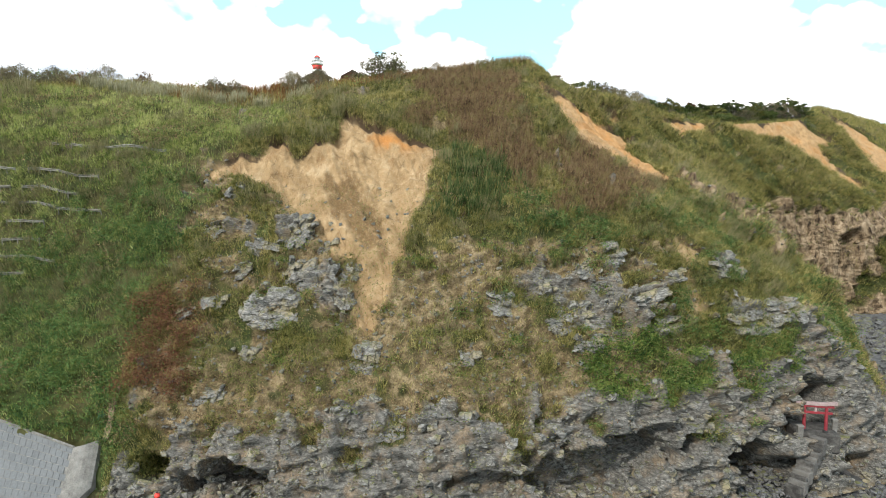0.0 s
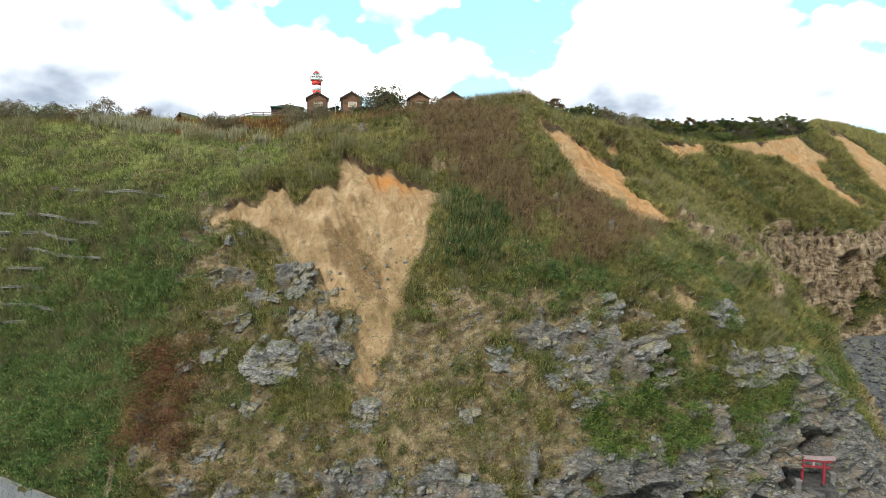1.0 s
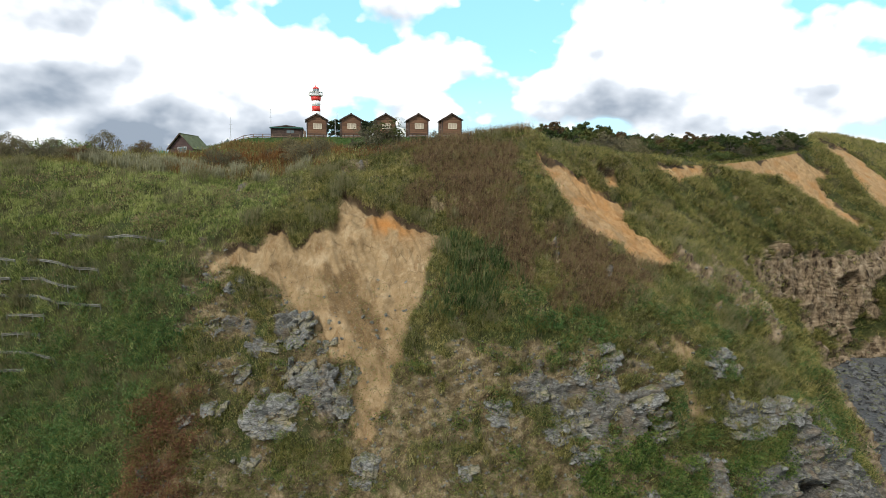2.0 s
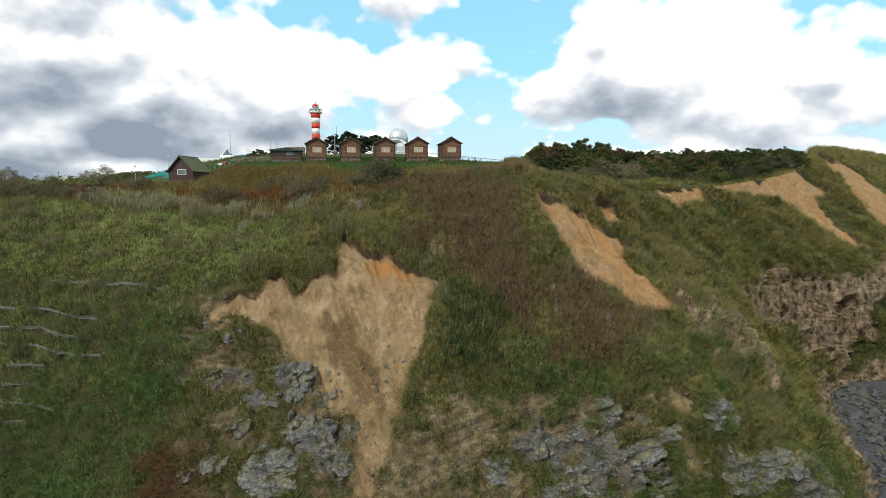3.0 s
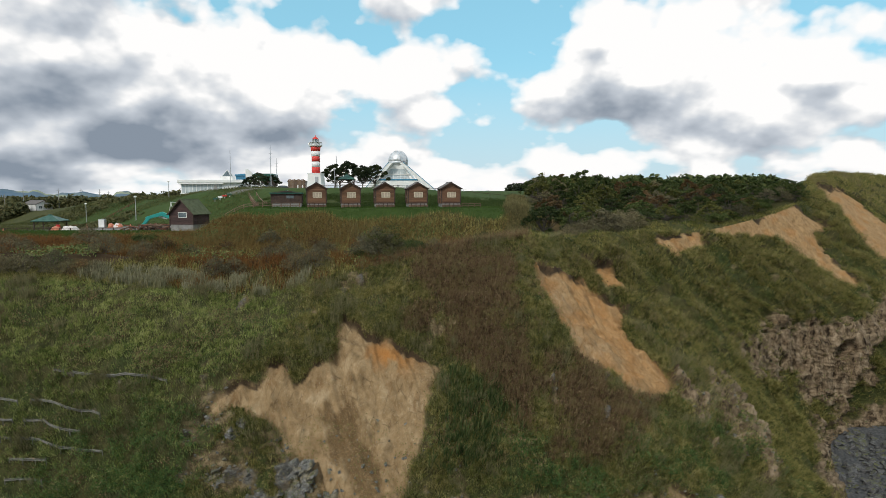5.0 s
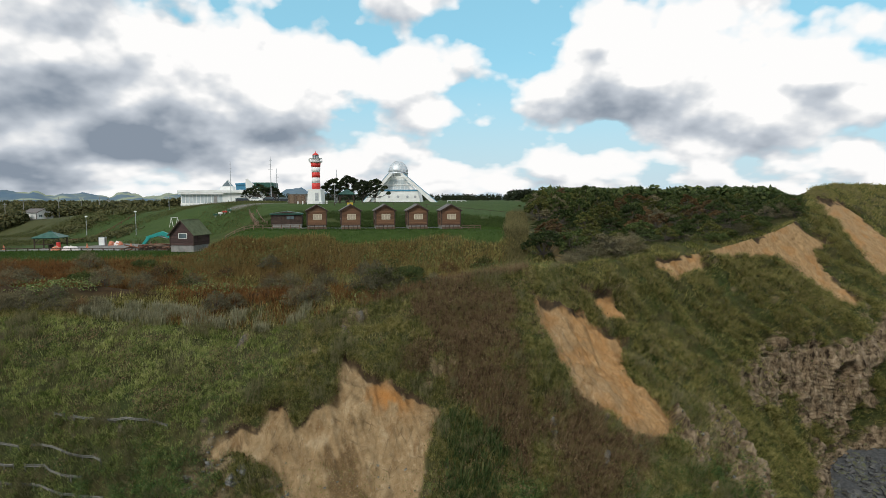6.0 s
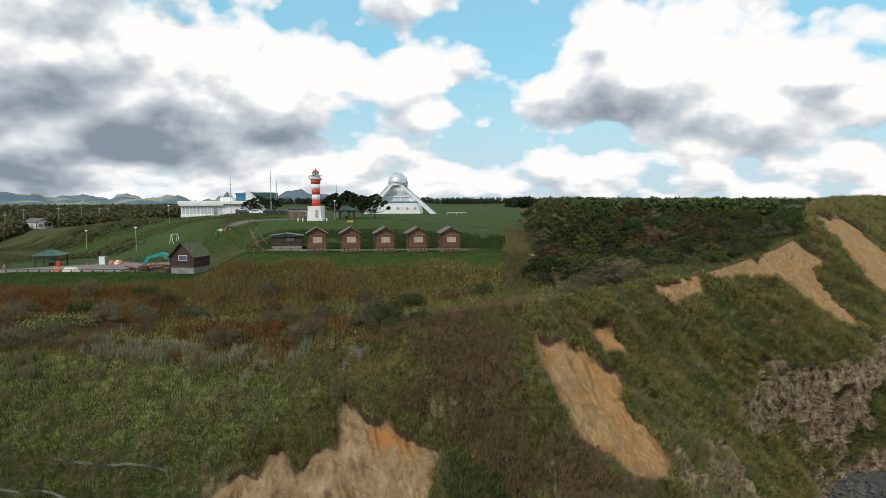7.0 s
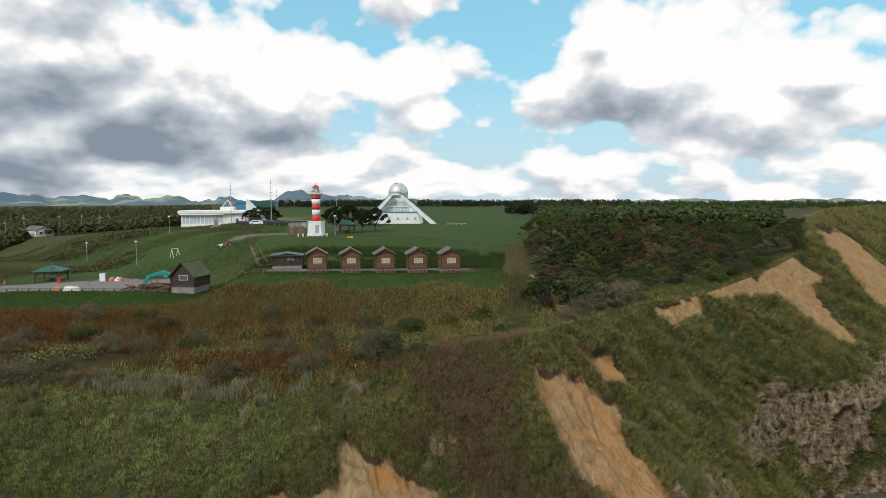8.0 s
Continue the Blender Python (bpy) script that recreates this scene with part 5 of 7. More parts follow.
for k, (x, z, w, h, tilt) in enumerate(OUTCROPS + OUTCROPS_B):
    outcrop(x, z, w, h, tilt, 40 + k)


def boulders(name, spots, sizes, material, label, seed):
    """Many loose stones in one mass."""
    rng = random.Random(seed)
    kinds = []
    for _ in range(10):
        bm = chunk(rng, 1.0, 0.9, 0.7, 4)
        bm.verts.ensure_lookup_table()
        bmesh.ops.triangulate(bm, faces=bm.faces)
        bm.verts.index_update()
        kinds.append((np.array([v.co for v in bm.verts]), np.array([[v.index for v in f.verts] for f in bm.faces])))
        bm.free()
    vs, fs, at = [], [], 0
    for p in spots:
        v, f = kinds[rng.randrange(10)]
        s = sizes[0] + (sizes[1] - sizes[0]) * rng.random() ** 2.2
        m = np.array(Euler((rng.uniform(-0.5, 0.5), rng.uniform(-0.5, 0.5), rng.uniform(0, 6.3))).to_matrix())
        vs.append(v @ m.T * s + np.array(p) + np.array((0, 0, s * 0.15)))
        fs.append(f + at)
        at += len(v)
    tagged(mesh_from(name, np.concatenate(vs), np.concatenate(fs), material), label, "stones", kind="stuff")


sp = seed_on_slope(Z_SCREE * (GU > 0.9) * (GU < 7.2) + 0.25 * near_bit * (fz < 5.2), 1400)[0]
boulders("scree_stones", sp, (0.10, 0.55), GREYROCK, "broken grey stones at the cliff foot", 3)
sp = seed_on_slope(near_bit * (Z_BARE + 0.35 * Z_SAND * (1 - step(fz, 19, 22)) + 0.25 * Z_ROCK) * (fz < 24), 6500)[0]
boulders("slope_stones", sp, (0.06, 0.42), GREYROCK, "small stones lying in the bare earth", 4)
mouths = np.ones_like(fx)
for cx, cz, cw, ch, deep in CAVES:
    mouths *= step(np.hypot((fx - cx) / cw, (fz - cz) / ch), 0.95, 1.15)
sp = seed_on_slope((Z_ROCK > 0.5) * near_bit * (fz < 12) * mouths, 800)[0]
boulders("crag_blocks", sp, (0.2, 0.9), GREYROCK, "blocky grey rock of the lower cliff", 6)
FARROCK = rock_material("tan_rock", (0.022, 0.014, 0.009), (0.135, 0.097, 0.060), (0.30, 0.238, 0.165), (0.20, 0.125, 0.06))
sp = seed_on_slope((Z_ROCK > 0.4) * (GU > 7.0) * (GU < 11.5), 260)[0]
boulders("cliff_blocks", sp, (0.3, 1.2), FARROCK, "jointed tan-grey blocks of the far cliff", 8)
foot_u = RNG.uniform(0.8, 10.5, 5200)
foot_k = 1.006 - 0.20 * RNG.random(5200) ** 1.4
foot_p = face_point(foot_u, np.zeros(5200))
bz = np.interp(foot_k, [0.2, 0.8, 0.95, 1.012], [-6, -1.2, 1.4, 2.9])
boulders("beach_stones", np.stack([foot_p[0] * foot_k, foot_p[1] * foot_k, bz], 1), (0.15, 0.9), COBBLE, "wet dark grey beach stones", 5)
cove_x = RNG.uniform(17.6, 22.6, 420)
cove_y = RNG.uniform(34.6, 39.6, 420)
boulders("cove_stones", np.stack([cove_x, cove_y, 3.05 + 0.10 * (cove_y - 36)], 1), (0.15, 0.6), COBBLE, "grey stones heaped in the cove below the stairs", 12)
bay_x, bay_y = RNG.uniform(40, 100, 9000), RNG.uniform(50, 112, 9000)
bay_z = bay_beach(bay_x, bay_y)
bay_ok = (bay_z > 0.6) & (bay_z < 3.0) & ((bay_x - 42.5) * 30 - (bay_y - 59) * 15 > -40)
boulders("bay_stones", np.stack([bay_x, bay_y, bay_z], 1)[bay_ok], (0.3, 1.5), COBBLE, "angular grey stones on the bay beach", 9)

# ---- shrubs and trees ----
BARK = coat("bark", (0.05, 0.042, 0.034), (0.14, 0.12, 0.10), 0.9, 3.0, (2, 2, 0.4), grain=18)
LEAF = dict(
    dark=plant_material("oak_leaf", [(0.018, 0.034, 0.010), (0.040, 0.066, 0.017), (0.078, 0.105, 0.030), (0.14, 0.150, 0.052)], 0.4, scale=0.25, vary=0.4),
    pine=plant_material("pine_needle", [(0.014, 0.026, 0.010), (0.034, 0.050, 0.018), (0.070, 0.085, 0.032)], 0.25, vary=0.4),
    olive=plant_material("olive_leaf", [(0.040, 0.052, 0.012), (0.088, 0.098, 0.024), (0.155, 0.145, 0.042)], 0.3, vary=0.4),
    rust=plant_material("autumn_leaf", [(0.062, 0.038, 0.017), (0.125, 0.074, 0.032), (0.18, 0.130, 0.052)], 0.3, vary=0.4),
    grey=plant_material("twiggy_leaf", [(0.075, 0.066, 0.036), (0.150, 0.132, 0.074), (0.24, 0.21, 0.125)], 0.3, vary=0.3))


def grow(name, tone, high, spread, clumps, per, leaf, seed, label, category="tree", flat=0.35, lean=0.0, bare=0.3):
    """Trunk with limbs, and a crown of leaves in uneven clumps."""
    rng = random.Random(seed)
    ob = thing(name, Matrix(), label, category)
    bm = bmesh.new()
    fork = Vector((lean * high * 0.15, 0, high * bare))
    add_rod(bm, (0, 0, -0.3), fork, 0.045 * high ** 0.8 * 0.8, 0.03 * high ** 0.8, 7)
    spots = []
    for i in range(clumps):
        a, r = i * 2.399 + rng.uniform(-0.4, 0.4), spread * math.sqrt((i + 0.5) / clumps) * rng.uniform(0.75, 1.1)
        top = high * (1 - flat * (r / spread) ** 2 - rng.uniform(0, 0.16))
        c = Vector((r * math.cos(a) + lean * high * 0.3, r * math.sin(a), (top - 0.08 * high) * (rng.uniform(0.3, 1.0) if category == "shrub" else 1.0)))
        spots.append((c, rng.uniform(0.8, 1.25)))
        if i % 2 == 0:
            mid = fork.lerp(c, 0.5) + Vector((0, 0, -0.06 * high))
            add_rod(bm, fork, mid, 0.016 * high ** 0.8, 0.011 * high ** 0.8, 5)
            add_rod(bm, mid, c, 0.011 * high ** 0.8, 0.004 * high, 5)
    part("trunk", bm, BARK, ob)
    size = spread * (1.5 if category == "shrub" else 0.92) / math.sqrt(clumps)
    pts = []
    for c, s in spots:
        q = RNG.normal(0, 1, (per, 3))
        q /= np.linalg.norm(q, axis=1)[:, None]
        q *= (RNG.random(per) ** 0.4)[:, None] * size * s
        q[:, 2] *= 0.62
        pts.append(np.array(c) + q)
    v, f = leaf_quads(np.concatenate(pts), leaf, 0.75)
    crown = mesh_from("crown", v, f, LEAF[tone])
    crown.parent = ob
    return ob


def plant_at(model, x, y, z, turn, s, group="", sz=None):
    return copy_thing(model, pose(x, y, z, 0, 0, turn) @ Matrix.Diagonal((s, s, sz or s, 1)))


TREES = [grow("oak_tree", "dark", 5.0, 3.2, 40, 46, (0.13, 0.25), 1, "dark green windswept oak in the coastal wood", flat=0.62, lean=0.12, bare=0.15),
         grow("oak_tree", "dark", 5.0, 3.5, 44, 46, (0.13, 0.25), 2, "broad dark green oak in the coastal wood", flat=0.55, lean=0.1, bare=0.15),
         grow("oak_tree", "olive", 5.0, 3.0, 36, 46, (0.13, 0.24), 3, "olive-yellow oak in the coastal wood", flat=0.65, bare=0.15),
         grow("oak_tree", "rust", 5.0, 2.9, 34, 44, (0.12, 0.24), 4, "brown autumn oak in the coastal wood", flat=0.62, bare=0.15),
         grow("bare_tree", "grey", 5.0, 2.9, 34, 36, (0.09, 0.20), 5, "grey twiggy bush at the edge of the wood", flat=0.6, bare=0.12)]
for i, m in enumerate(TREES):
    m["group"] = "trees of the coastal wood"


def wood():
    """The wood fills the dip between field and rim."""
    rng = random.Random(11)
    first = set()
    y = 89.0
    while y < 196:
        gap = 4.0 + (y - 90) * 0.018
        x = 0.135 * y + 3.0
        while x < 0.60 * y:
            px, py = x + rng.uniform(-1.3, 1.3), y + rng.uniform(-1.3, 1.3)
            off, u = (float(v) for v in crest_gap(np.array(px), np.array(py)))
            if off > 4.5 + 1.5 * rng.random() and u < 11.6 and px > 0.135 * py + 2.2:
                edge = min(1.0, (off - 3.5) / 10)
                r = rng.random()
                k = 4 if r > 0.45 + 0.62 * edge else (0 if r < 0.28 else 1 if r < 0.54 else 2 if r < 0.76 else 3 if r < 0.9 else 4)
                z = float(ground(px, py))
                tall = min(45.0, 35.8 + 0.19 * (py - 95)) + 0.9 * float(vnoise(px * 0.11, py * 0.11, 3.0)) + 1.0 * float(hump(px, py, 27, 128, 8, 14)) - 1.8 * float(step(px, 26, 50)) + rng.uniform(-2.2, 0.9) - z
                tall = max(1.4, min(tall, 1.2 + 0.42 * (off - 3.0), 1.8 + 1.1 * (px - 0.135 * py)))
                sv = tall / 5.0
                s = (0.55 + 0.40 * min(1.2, sv)) * rng.uniform(0.85, 1.15)
                if k not in first:
                    first.add(k)
                    TREES[k].matrix_basis = pose(px, py, z, 0, 0, rng.uniform(0, 360))
                else:
                    plant_at(TREES[k], px, py, z, rng.uniform(0, 360), s, sz=sv)
            x += gap
        y += gap * 0.9


wood()

SHRUBS = [grow("shrub", "olive", 1.7, 1.2, 26, 110, (0.03, 0.065), 21, "olive-green shrub in the rough grass", "shrub", 0.5, 0, 0.12),
          grow("shrub", "grey", 1.8, 1.3, 30, 140, (0.025, 0.055), 22, "grey twiggy shrub in the rough grass", "shrub", 0.45, 0, 0.12),
          grow("shrub", "dark", 1.7, 1.3, 30, 170, (0.03, 0.065), 23, "dark green shrub in the rough grass", "shrub", 0.45, 0, 0.12),
          grow("shrub", "rust", 1.6, 1.3, 26, 90, (0.03, 0.065), 24, "russet shrub in the rough grass", "shrub", 0.45, 0, 0.12)]
# kind, x, y, size
SHRUB_AT = ((1, -6.8, 63.6, 2.0), (0, -5.5, 63.2, 2.3), (1, -5.2, 63.0, 1.5), (2, -2.0, 63.4, 1.0), (1, -0.6, 62.8, 0.8), (1, -14.4, 61.8, 1.25), (1, -12.7, 62.0, 1.35), (1, -35.4, 58.6, 0.9), (3, -34.2, 58.7, 1.05), (1, -33.0, 58.9, 0.9), (1, -37.2, 58.6, 0.75), (1, -22.5, 61.5, 1.2), (1, -21.0, 62.5, 1.0), (1, -42.0, 58.6, 1.2), (1, -40.0, 59.0, 1.3), (3, -44.0, 60.0, 1.1), (1, -38.0, 60.5, 0.9),
            (2, 3.5, 69.5, 1.1), (2, 5.2, 70.2, 1.2), (2, 1.5, 70.5, 0.9), (0, -2.5, 63.2, 0.9), (1, -16, 66, 1.3), (1, -12.5, 67, 1.2), (0, -29, 70, 1.5), (1, -33, 68, 1.3), (1, -36, 66, 1.4), (3, -40, 71, 1.4),
            (2, -19, 76, 1.3), (0, -15, 79, 1.2))
SHRUB_THIRD = ((3, -22, 80, 1.5), (1, -31, 77, 1.6), (3, -37, 82, 1.5), (1, -48, 84, 1.5), (2, -41, 85, 1.2), (3, -17, 84, 1.3), (1, -10, 83, 1.3), (2, -4, 82, 1.5), (3, 1, 84, 1.3), (0, -1.5, 74, 1.2),
               (3, -52, 68, 1.4), (1, -46, 66, 1.3), (2, -58, 72, 1.5), (1, -24, 86, 1.3), (0, 6, 86, 1.4), (2, 8.5, 80, 1.3), (3, -34, 73.5, 1.3), (1, -19.5, 70, 1.2), (3, -29, 83, 1.2), (2, -62, 82, 1.4))
SHRUB_MORE = ((1, 16.5, 79.5, 1.5), (1, 19.4, 84.0, 2.0), (1, 21.5, 86.2, 2.2), (1, 24.0, 88.6, 2.4), (1, 26.4, 91.5, 2.3), (2, 23.0, 90.0, 2.0), (1, 28.8, 93.6, 2.0), (2, 13.2, 75.5, 1.1), (2, 11.2, 73.0, 1.0), (0, 44, 106, 1.3), (2, 50, 111, 1.6), (1, 57, 116.5, 1.7), (2, 63, 122, 1.8), (1, 73.5, 133, 1.9), (2, 71, 134, 2.0), (1, -8, 77, 1.6), (0, -6.3, 78, 1.5), (3, -26, 74, 1.2), (1, 20, 84.5, 1.4), (1, 22.5, 87.5, 1.7), (1, 25, 90, 1.6), (1, 27.5, 92, 1.5), (0, 30, 94, 1.4), (1, 18.3, 80.8, 1.1), (2, 14.5, 76, 0.9),
              (2, -45, 77, 1.4), (1, -50, 74, 1.3), (3, -55, 78, 1.5), (3, -30, 62.5, 1.0), (2, -13.5, 72, 1.1), (0, 60, 119, 1.4), (2, 66, 126, 1.5), (1, 70, 131, 1.3), (2, 55, 116, 1.2))
used, first_size = set(), {}
for k, x, y, s in SHRUB_AT + SHRUB_MORE + SHRUB_THIRD:
    z = float(ground(x, y)) - 0.05
    SHRUBS[k]["group"] = "shrubs of the rough"
    if k in used:
        plant_at(SHRUBS[k], x, y, z, (x * 97 + y * 31) % 360, s / first_size[k])
    else:
        used.add(k)
        first_size[k] = s
        SHRUBS[k].matrix_basis = pose(x, y, z) @ Matrix.Diagonal((s, s, s, 1))

# the pines round the lighthouse and the hall
PINE = grow("pine_tree", "pine", 6.2, 3.6, 46, 90, (0.13, 0.26), 31, "dark windswept pine beside the lighthouse", flat=0.55, lean=0.1, bare=0.2)
PINE.matrix_basis = pose(-19.5, 153, float(ground(-19.5, 153)), 0, 0, 20)
PINE["group"] = "pines on the hill"
for x, y, s, turn in ((-23.0, 154, 1.2, 100), (-26.8, 157, 1.1, 200), (-16.6, 155, 1.05, 280), (-59.0, 199, 1.0, 40), (-54.5, 200, 0.85, 160), (-62.5, 202, 0.8, 250)):
    plant_at(PINE, x, y, float(ground(x, y)), turn, s)


def far_wood(name, mounds, material, label, leaf=(0.6, 1.3), n=90):
    """Woods too far off to count: heaps of leaf clumps."""
    out = []
    for x, y, r, h in mounds:
        q = RNG.normal(0, 1, (n, 3))
        q /= np.linalg.norm(q, axis=1)[:, None]
        q[:, 2] = np.abs(q[:, 2])
        q *= np.array((r, r, h * 0.8)) * (RNG.random((n, 1)) ** 0.3)
        out.append(q + np.array((x, y, float(ground(x, y)) + h * 0.2)))
    c = np.concatenate(out)
    v, f = leaf_quads(c, leaf, 0.7)
    tagged(mesh_from(name, v, f, material), label, "wood", kind="stuff")


def heap(count, az0, az1, r0, r1, low, high, rng):
    out = []
    for _ in range(count):
        a, r = rng.uniform(az0, az1), r0 + (r1 - r0) * rng.random()
        out.append((r * math.sin(a), r * math.cos(a), rng.uniform(2.6, 4.6), rng.uniform(low, high)))
    return out


wr = random.Random(5)
far_wood("far_wood_left", heap(620, -0.74, -0.40, 300, 480, 3.5, 6.5, wr) + heap(620, -0.72, -0.36, 520, 1150, 5, 9, wr) + heap(200, -0.42, -0.28, 300, 420, 4, 7, wr), plant_material("far_leaf", [(0.022, 0.034, 0.013), (0.050, 0.062, 0.023), (0.105, 0.100, 0.040), (0.20, 0.165, 0.062)], 0.8, scale=0.03), "dark mixed woods across the valley")
far_wood("far_wood_mid", heap(700, -0.30, 0.30, 820, 1150, 9, 13, wr) + heap(26, 0.11, 0.15, 330, 352, 5, 7, wr), plant_material("belt_leaf", [(0.012, 0.020, 0.009), (0.024, 0.034, 0.013), (0.044, 0.050, 0.02)], 0.5, scale=0.02), "dark shelter belt beyond the field")
far_wood("far_wood_right", heap(1100, 0.16, 0.50, 198, 520, 3.5, 5.5, wr) + heap(500, 0.16, 0.75, 700, 1200, 7, 11, wr), LEAF["dark"], "dark oak woods behind the rim")
far_wood("hedges", heap(40, -0.56, -0.44, 205, 225, 0.7, 1.4, wr) + heap(30, -0.56, -0.46, 172, 182, 0.6, 1.1, wr), plant_material("scrub_leaf", [(0.050, 0.055, 0.018), (0.095, 0.098, 0.034), (0.15, 0.135, 0.055)], 0.4, scale=0.1), "olive scrub on the valley side", (0.22, 0.5), 90)

# ---- buildings and fittings on the headland ----
BARNWOOD = coat("barn_wood", (0.040, 0.024, 0.022), (0.095, 0.056, 0.052), 0.75, 1.5, (0.3, 0.3, 4.0), grain=24, vary=0.2)
LOGWOOD = coat("log_wood", (0.075, 0.036, 0.020), (0.21, 0.112, 0.062), 0.7, 1.2, (0.3, 0.3, 4.0), grain=24, vary=0.15)
DARKWOOD = coat("dark_wood", (0.030, 0.020, 0.016), (0.085, 0.055, 0.042), 0.75, 2.0, grain=30)
PLANK = coat("weathered_plank", (0.10, 0.065, 0.045), (0.21, 0.145, 0.10), 0.85, 2.5, grain=22, vary=0.3)
ROOFING = coat("brown_roofing", (0.075, 0.065, 0.06), (0.165, 0.15, 0.14), 0.75, 1.5, grain=14)
GREENROOF = coat("green_roofing", (0.012, 0.060, 0.045), (0.035, 0.115, 0.085), 0.45, 1.2, grain=20)
MOSSROOF = coat("moss_roofing", (0.055, 0.068, 0.032), (0.12, 0.135, 0.070), 0.85, 1.5, grain=16)
WHITE = coat("white_paint", (0.66, 0.66, 0.64), (0.84, 0.84, 0.82), 0.5, 0.8, grain=12, bump=0.08)
REDPAINT = coat("red_paint", (0.50, 0.035, 0.028), (0.66, 0.060, 0.045), 0.45, 1.0, grain=12, bump=0.08)
FRAMEW = coat("window_frame", (0.52, 0.46, 0.34), (0.68, 0.61, 0.46), 0.5, 3.0)
CONCRETE = coat("concrete", (0.17, 0.165, 0.155), (0.30, 0.29, 0.275), 0.85, 0.9, grain=10, bump=0.3)
STEEL = coat("galvanised_steel", (0.32, 0.33, 0.34), (0.50, 0.51, 0.52), 0.4, 3.0, metal=0.7)
SILVER = coat("dome_metal", (0.50, 0.52, 0.54), (0.66, 0.68, 0.70), 0.5, 1.2, metal=0.55, grain=6, bump=0.05)
BLUEP = coat("blue_paint", (0.04, 0.17, 0.30), (0.07, 0.26, 0.40), 0.45, 1.5)
TEAL = coat("teal_paint", (0.012, 0.19, 0.17), (0.03, 0.30, 0.27), 0.4, 1.5)
BLACK = coat("black_rubber", (0.015, 0.015, 0.015), (0.04, 0.04, 0.04), 0.8, 4.0)
TARP_W = coat("pale_tarpaulin", (0.55, 0.50, 0.47), (0.76, 0.70, 0.66), 0.5, 1.4)
ORANGE = coat("orange_plastic", (0.42, 0.13, 0.07), (0.58, 0.22, 0.13), 0.45, 2.0)
RUSTSTEEL = coat("rusty_steel", (0.085, 0.035, 0.022), (0.20, 0.085, 0.05), 0.8, 2.0)
PALEGLASS = coat("pale_glazing", (0.36, 0.41, 0.43), (0.55, 0.60, 0.62), 0.2, 0.7)
CURTAIN = coat("drawn_blind", (0.30, 0.25, 0.19), (0.48, 0.40, 0.31), 0.8, 2.0)


def glass_material():
    n = Nodes("glass", 0.05, 0.0, 0.6)
    n.color(n.ramp(n.noise(0.6, 3), [(0.3, (0.05, 0.075, 0.085)), (0.7, (0.12, 0.16, 0.17))]))
    return n.mat


GLASS = glass_material()


def gz(x, y):
    return float(ground(x, y))


def gable_hut(name, label, w, d, eave, ridge, wall, roof, over=0.35, group="", category="cabin", stones=True):
    """A plank hut: gabled body, two roof leaves, corner posts and plinth. Front at -y."""
    ob = thing(name, Matrix(), label, category, group)
    part("plinth", box(-w / 2 + 0.05, w / 2 - 0.05, -d / 2 + 0.05, d / 2 - 0.05, -0.8, 0.32, 0.02), CONCRETE, ob, "pale concrete plinth")
    part("body", prism([(-w / 2, 0.3), (w / 2, 0.3), (w / 2, eave), (0, ridge - 0.05), (-w / 2, eave)], -d / 2, d / 2), wall, ob)
    slope = math.atan2(ridge - eave, w / 2)
    reach = w / 2 / math.cos(slope) + over
    for s in (-1, 1):
        m = Matrix.Translation((0, 0, ridge + 0.02)) @ Matrix.Rotation(s * slope, 4, "Y")
        part("roof", box(0 if s > 0 else -reach, reach if s > 0 else 0, -d / 2 - over, d / 2 + over, 0.0, 0.11, 0.015, m), roof, ob)
        part("bargeboard", box(0.02 if s > 0 else -reach, reach if s > 0 else -0.02, -d / 2 - over - 0.05, -d / 2 - over, -0.09, 0.09, 0.0, m), DARKWOOD, ob)
    part("ridge_cap", box(-0.14, 0.14, -d / 2 - over, d / 2 + over, ridge + 0.09, ridge + 0.17, 0.03), roof, ob)
    for sx in (-1, 1):
        for sy in (-1, 1):
            part("corner_post", box(sx * w / 2 - 0.09, sx * w / 2 + 0.09, sy * d / 2 - 0.09, sy * d / 2 + 0.09, 0.28, eave + 0.02, 0.02), DARKWOOD, ob)
    return ob


def clad(ob, w, d, z0, z1, gap, mat):
    """Horizontal boards across the front and both sides."""
    z = z0
    while z < z1 - 0.05:
        part("board", box(-w / 2 + 0.09, w / 2 - 0.09, -d / 2 - 0.035, -d / 2 + 0.01, z + 0.012, min(z + gap, z1), 0.012), mat, ob)
        for s in (-1, 1):
            part("board", box(s * w / 2 - 0.01 if s > 0 else s * w / 2 - 0.035, s * w / 2 + 0.035 if s > 0 else s * w / 2 + 0.01, -d / 2 + 0.09, d / 2 - 0.09, z + 0.012, min(z + gap, z1), 0.012), mat, ob)
        z += gap


def casement(ob, x, y, z0, w, h, panes, frame_mat, pane_mat, depth=0.07):
    """A framed window on a wall that faces -y."""
    win = part("window", box(x - w / 2, x + w / 2, y - 0.02, y + 0.02, z0, z0 + h), pane_mat, ob)
    for a, b, c, e in ((-w / 2 - 0.07, -w / 2, -0.07, h + 0.07), (w / 2, w / 2 + 0.07, -0.07, h + 0.07), (-w / 2, w / 2, -0.07, 0), (-w / 2, w / 2, h, h + 0.07)):
        part("frame", box(x + a, x + b, y - depth, y + 0.02, z0 + c, z0 + e, 0.008), frame_mat, win)
    for k in range(1, panes):
        px = x - w / 2 + w * k / panes
        part("mullion", box(px - 0.035, px + 0.035, y - depth * 0.8, y, z0, z0 + h), frame_mat, win)
    return win


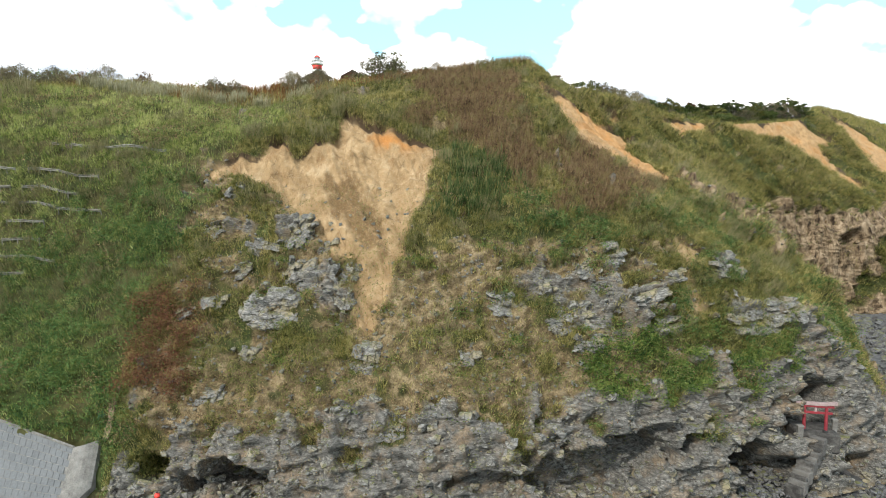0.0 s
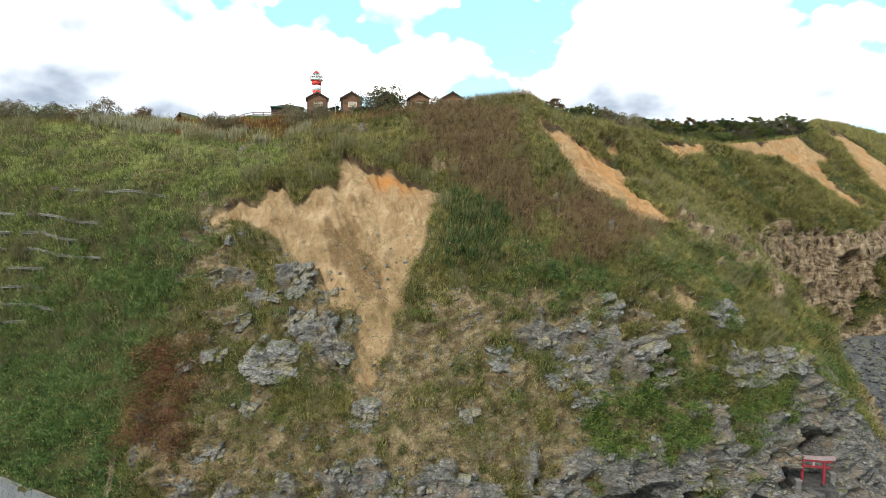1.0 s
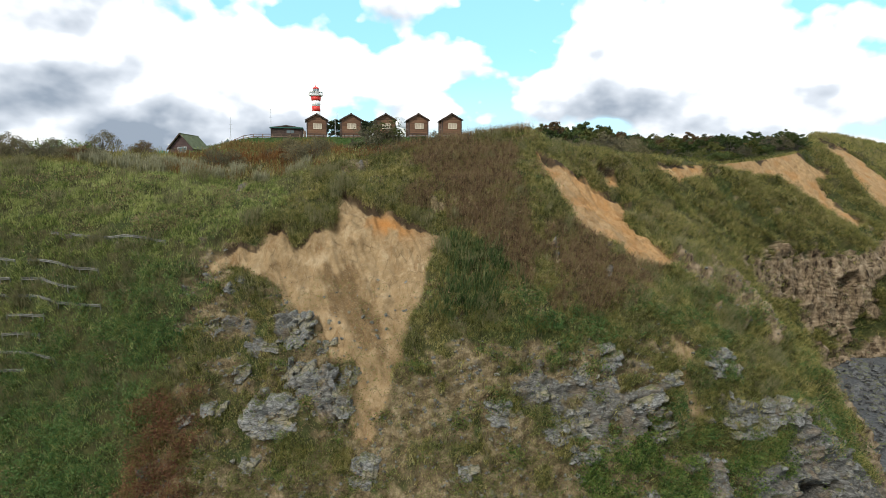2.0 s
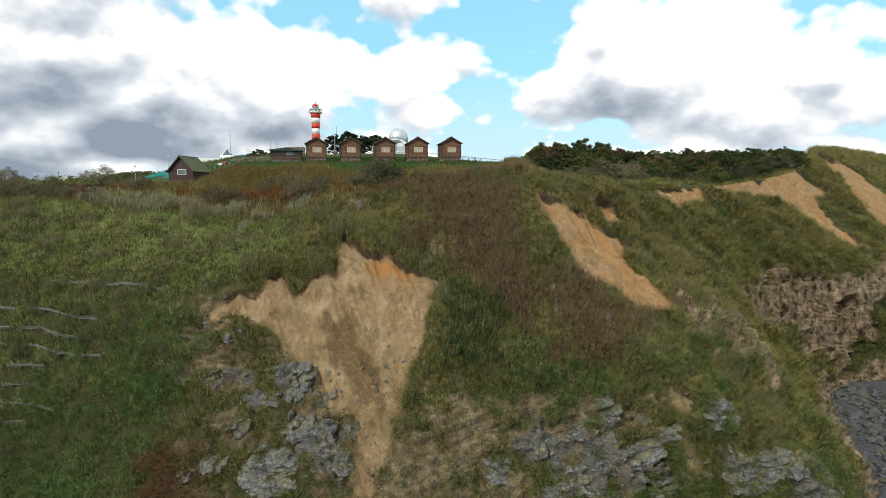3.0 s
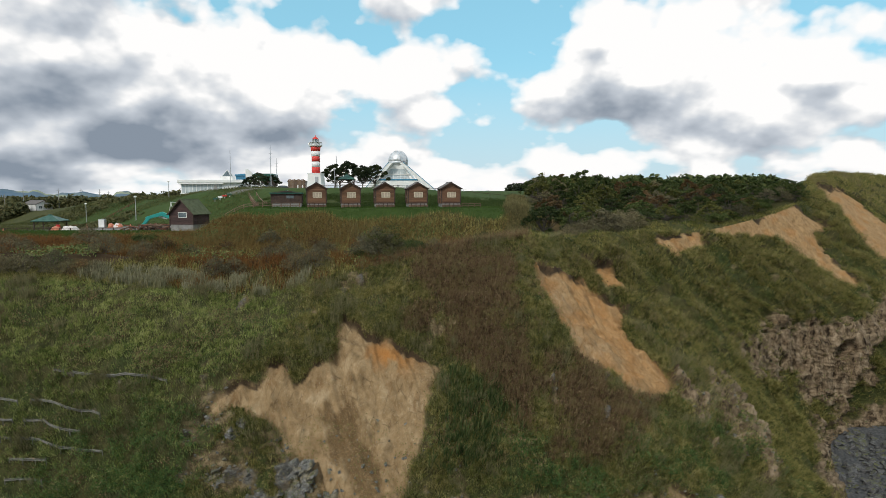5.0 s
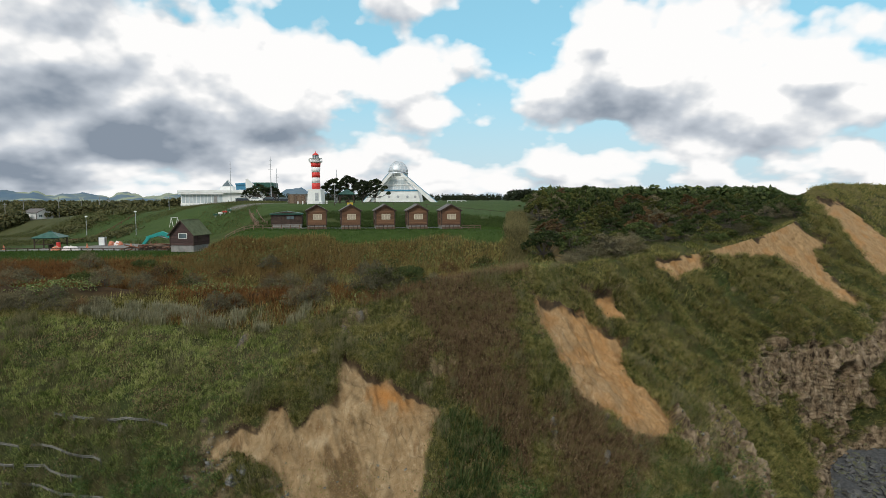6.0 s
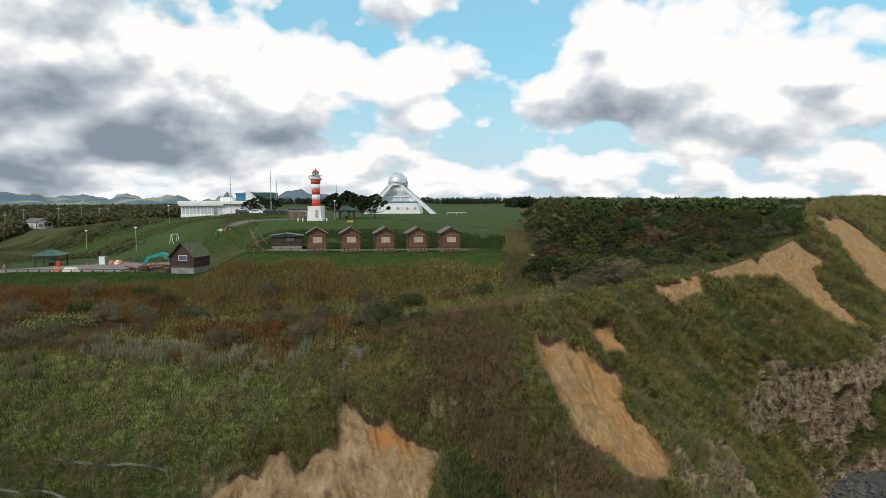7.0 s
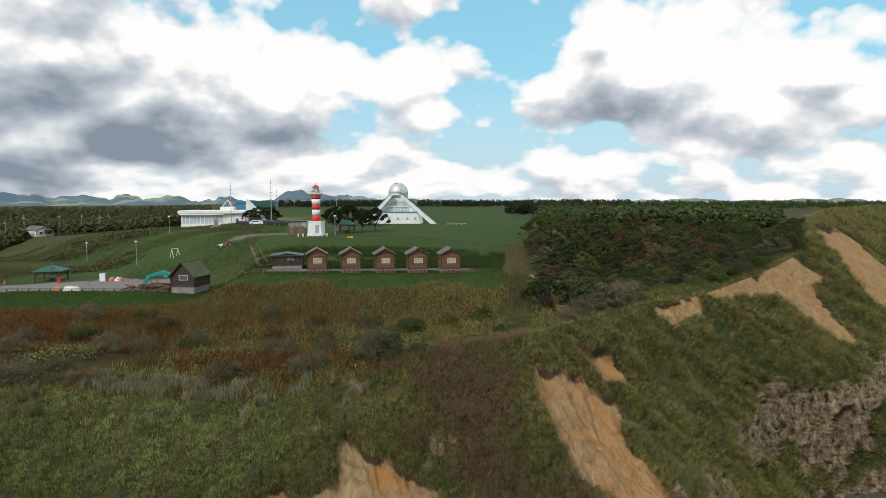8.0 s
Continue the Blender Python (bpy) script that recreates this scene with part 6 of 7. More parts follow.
def cabin():
    ob = gable_hut("cabin", "small brown log cabin with a grey-brown gable roof and shuttered window", 3.05, 3.4, 2.72, 3.58, LOGWOOD, ROOFING, 0.32, "row of holiday cabins")
    clad(ob, 3.05, 3.4, 0.34, 2.68, 0.234, LOGWOOD)
    casement(ob, 0.1, -1.75, 1.32, 1.25, 0.72, 3, FRAMEW, CURTAIN)
    door = part("door", box(-1.56, -1.51, -0.2, 0.65, 0.4, 2.3, 0.01), DARKWOOD, ob)
    part("handle", box(-1.62, -1.56, -0.12, -0.08, 1.25, 1.4, 0.01), STEEL, door)
    for x in (-1.1, -0.4, 0.3, 1.0):
        part("rail_post", box(x - 0.05, x + 0.05, -2.5, -2.4, -0.3, 0.45), DARKWOOD, ob)
    part("rail", box(-1.5, 1.5, -2.48, -2.42, 0.36, 0.46, 0.01), DARKWOOD, ob)
    part("deck", box(-1.5, 1.5, -2.4, -1.72, -0.3, 0.1, 0.01), PLANK, ob)
    return ob


first_cabin = cabin()
CABIN_Y = 100.9
for k, x in enumerate((-20.3, -14.8, -9.25, -4.0, 1.35)):
    m = pose(x, CABIN_Y, 37.6, 0, 0, 12 - k * 0.5)
    if k == 0:
        first_cabin.matrix_basis = m
    else:
        copy_thing(first_cabin, m)

store = gable_hut("store_shed", "long dark timber shed with a green sheet roof", 5.0, 3.0, 2.0, 2.35, DARKWOOD, GREENROOF, 0.25, "", "shed")
store.matrix_basis = pose(-26.4, 106.0, 37.6, 0, 0, 10)
part("fascia", box(-2.75, 2.75, -1.85, -1.75, 1.92, 2.12, 0.02), GREENROOF, store)
casement(store, 0.6, -1.53, 1.15, 1.2, 0.5, 2, DARKWOOD, GLASS)
for x in (-1.8, -0.9, 1.8):
    part("batten", box(x - 0.06, x + 0.06, -1.56, -1.5, 0.3, 2.0), DARKWOOD, store)

barn = gable_hut("gable_barn", "red-brown plank barn with a mossy green gable roof", 4.3, 4.8, 2.2, 4.5, BARNWOOD, MOSSROOF, 0.4, "", "barn")
barn.matrix_basis = pose(-43.4, 106.4, 34.05, 0, 0, -10)
clad(barn, 4.3, 4.8, 0.34, 2.15, 0.3, BARNWOOD)
casement(barn, 0.25, -2.46, 1.55, 1.45, 0.75, 1, WHITE, GLASS)
part("side_door", box(2.15, 2.22, -1.2, 0.2, 0.3, 2.0, 0.01), DARKWOOD, barn)


def hip_shelter(w, post_h, roof_h, label, group):
    """An open picnic shelter: posts, braces, beams, hipped roof, bench table."""
    ob = thing("picnic_shelter", Matrix(), label, "shelter", group)
    bm = bmesh.new()
    a, top = w / 2 + 0.45, post_h + roof_h
    lo = [bm.verts.new((sx * a, sy * a, post_h)) for sx, sy in ((-1, -1), (1, -1), (1, 1), (-1, 1))]
    rim = [bm.verts.new((v.co.x, v.co.y, post_h - 0.14)) for v in lo]
    hi = [bm.verts.new((sx * 0.25, sy * 0.25, top)) for sx, sy in ((-1, -1), (1, -1), (1, 1), (-1, 1))]
    for i in range(4):
        j = (i + 1) % 4
        bm.faces.new((lo[i], lo[j], hi[j], hi[i]))
        bm.faces.new((rim[i], rim[j], lo[j], lo[i]))
    bm.faces.new(hi)
    bm.faces.new(rim[::-1])
    part("roof", bm, GREENROOF, ob, "green sheet-metal hipped roof")
    part("finial", box(-0.32, 0.32, -0.32, 0.32, top - 0.02, top + 0.16, 0.04), GREENROOF, ob)
    for sx in (-1, 1):
        for sy in (-1, 1):
            part("post", box(sx * w / 2 - 0.11, sx * w / 2 + 0.11, sy * w / 2 - 0.11, sy * w / 2 + 0.11, -0.5, post_h, 0.02), DARKWOOD, ob)
            bm = bmesh.new()
            add_rod(bm, (sx * w / 2, sy * w / 2, post_h * 0.5), (sx * w / 4, sy * w / 2, post_h - 0.08), 0.07, sides=6)
            part("brace", bm, DARKWOOD, ob)
        part("beam", box(-w / 2, w / 2, sx * w / 2 - 0.08, sx * w / 2 + 0.08, post_h - 0.3, post_h - 0.12), DARKWOOD, ob)
    part("rail", box(-w / 2, w / 2, -w / 2 - 0.05, -w / 2 + 0.05, 0.75, 0.9), DARKWOOD, ob)
    part("table", box(-0.9, 0.9, -0.5, 0.5, 0.66, 0.75, 0.02), PLANK, ob)
    part("table_leg", box(-0.5, 0.5, -0.15, 0.15, -0.3, 0.66), DARKWOOD, ob)
    return ob


shelter = hip_shelter(4.6, 2.3, 1.15, "open timber picnic shelter with a green hipped roof", "picnic shelters")
shelter.matrix_basis = pose(-83.5, 131.5, gz(-83.5, 131.5) + 0.05, 0, 0, 12)
copy_thing(shelter, pose(-22.4, 147.0, gz(-22.4, 147.0), 0, 0, 5) @ Matrix.Diagonal((0.72, 0.72, 0.95, 1)))


def lighthouse(m):
    ob = thing("lighthouse", m, "small lighthouse painted in red and white bands", "lighthouse")
    base = part("base", prism([(-1.75, -1.2), (1.75, -1.2), (1.5, 2.55), (-1.5, 2.55)], -1.5, 1.5, 0.05), WHITE, ob, "square white base block")
    part("cap_slab", box(-1.62, 1.62, -1.62, 1.62, 2.55, 2.72, 0.03), WHITE, base)
    part("door", box(0.2, 1.0, -1.56, -1.49, 0.0, 1.9, 0.02), STEEL, base)
    z = 2.72
    for k, (h, r0, r1) in enumerate(((1.42, 0.98, 0.95), (1.25, 0.95, 0.94), (1.18, 0.94, 0.95), (1.22, 0.95, 1.02), (1.0, 1.02, 1.16))):
        part("tower_band", lathe([(r0, z), (r1, z + h)]), REDPAINT if k % 2 == 0 else WHITE, ob, "red painted band" if k % 2 == 0 else "white painted band", True)
        z += h
    part("gallery", lathe([(1.18, z), (1.52, z + 0.18), (1.55, z + 0.30), (1.55, z + 0.36), (1.2, z + 0.36)]), WHITE, ob, "white gallery deck")
    rail = part("railing", lathe([(1.46, z + 0.98), (1.50, z + 0.98), (1.50, z + 1.03), (1.46, z + 1.03)]), WHITE, ob)
    for k in range(14):
        a = 2 * math.pi * k / 14
        part("baluster", rod((1.48 * math.cos(a), 1.48 * math.sin(a), z + 0.34), (1.48 * math.cos(a), 1.48 * math.sin(a), z + 1.0), 0.03, sides=6), WHITE, rail)
    part("watch_room", lathe([(1.0, z + 0.36), (1.0, z + 0.95), (0.85, z + 1.0)]), WHITE, ob, "", True)
    lamp = part("lantern", lathe([(0.72, z + 1.0), (0.72, z + 1.75)], 12), GLASS, ob, "glazed lantern")
    for k in range(12):
        a = 2 * math.pi * k / 12
        part("glazing_bar", rod((0.74 * math.cos(a), 0.74 * math.sin(a), z + 1.0), (0.74 * math.cos(a), 0.74 * math.sin(a), z + 1.75), 0.03, sides=5), WHITE, lamp)
    part("dome", lathe([(0.78, z + 1.72), (0.76, z + 1.80), (0.52, z + 2.08), (0.22, z + 2.26), (0.08, z + 2.34), (0.05, z + 2.75)]), REDPAINT, ob, "red lantern roof", True)
    part("lens_box", box(-1.7, -1.4, -0.25, 0.25, z + 0.4, z + 0.9, 0.03), WHITE, ob)
    return ob


LH = (-27.9, 138.1)
lighthouse(pose(LH[0], LH[1], 41.72, 0, 0, -6) @ Matrix.Diagonal((0.965, 0.965, 0.965, 1)))


def post_fence(points, high, step_m, label, mat, rails=(0.95,), thick=0.06, name="fence"):
    """Posts and rails along a line over the ground."""
    ob = thing(name, pose(points[0][0], points[0][1], gz(*points[0])), label, "fence")
    inv = ob.matrix_basis.inverted()
    spots = []
    for (ax, ay), (bx, by) in zip(points, points[1:]):
        n = max(1, round(math.hypot(bx - ax, by - ay) / step_m))
        spots += [(ax + (bx - ax) * k / n, ay + (by - ay) * k / n) for k in range(n)]
    spots.append(points[-1])
    tops = [inv @ Vector((x, y, gz(x, y))) for x, y in spots]
    for p in tops:
        part("post", box(p.x - thick, p.x + thick, p.y - thick, p.y + thick, p.z - 0.3, p.z + high, 0.01), mat, ob)
    for a, b in zip(tops, tops[1:]):
        for r in rails:
            part("rail", rod(a + Vector((0, 0, high * r)), b + Vector((0, 0, high * r)), thick * 0.8, sides=6), mat, ob)
    return ob


post_fence([(-34.5, 98.6), (-27, 98.8), (-22.6, 98.6)], 0.8, 1.6, "low brown timber rail fence by the cabins", PLANK, (0.95, 0.5))
post_fence([(3.4, 98.6), (6.4, 98.7)], 0.7, 1.0, "low brown timber rail beside the end cabin", PLANK, (0.95, 0.5))
post_fence([(-95, 107.2), (-70, 107.0), (-47.4, 106.6)], 0.55, 1.9, "low dark timber fence along the gravel yard", DARKWOOD, (0.9,), 0.07)
post_fence([(-25.8, 131.4), (-10, 130.6), (4, 130.2), (20, 130.6)], 0.8, 3.2, "dark wire and post fence across the lawn", DARKWOOD, (0.95,), 0.045)
post_fence([(2, 197), (8, 196.5)], 0.6, 1.5, "pale rail fence below the observatory", WHITE, (0.95,), 0.05)
yard = thing("board_fence", pose(-32.6, 140.2, gz(-32.6, 140.2)), "grey weathered board fence beside the lighthouse", "fence")
for k in range(12):
    part("board", box(-2.1 + k * 0.33, -1.8 + k * 0.33, -0.04, 0.04, -0.4, 1.9 + 0.1 * math.sin(k * 2.1), 0.01), PLANK, yard)
part("rail", box(-2.1, 1.9, 0.04, 0.1, 0.5, 0.62), PLANK, yard)
part("rail", box(-2.1, 1.9, 0.04, 0.1, 1.4, 1.52), PLANK, yard)
bollard = thing("bollard", pose(-31.4, 135.4, gz(-31.4, 135.4)), "short pale concrete bollard before the lighthouse", "bollard", "bollards round the lighthouse")
part("shaft", lathe([(0.13, -0.2), (0.13, 0.55), (0.10, 0.66), (0.04, 0.7)], 10), WHITE, bollard)
for k in range(1, 7):
    x, y = -31.4 + k * 1.05, 135.4 + 0.05 * k
    copy_thing(bollard, pose(x, y, gz(x, y)))


def street_lamp(high, label):
    ob = thing("lamp_post", Matrix(), label, "lamp", "park lamps")
    part("pole", lathe([(0.11, -0.4), (0.10, 0.0), (0.06, high)], 10), STEEL, ob)
    head = part("lamp_head", lathe([(0.08, high - 0.05), (0.34, high + 0.10), (0.36, high + 0.22), (0.18, high + 0.36), (0.05, high + 0.4)], 14), WHITE, ob, "white globe-shaped lamp head", True)
    part("collar", lathe([(0.12, high - 0.12), (0.12, high - 0.02)], 10), STEEL, head)
    part("base_plate", box(-0.2, 0.2, -0.2, 0.2, -0.3, 0.06, 0.01), CONCRETE, ob)
    return ob


lp = street_lamp(5.4, "slim grey park lamp on the grass bank")
lp.matrix_basis = pose(-73.2, 147.5, gz(-73.2, 147.5))
for x, y, s in ((-84, 190, 0.95), (-24.0, 139.6, 0.78), (-97, 168, 0.9)):
    copy_thing(lp, pose(x, y, gz(x, y)) @ Matrix.Diagonal((1, 1, s, 1)))


def mast(x, y, high, label, arms=3):
    ob = thing("radio_mast", pose(x, y, gz(x, y)), label, "mast", "masts on the hill")
    part("pole", lathe([(0.16, -0.5), (0.10, high * 0.6), (0.05, high)], 8), STEEL, ob)
    for k in range(arms):
        z = high * (0.72 + 0.1 * k)
        part("arm", rod((-0.7 + 0.15 * k, 0, z), (0.7 - 0.15 * k, 0, z), 0.035, sides=6), STEEL, ob)
    return ob


mast(-72.0, 211, 14.5, "tall grey antenna mast behind the hall")
mast(-53.5, 194, 14.0, "tall grey antenna mast beside the hall")
mast(-56.5, 212, 11.0, "grey antenna mast behind the pines", 2)
mast(-26.5, 157, 8.4, "dark slender pole by the lighthouse pines", 1)


def utility_pole(x, y, high):
    ob = thing("utility_pole", pose(x, y, gz(x, y)), "grey concrete utility pole in the valley", "pole", "utility poles in the valley")
    part("pole", lathe([(0.17, -0.5), (0.10, high)], 8), CONCRETE, ob)
    part("crossarm", box(-0.9, 0.9, -0.05, 0.05, high - 0.9, high - 0.78), STEEL, ob)
    part("crossarm", box(-0.7, 0.7, -0.05, 0.05, high - 1.5, high - 1.38), STEEL, ob)


for x, y, h in ((-186, 262, 9), (-178, 262, 9.5), (-163, 262, 9), (-161, 275, 9), (-157, 290, 8), (-150, 270, 8)):
    utility_pole(x, y, h)


def hall():
    """The long white bath-house with its window band, skylight and sail."""
    ob = thing("bath_house", pose(-81.0, 217, 40.0, 0, 0, 4), "long low white hall with window band and white sail", "building")
    part("wall", box(-10.6, 11.5, 0.4, 14, -1.5, 4.4, 0.05), WHITE, ob)
    part("porch_wall", box(-10.6, 4.0, -0.2, 0.4, -1.5, 0.75, 0.03), WHITE, ob)
    bm = box(-11.4, 11.8, -0.9, 14.5, 4.4, 5.5, 0.12)
    part("roof", bm, WHITE, ob, "thick white flat roof")
    part("eave", box(-11.0, 4.4, -0.8, 0.4, 3.9, 4.4, 0.03), WHITE, ob)
    for k in range(11):
        x = -10.2 + k * 1.28
        win = part("window", box(x, x + 1.1, 0.30, 0.395, 0.85, 3.85), PALEGLASS, ob)
        part("mullion", box(x + 1.1, x + 1.27, 0.22, 0.398, 0.75, 3.9), WHITE, win)
    part("sill", box(-10.4, 4.0, 0.1, 0.4, 0.75, 0.85), WHITE, ob)
    door = part("door", box(8.2, 9.2, 0.30, 0.395, -0.6, 2.6), GLASS, ob)
    part("frame", box(8.1, 8.2, 0.25, 0.398, -0.6, 2.7), WHITE, door)
    sky_l = part("skylight", box(2.2, 6.6, 3.0, 7.0, 5.5, 6.8, 0.05), WHITE, ob, "white skylight box with a glass pyramid")
    bm = bmesh.new()
    r = bmesh.ops.create_cone(bm, cap_ends=True, segments=4, radius1=2.3, radius2=0.05, depth=2.4)
    bmesh.ops.transform(bm, matrix=Matrix.Translation((4.4, 5.0, 8.0)) @ Matrix.Rotation(radians(45), 4, "Z"), verts=bm.verts)
    part("pyramid", bm, GLASS, sky_l)
    for sx in (-1, 1):
        for sy in (-1, 1):
            part("bar", rod((4.4 + sx * 1.62, 5.0 + sy * 1.62, 6.8), (4.4, 5.0, 9.22), 0.12, sides=6), WHITE, sky_l)
    part("sail", prism([(11.8, 0.0), (12.7, 0.0), (12.7, 4.6), (17.0, 4.2), (17.0, 5.0), (12.4, 9.4), (11.8, 9.4)], 0.6, 1.6, 0.05), WHITE, ob, "white triangular sail wall")
    part("annex", box(11.8, 17.0, 1.6, 9, -1.5, 4.2), WHITE, ob)
    part("annex_glass", box(12.8, 16.9, 1.50, 1.59, 0.0, 3.4), GLASS, ob)
    part("terrace", box(11.0, 20.0, -3.2, 0.3, -1.5, 0.3, 0.04), RUSTSTEEL, ob, "dark red timber terrace")
    for k in range(8):
        part("terrace_post", box(11.1 + k * 1.25, 11.22 + k * 1.25, -3.2, -3.08, 0.3, 1.35), RUSTSTEEL, ob)
    part("terrace_rail", box(11.1, 20.0, -3.2, -3.08, 1.3, 1.42), RUSTSTEEL, ob)


hall()
inn = thing("inn", pose(-71.5, 248, 38.5, 0, 0, 4), "dark inn with a green roof behind the pines", "building")
part("wall", box(-3.6, 3.6, 0, 9, -1, 7.4), DARKWOOD, inn)
part("roof", box(-3.9, 4.0, -0.6, 9.6, 7.4, 10.4, 0.3), GREENROOF, inn, "dull green roof storey")
for k in range(4):
    part("window", box(-3.3 + k * 1.75, -2.2 + k * 1.75, -0.06, 0.0, 5.4, 6.8), GLASS, inn)
annex = thing("annex", pose(-80.6, 250, 38.5, 0, 0, 4), "blue-walled annex behind the white sail", "building")
part("wall", box(-2.6, 3.0, 0, 8, -1, 9.6), BLUEP, annex)
part("roof", prism([(-2.9, 9.6), (3.2, 9.6), (3.2, 10.6), (-2.9, 10.1)], -0.4, 8.4), BLUEP, annex)


def observatory():
    """The white triangular observatory with its silver drum dome."""
    ob = thing("observatory", pose(-14.8, 204.5, 41.0, 0, 0, -3), "white triangular observatory with a silver dome and blue trim", "building")
    body = part("wall", prism([(-9.2, -0.8), (8.2, -0.8), (7.0, 4.1), (-7.2, 4.1)], 0, 12), WHITE, ob, "white lower wall")
    part("blue_band", box(-7.6, 7.2, -0.12, -0.002, 3.75, 4.25), BLUEP, ob, "blue painted band")
    for x in (-5.6, -2.5, 0.5, 3.6, 6.2):
        bm = bmesh.new()
        add_rod(bm, (x, -0.10, 1.9), (x, -0.004, 1.9), 0.34, sides=16)
        hole = part("porthole", bm, GLASS, ob)
        bm = lathe([(0.33, 0), (0.43, 0), (0.43, 0.14), (0.33, 0.14)], 18)
        bmesh.ops.transform(bm, matrix=Matrix.Translation((x, -0.004, 1.9)) @ Matrix.Rotation(radians(90), 4, "X"), verts=bm.verts)
        part("rim", bm, STEEL, hole)
    part("upper_wall", prism([(-5.6, 4.1), (5.6, 4.1), (2.2, 8.9), (-2.2, 8.9)], 2.0, 11), WHITE, ob, "white upper storey")
    part("glazing", prism([(-4.4, 4.3), (4.4, 4.3), (2.3, 7.6), (-2.3, 7.6)], 1.9, 1.98), PALEGLASS, ob, "large glazed gallery")
    for k in range(7):
        part("bar", box(-3.6 + k * 1.2 - 0.06, -3.6 + k * 1.2 + 0.06, 1.82, 1.9, 4.3, 5.4 + 2.0 * (1 - abs(k - 3) / 3.6)), WHITE, ob)
    part("cornice", box(-4.2, 4.2, 1.6, 2.0, 5.7, 6.0), WHITE, ob)
    for s, far in ((-1, -12.2), (1, 14.4)):
        top, foot = (s * 2.4, 9.6), (far, -0.6)
        w = 1.25
        part("ramp", prism([(foot[0] - s * 0.2, foot[1]), (foot[0] - s * (w + 1.0), foot[1]), (top[0] - s * w, top[1] - 0.1), (top[0] + s * 0.1, top[1])], -0.9, 0.6 if s > 0 else 10, 0.03), WHITE, ob, "white sloping side ramp")
        part("ramp_trim", prism([(foot[0], foot[1] + 0.1), (foot[0] - s * 0.22, foot[1] + 0.1), (top[0] - s * 0.1, top[1] + 0.05), (top[0] + s * 0.12, top[1] + 0.05)], -1.0, 0.7, 0.01), BLUEP, ob, "pale blue edge trim")
    part("drum", lathe([(3.2, 8.9), (3.2, 9.6), (3.35, 9.7), (3.35, 10.2)], 40), SILVER, ob, "silver drum under the dome", True)
    bm = lathe([(3.3, 10.2), (3.28, 11.0), (3.05, 11.9), (2.6, 12.7), (1.9, 13.3), (1.0, 13.65), (0.1, 13.75)], 40)
    bmesh.ops.transform(bm, matrix=Matrix.Translation((0, 5.0, 0)), verts=bm.verts)
    dome = part("dome", bm, SILVER, ob, "ribbed silver dome", True)
    bm = bmesh.new()
    arc = []
    for k in range(19):
        a = math.pi * 0.98 * k / 18
        c, sn = math.cos(a), math.sin(a)
        arc.append([bm.verts.new((x, 5 - r * c, 10.25 + (r + 0.15) * sn)) for x, r in ((-1.0, 3.32), (-1.0, 3.52), (1.0, 3.52), (1.0, 3.32))])
    for p, q in zip(arc, arc[1:]):
        for i in range(4):
            j = (i + 1) % 4
            bm.faces.new((p[i], p[j], q[j], q[i]))
    bmesh.ops.transform(bm, matrix=Matrix.Translation((0, 5, 0)) @ Matrix.Rotation(radians(38), 4, "Z") @ Matrix.Translation((0, -5, 0)), verts=bm.verts)
    part("shutter", bm, SILVER, dome, "curved dome shutter")
    for ob_part in ob.children:
        if ob_part.name.startswith("drum"):
            ob_part.location = (0, 5.0, 0)


observatory()


def house(m, w, d, h, roof_mat, label):
    ob = gable_hut("house", label, w, d, h, h + 1.6, WHITE, roof_mat, 0.4, "houses in the valley", "house")
    ob.matrix_basis = m
    for x in (-w / 4, w / 4):
        casement(ob, x, -d / 2 - 0.02, 1.2, 1.2, 1.0, 2, WHITE, GLASS)
    return ob


house(pose(-172, 262, gz(-172, 262) - 0.2, 0, 0, 62), 7, 10, 3.0, ROOFING, "white rural house with a grey roof")
house(pose(-195, 264, gz(-195, 264), 0, 0, 30), 8, 8, 3.2, TEAL, "white rural house with a turquoise roof")


def car(x, y, turn, paint, label):
    ob = thing("car", pose(x, y, gz(x, y), 0, 0, turn), label, "car", "parked cars")
    part("body", prism([(-2.1, 0.35), (2.1, 0.35), (2.1, 0.85), (1.3, 1.0), (0.7, 1.5), (-1.3, 1.5), (-1.9, 1.0), (-2.1, 0.9)], -0.85, 0.85, 0.06), paint, ob)
    part("side_glass", prism([(-1.5, 1.02), (1.05, 1.02), (0.62, 1.42), (-1.2, 1.42)], -0.87, 0.87), GLASS, ob)
    for wx in (-1.3, 1.3):
        for wy in (-0.8, 0.8):
            wheel = part("wheel", rod((wx, wy - 0.1, 0.32), (wx, wy + 0.1, 0.32), 0.32, sides=14), BLACK, ob)
            part("rim", rod((wx, wy - 0.115, 0.32), (wx, wy + 0.115, 0.32), 0.18, sides=10), STEEL, wheel)


DARKPAINT = coat("dark_car_paint", (0.02, 0.022, 0.028), (0.05, 0.055, 0.065), 0.3, 2.0)
for x, y, turn, paint, label in ((-53, 191, 5, DARKPAINT, "dark parked car by the pines"), (-57.5, 192, 3, WHITE, "white parked car by the pines"), (-62, 193, 4, DARKPAINT, "dark parked car below the hall"), (-48.5, 190, 8, DARKPAINT, "dark parked car near the lighthouse")):
    car(x, y, turn, paint, label)
shop = thing("low_shed", pose(-37.5, 168, gz(-37.5, 168), 0, 0, 5), "low grey storage shed behind the lighthouse", "shed")
part("wall", box(-4, 3.5, 0, 5, -0.6, 2.1, 0.02), CONCRETE, shop)
part("roof", box(-4.3, 3.8, -0.4, 5.4, 2.1, 2.35, 0.04), ROOFING, shop)
part("door", box(-0.5, 0.6, -0.05, 0.0, -0.3, 1.8), STEEL, shop)

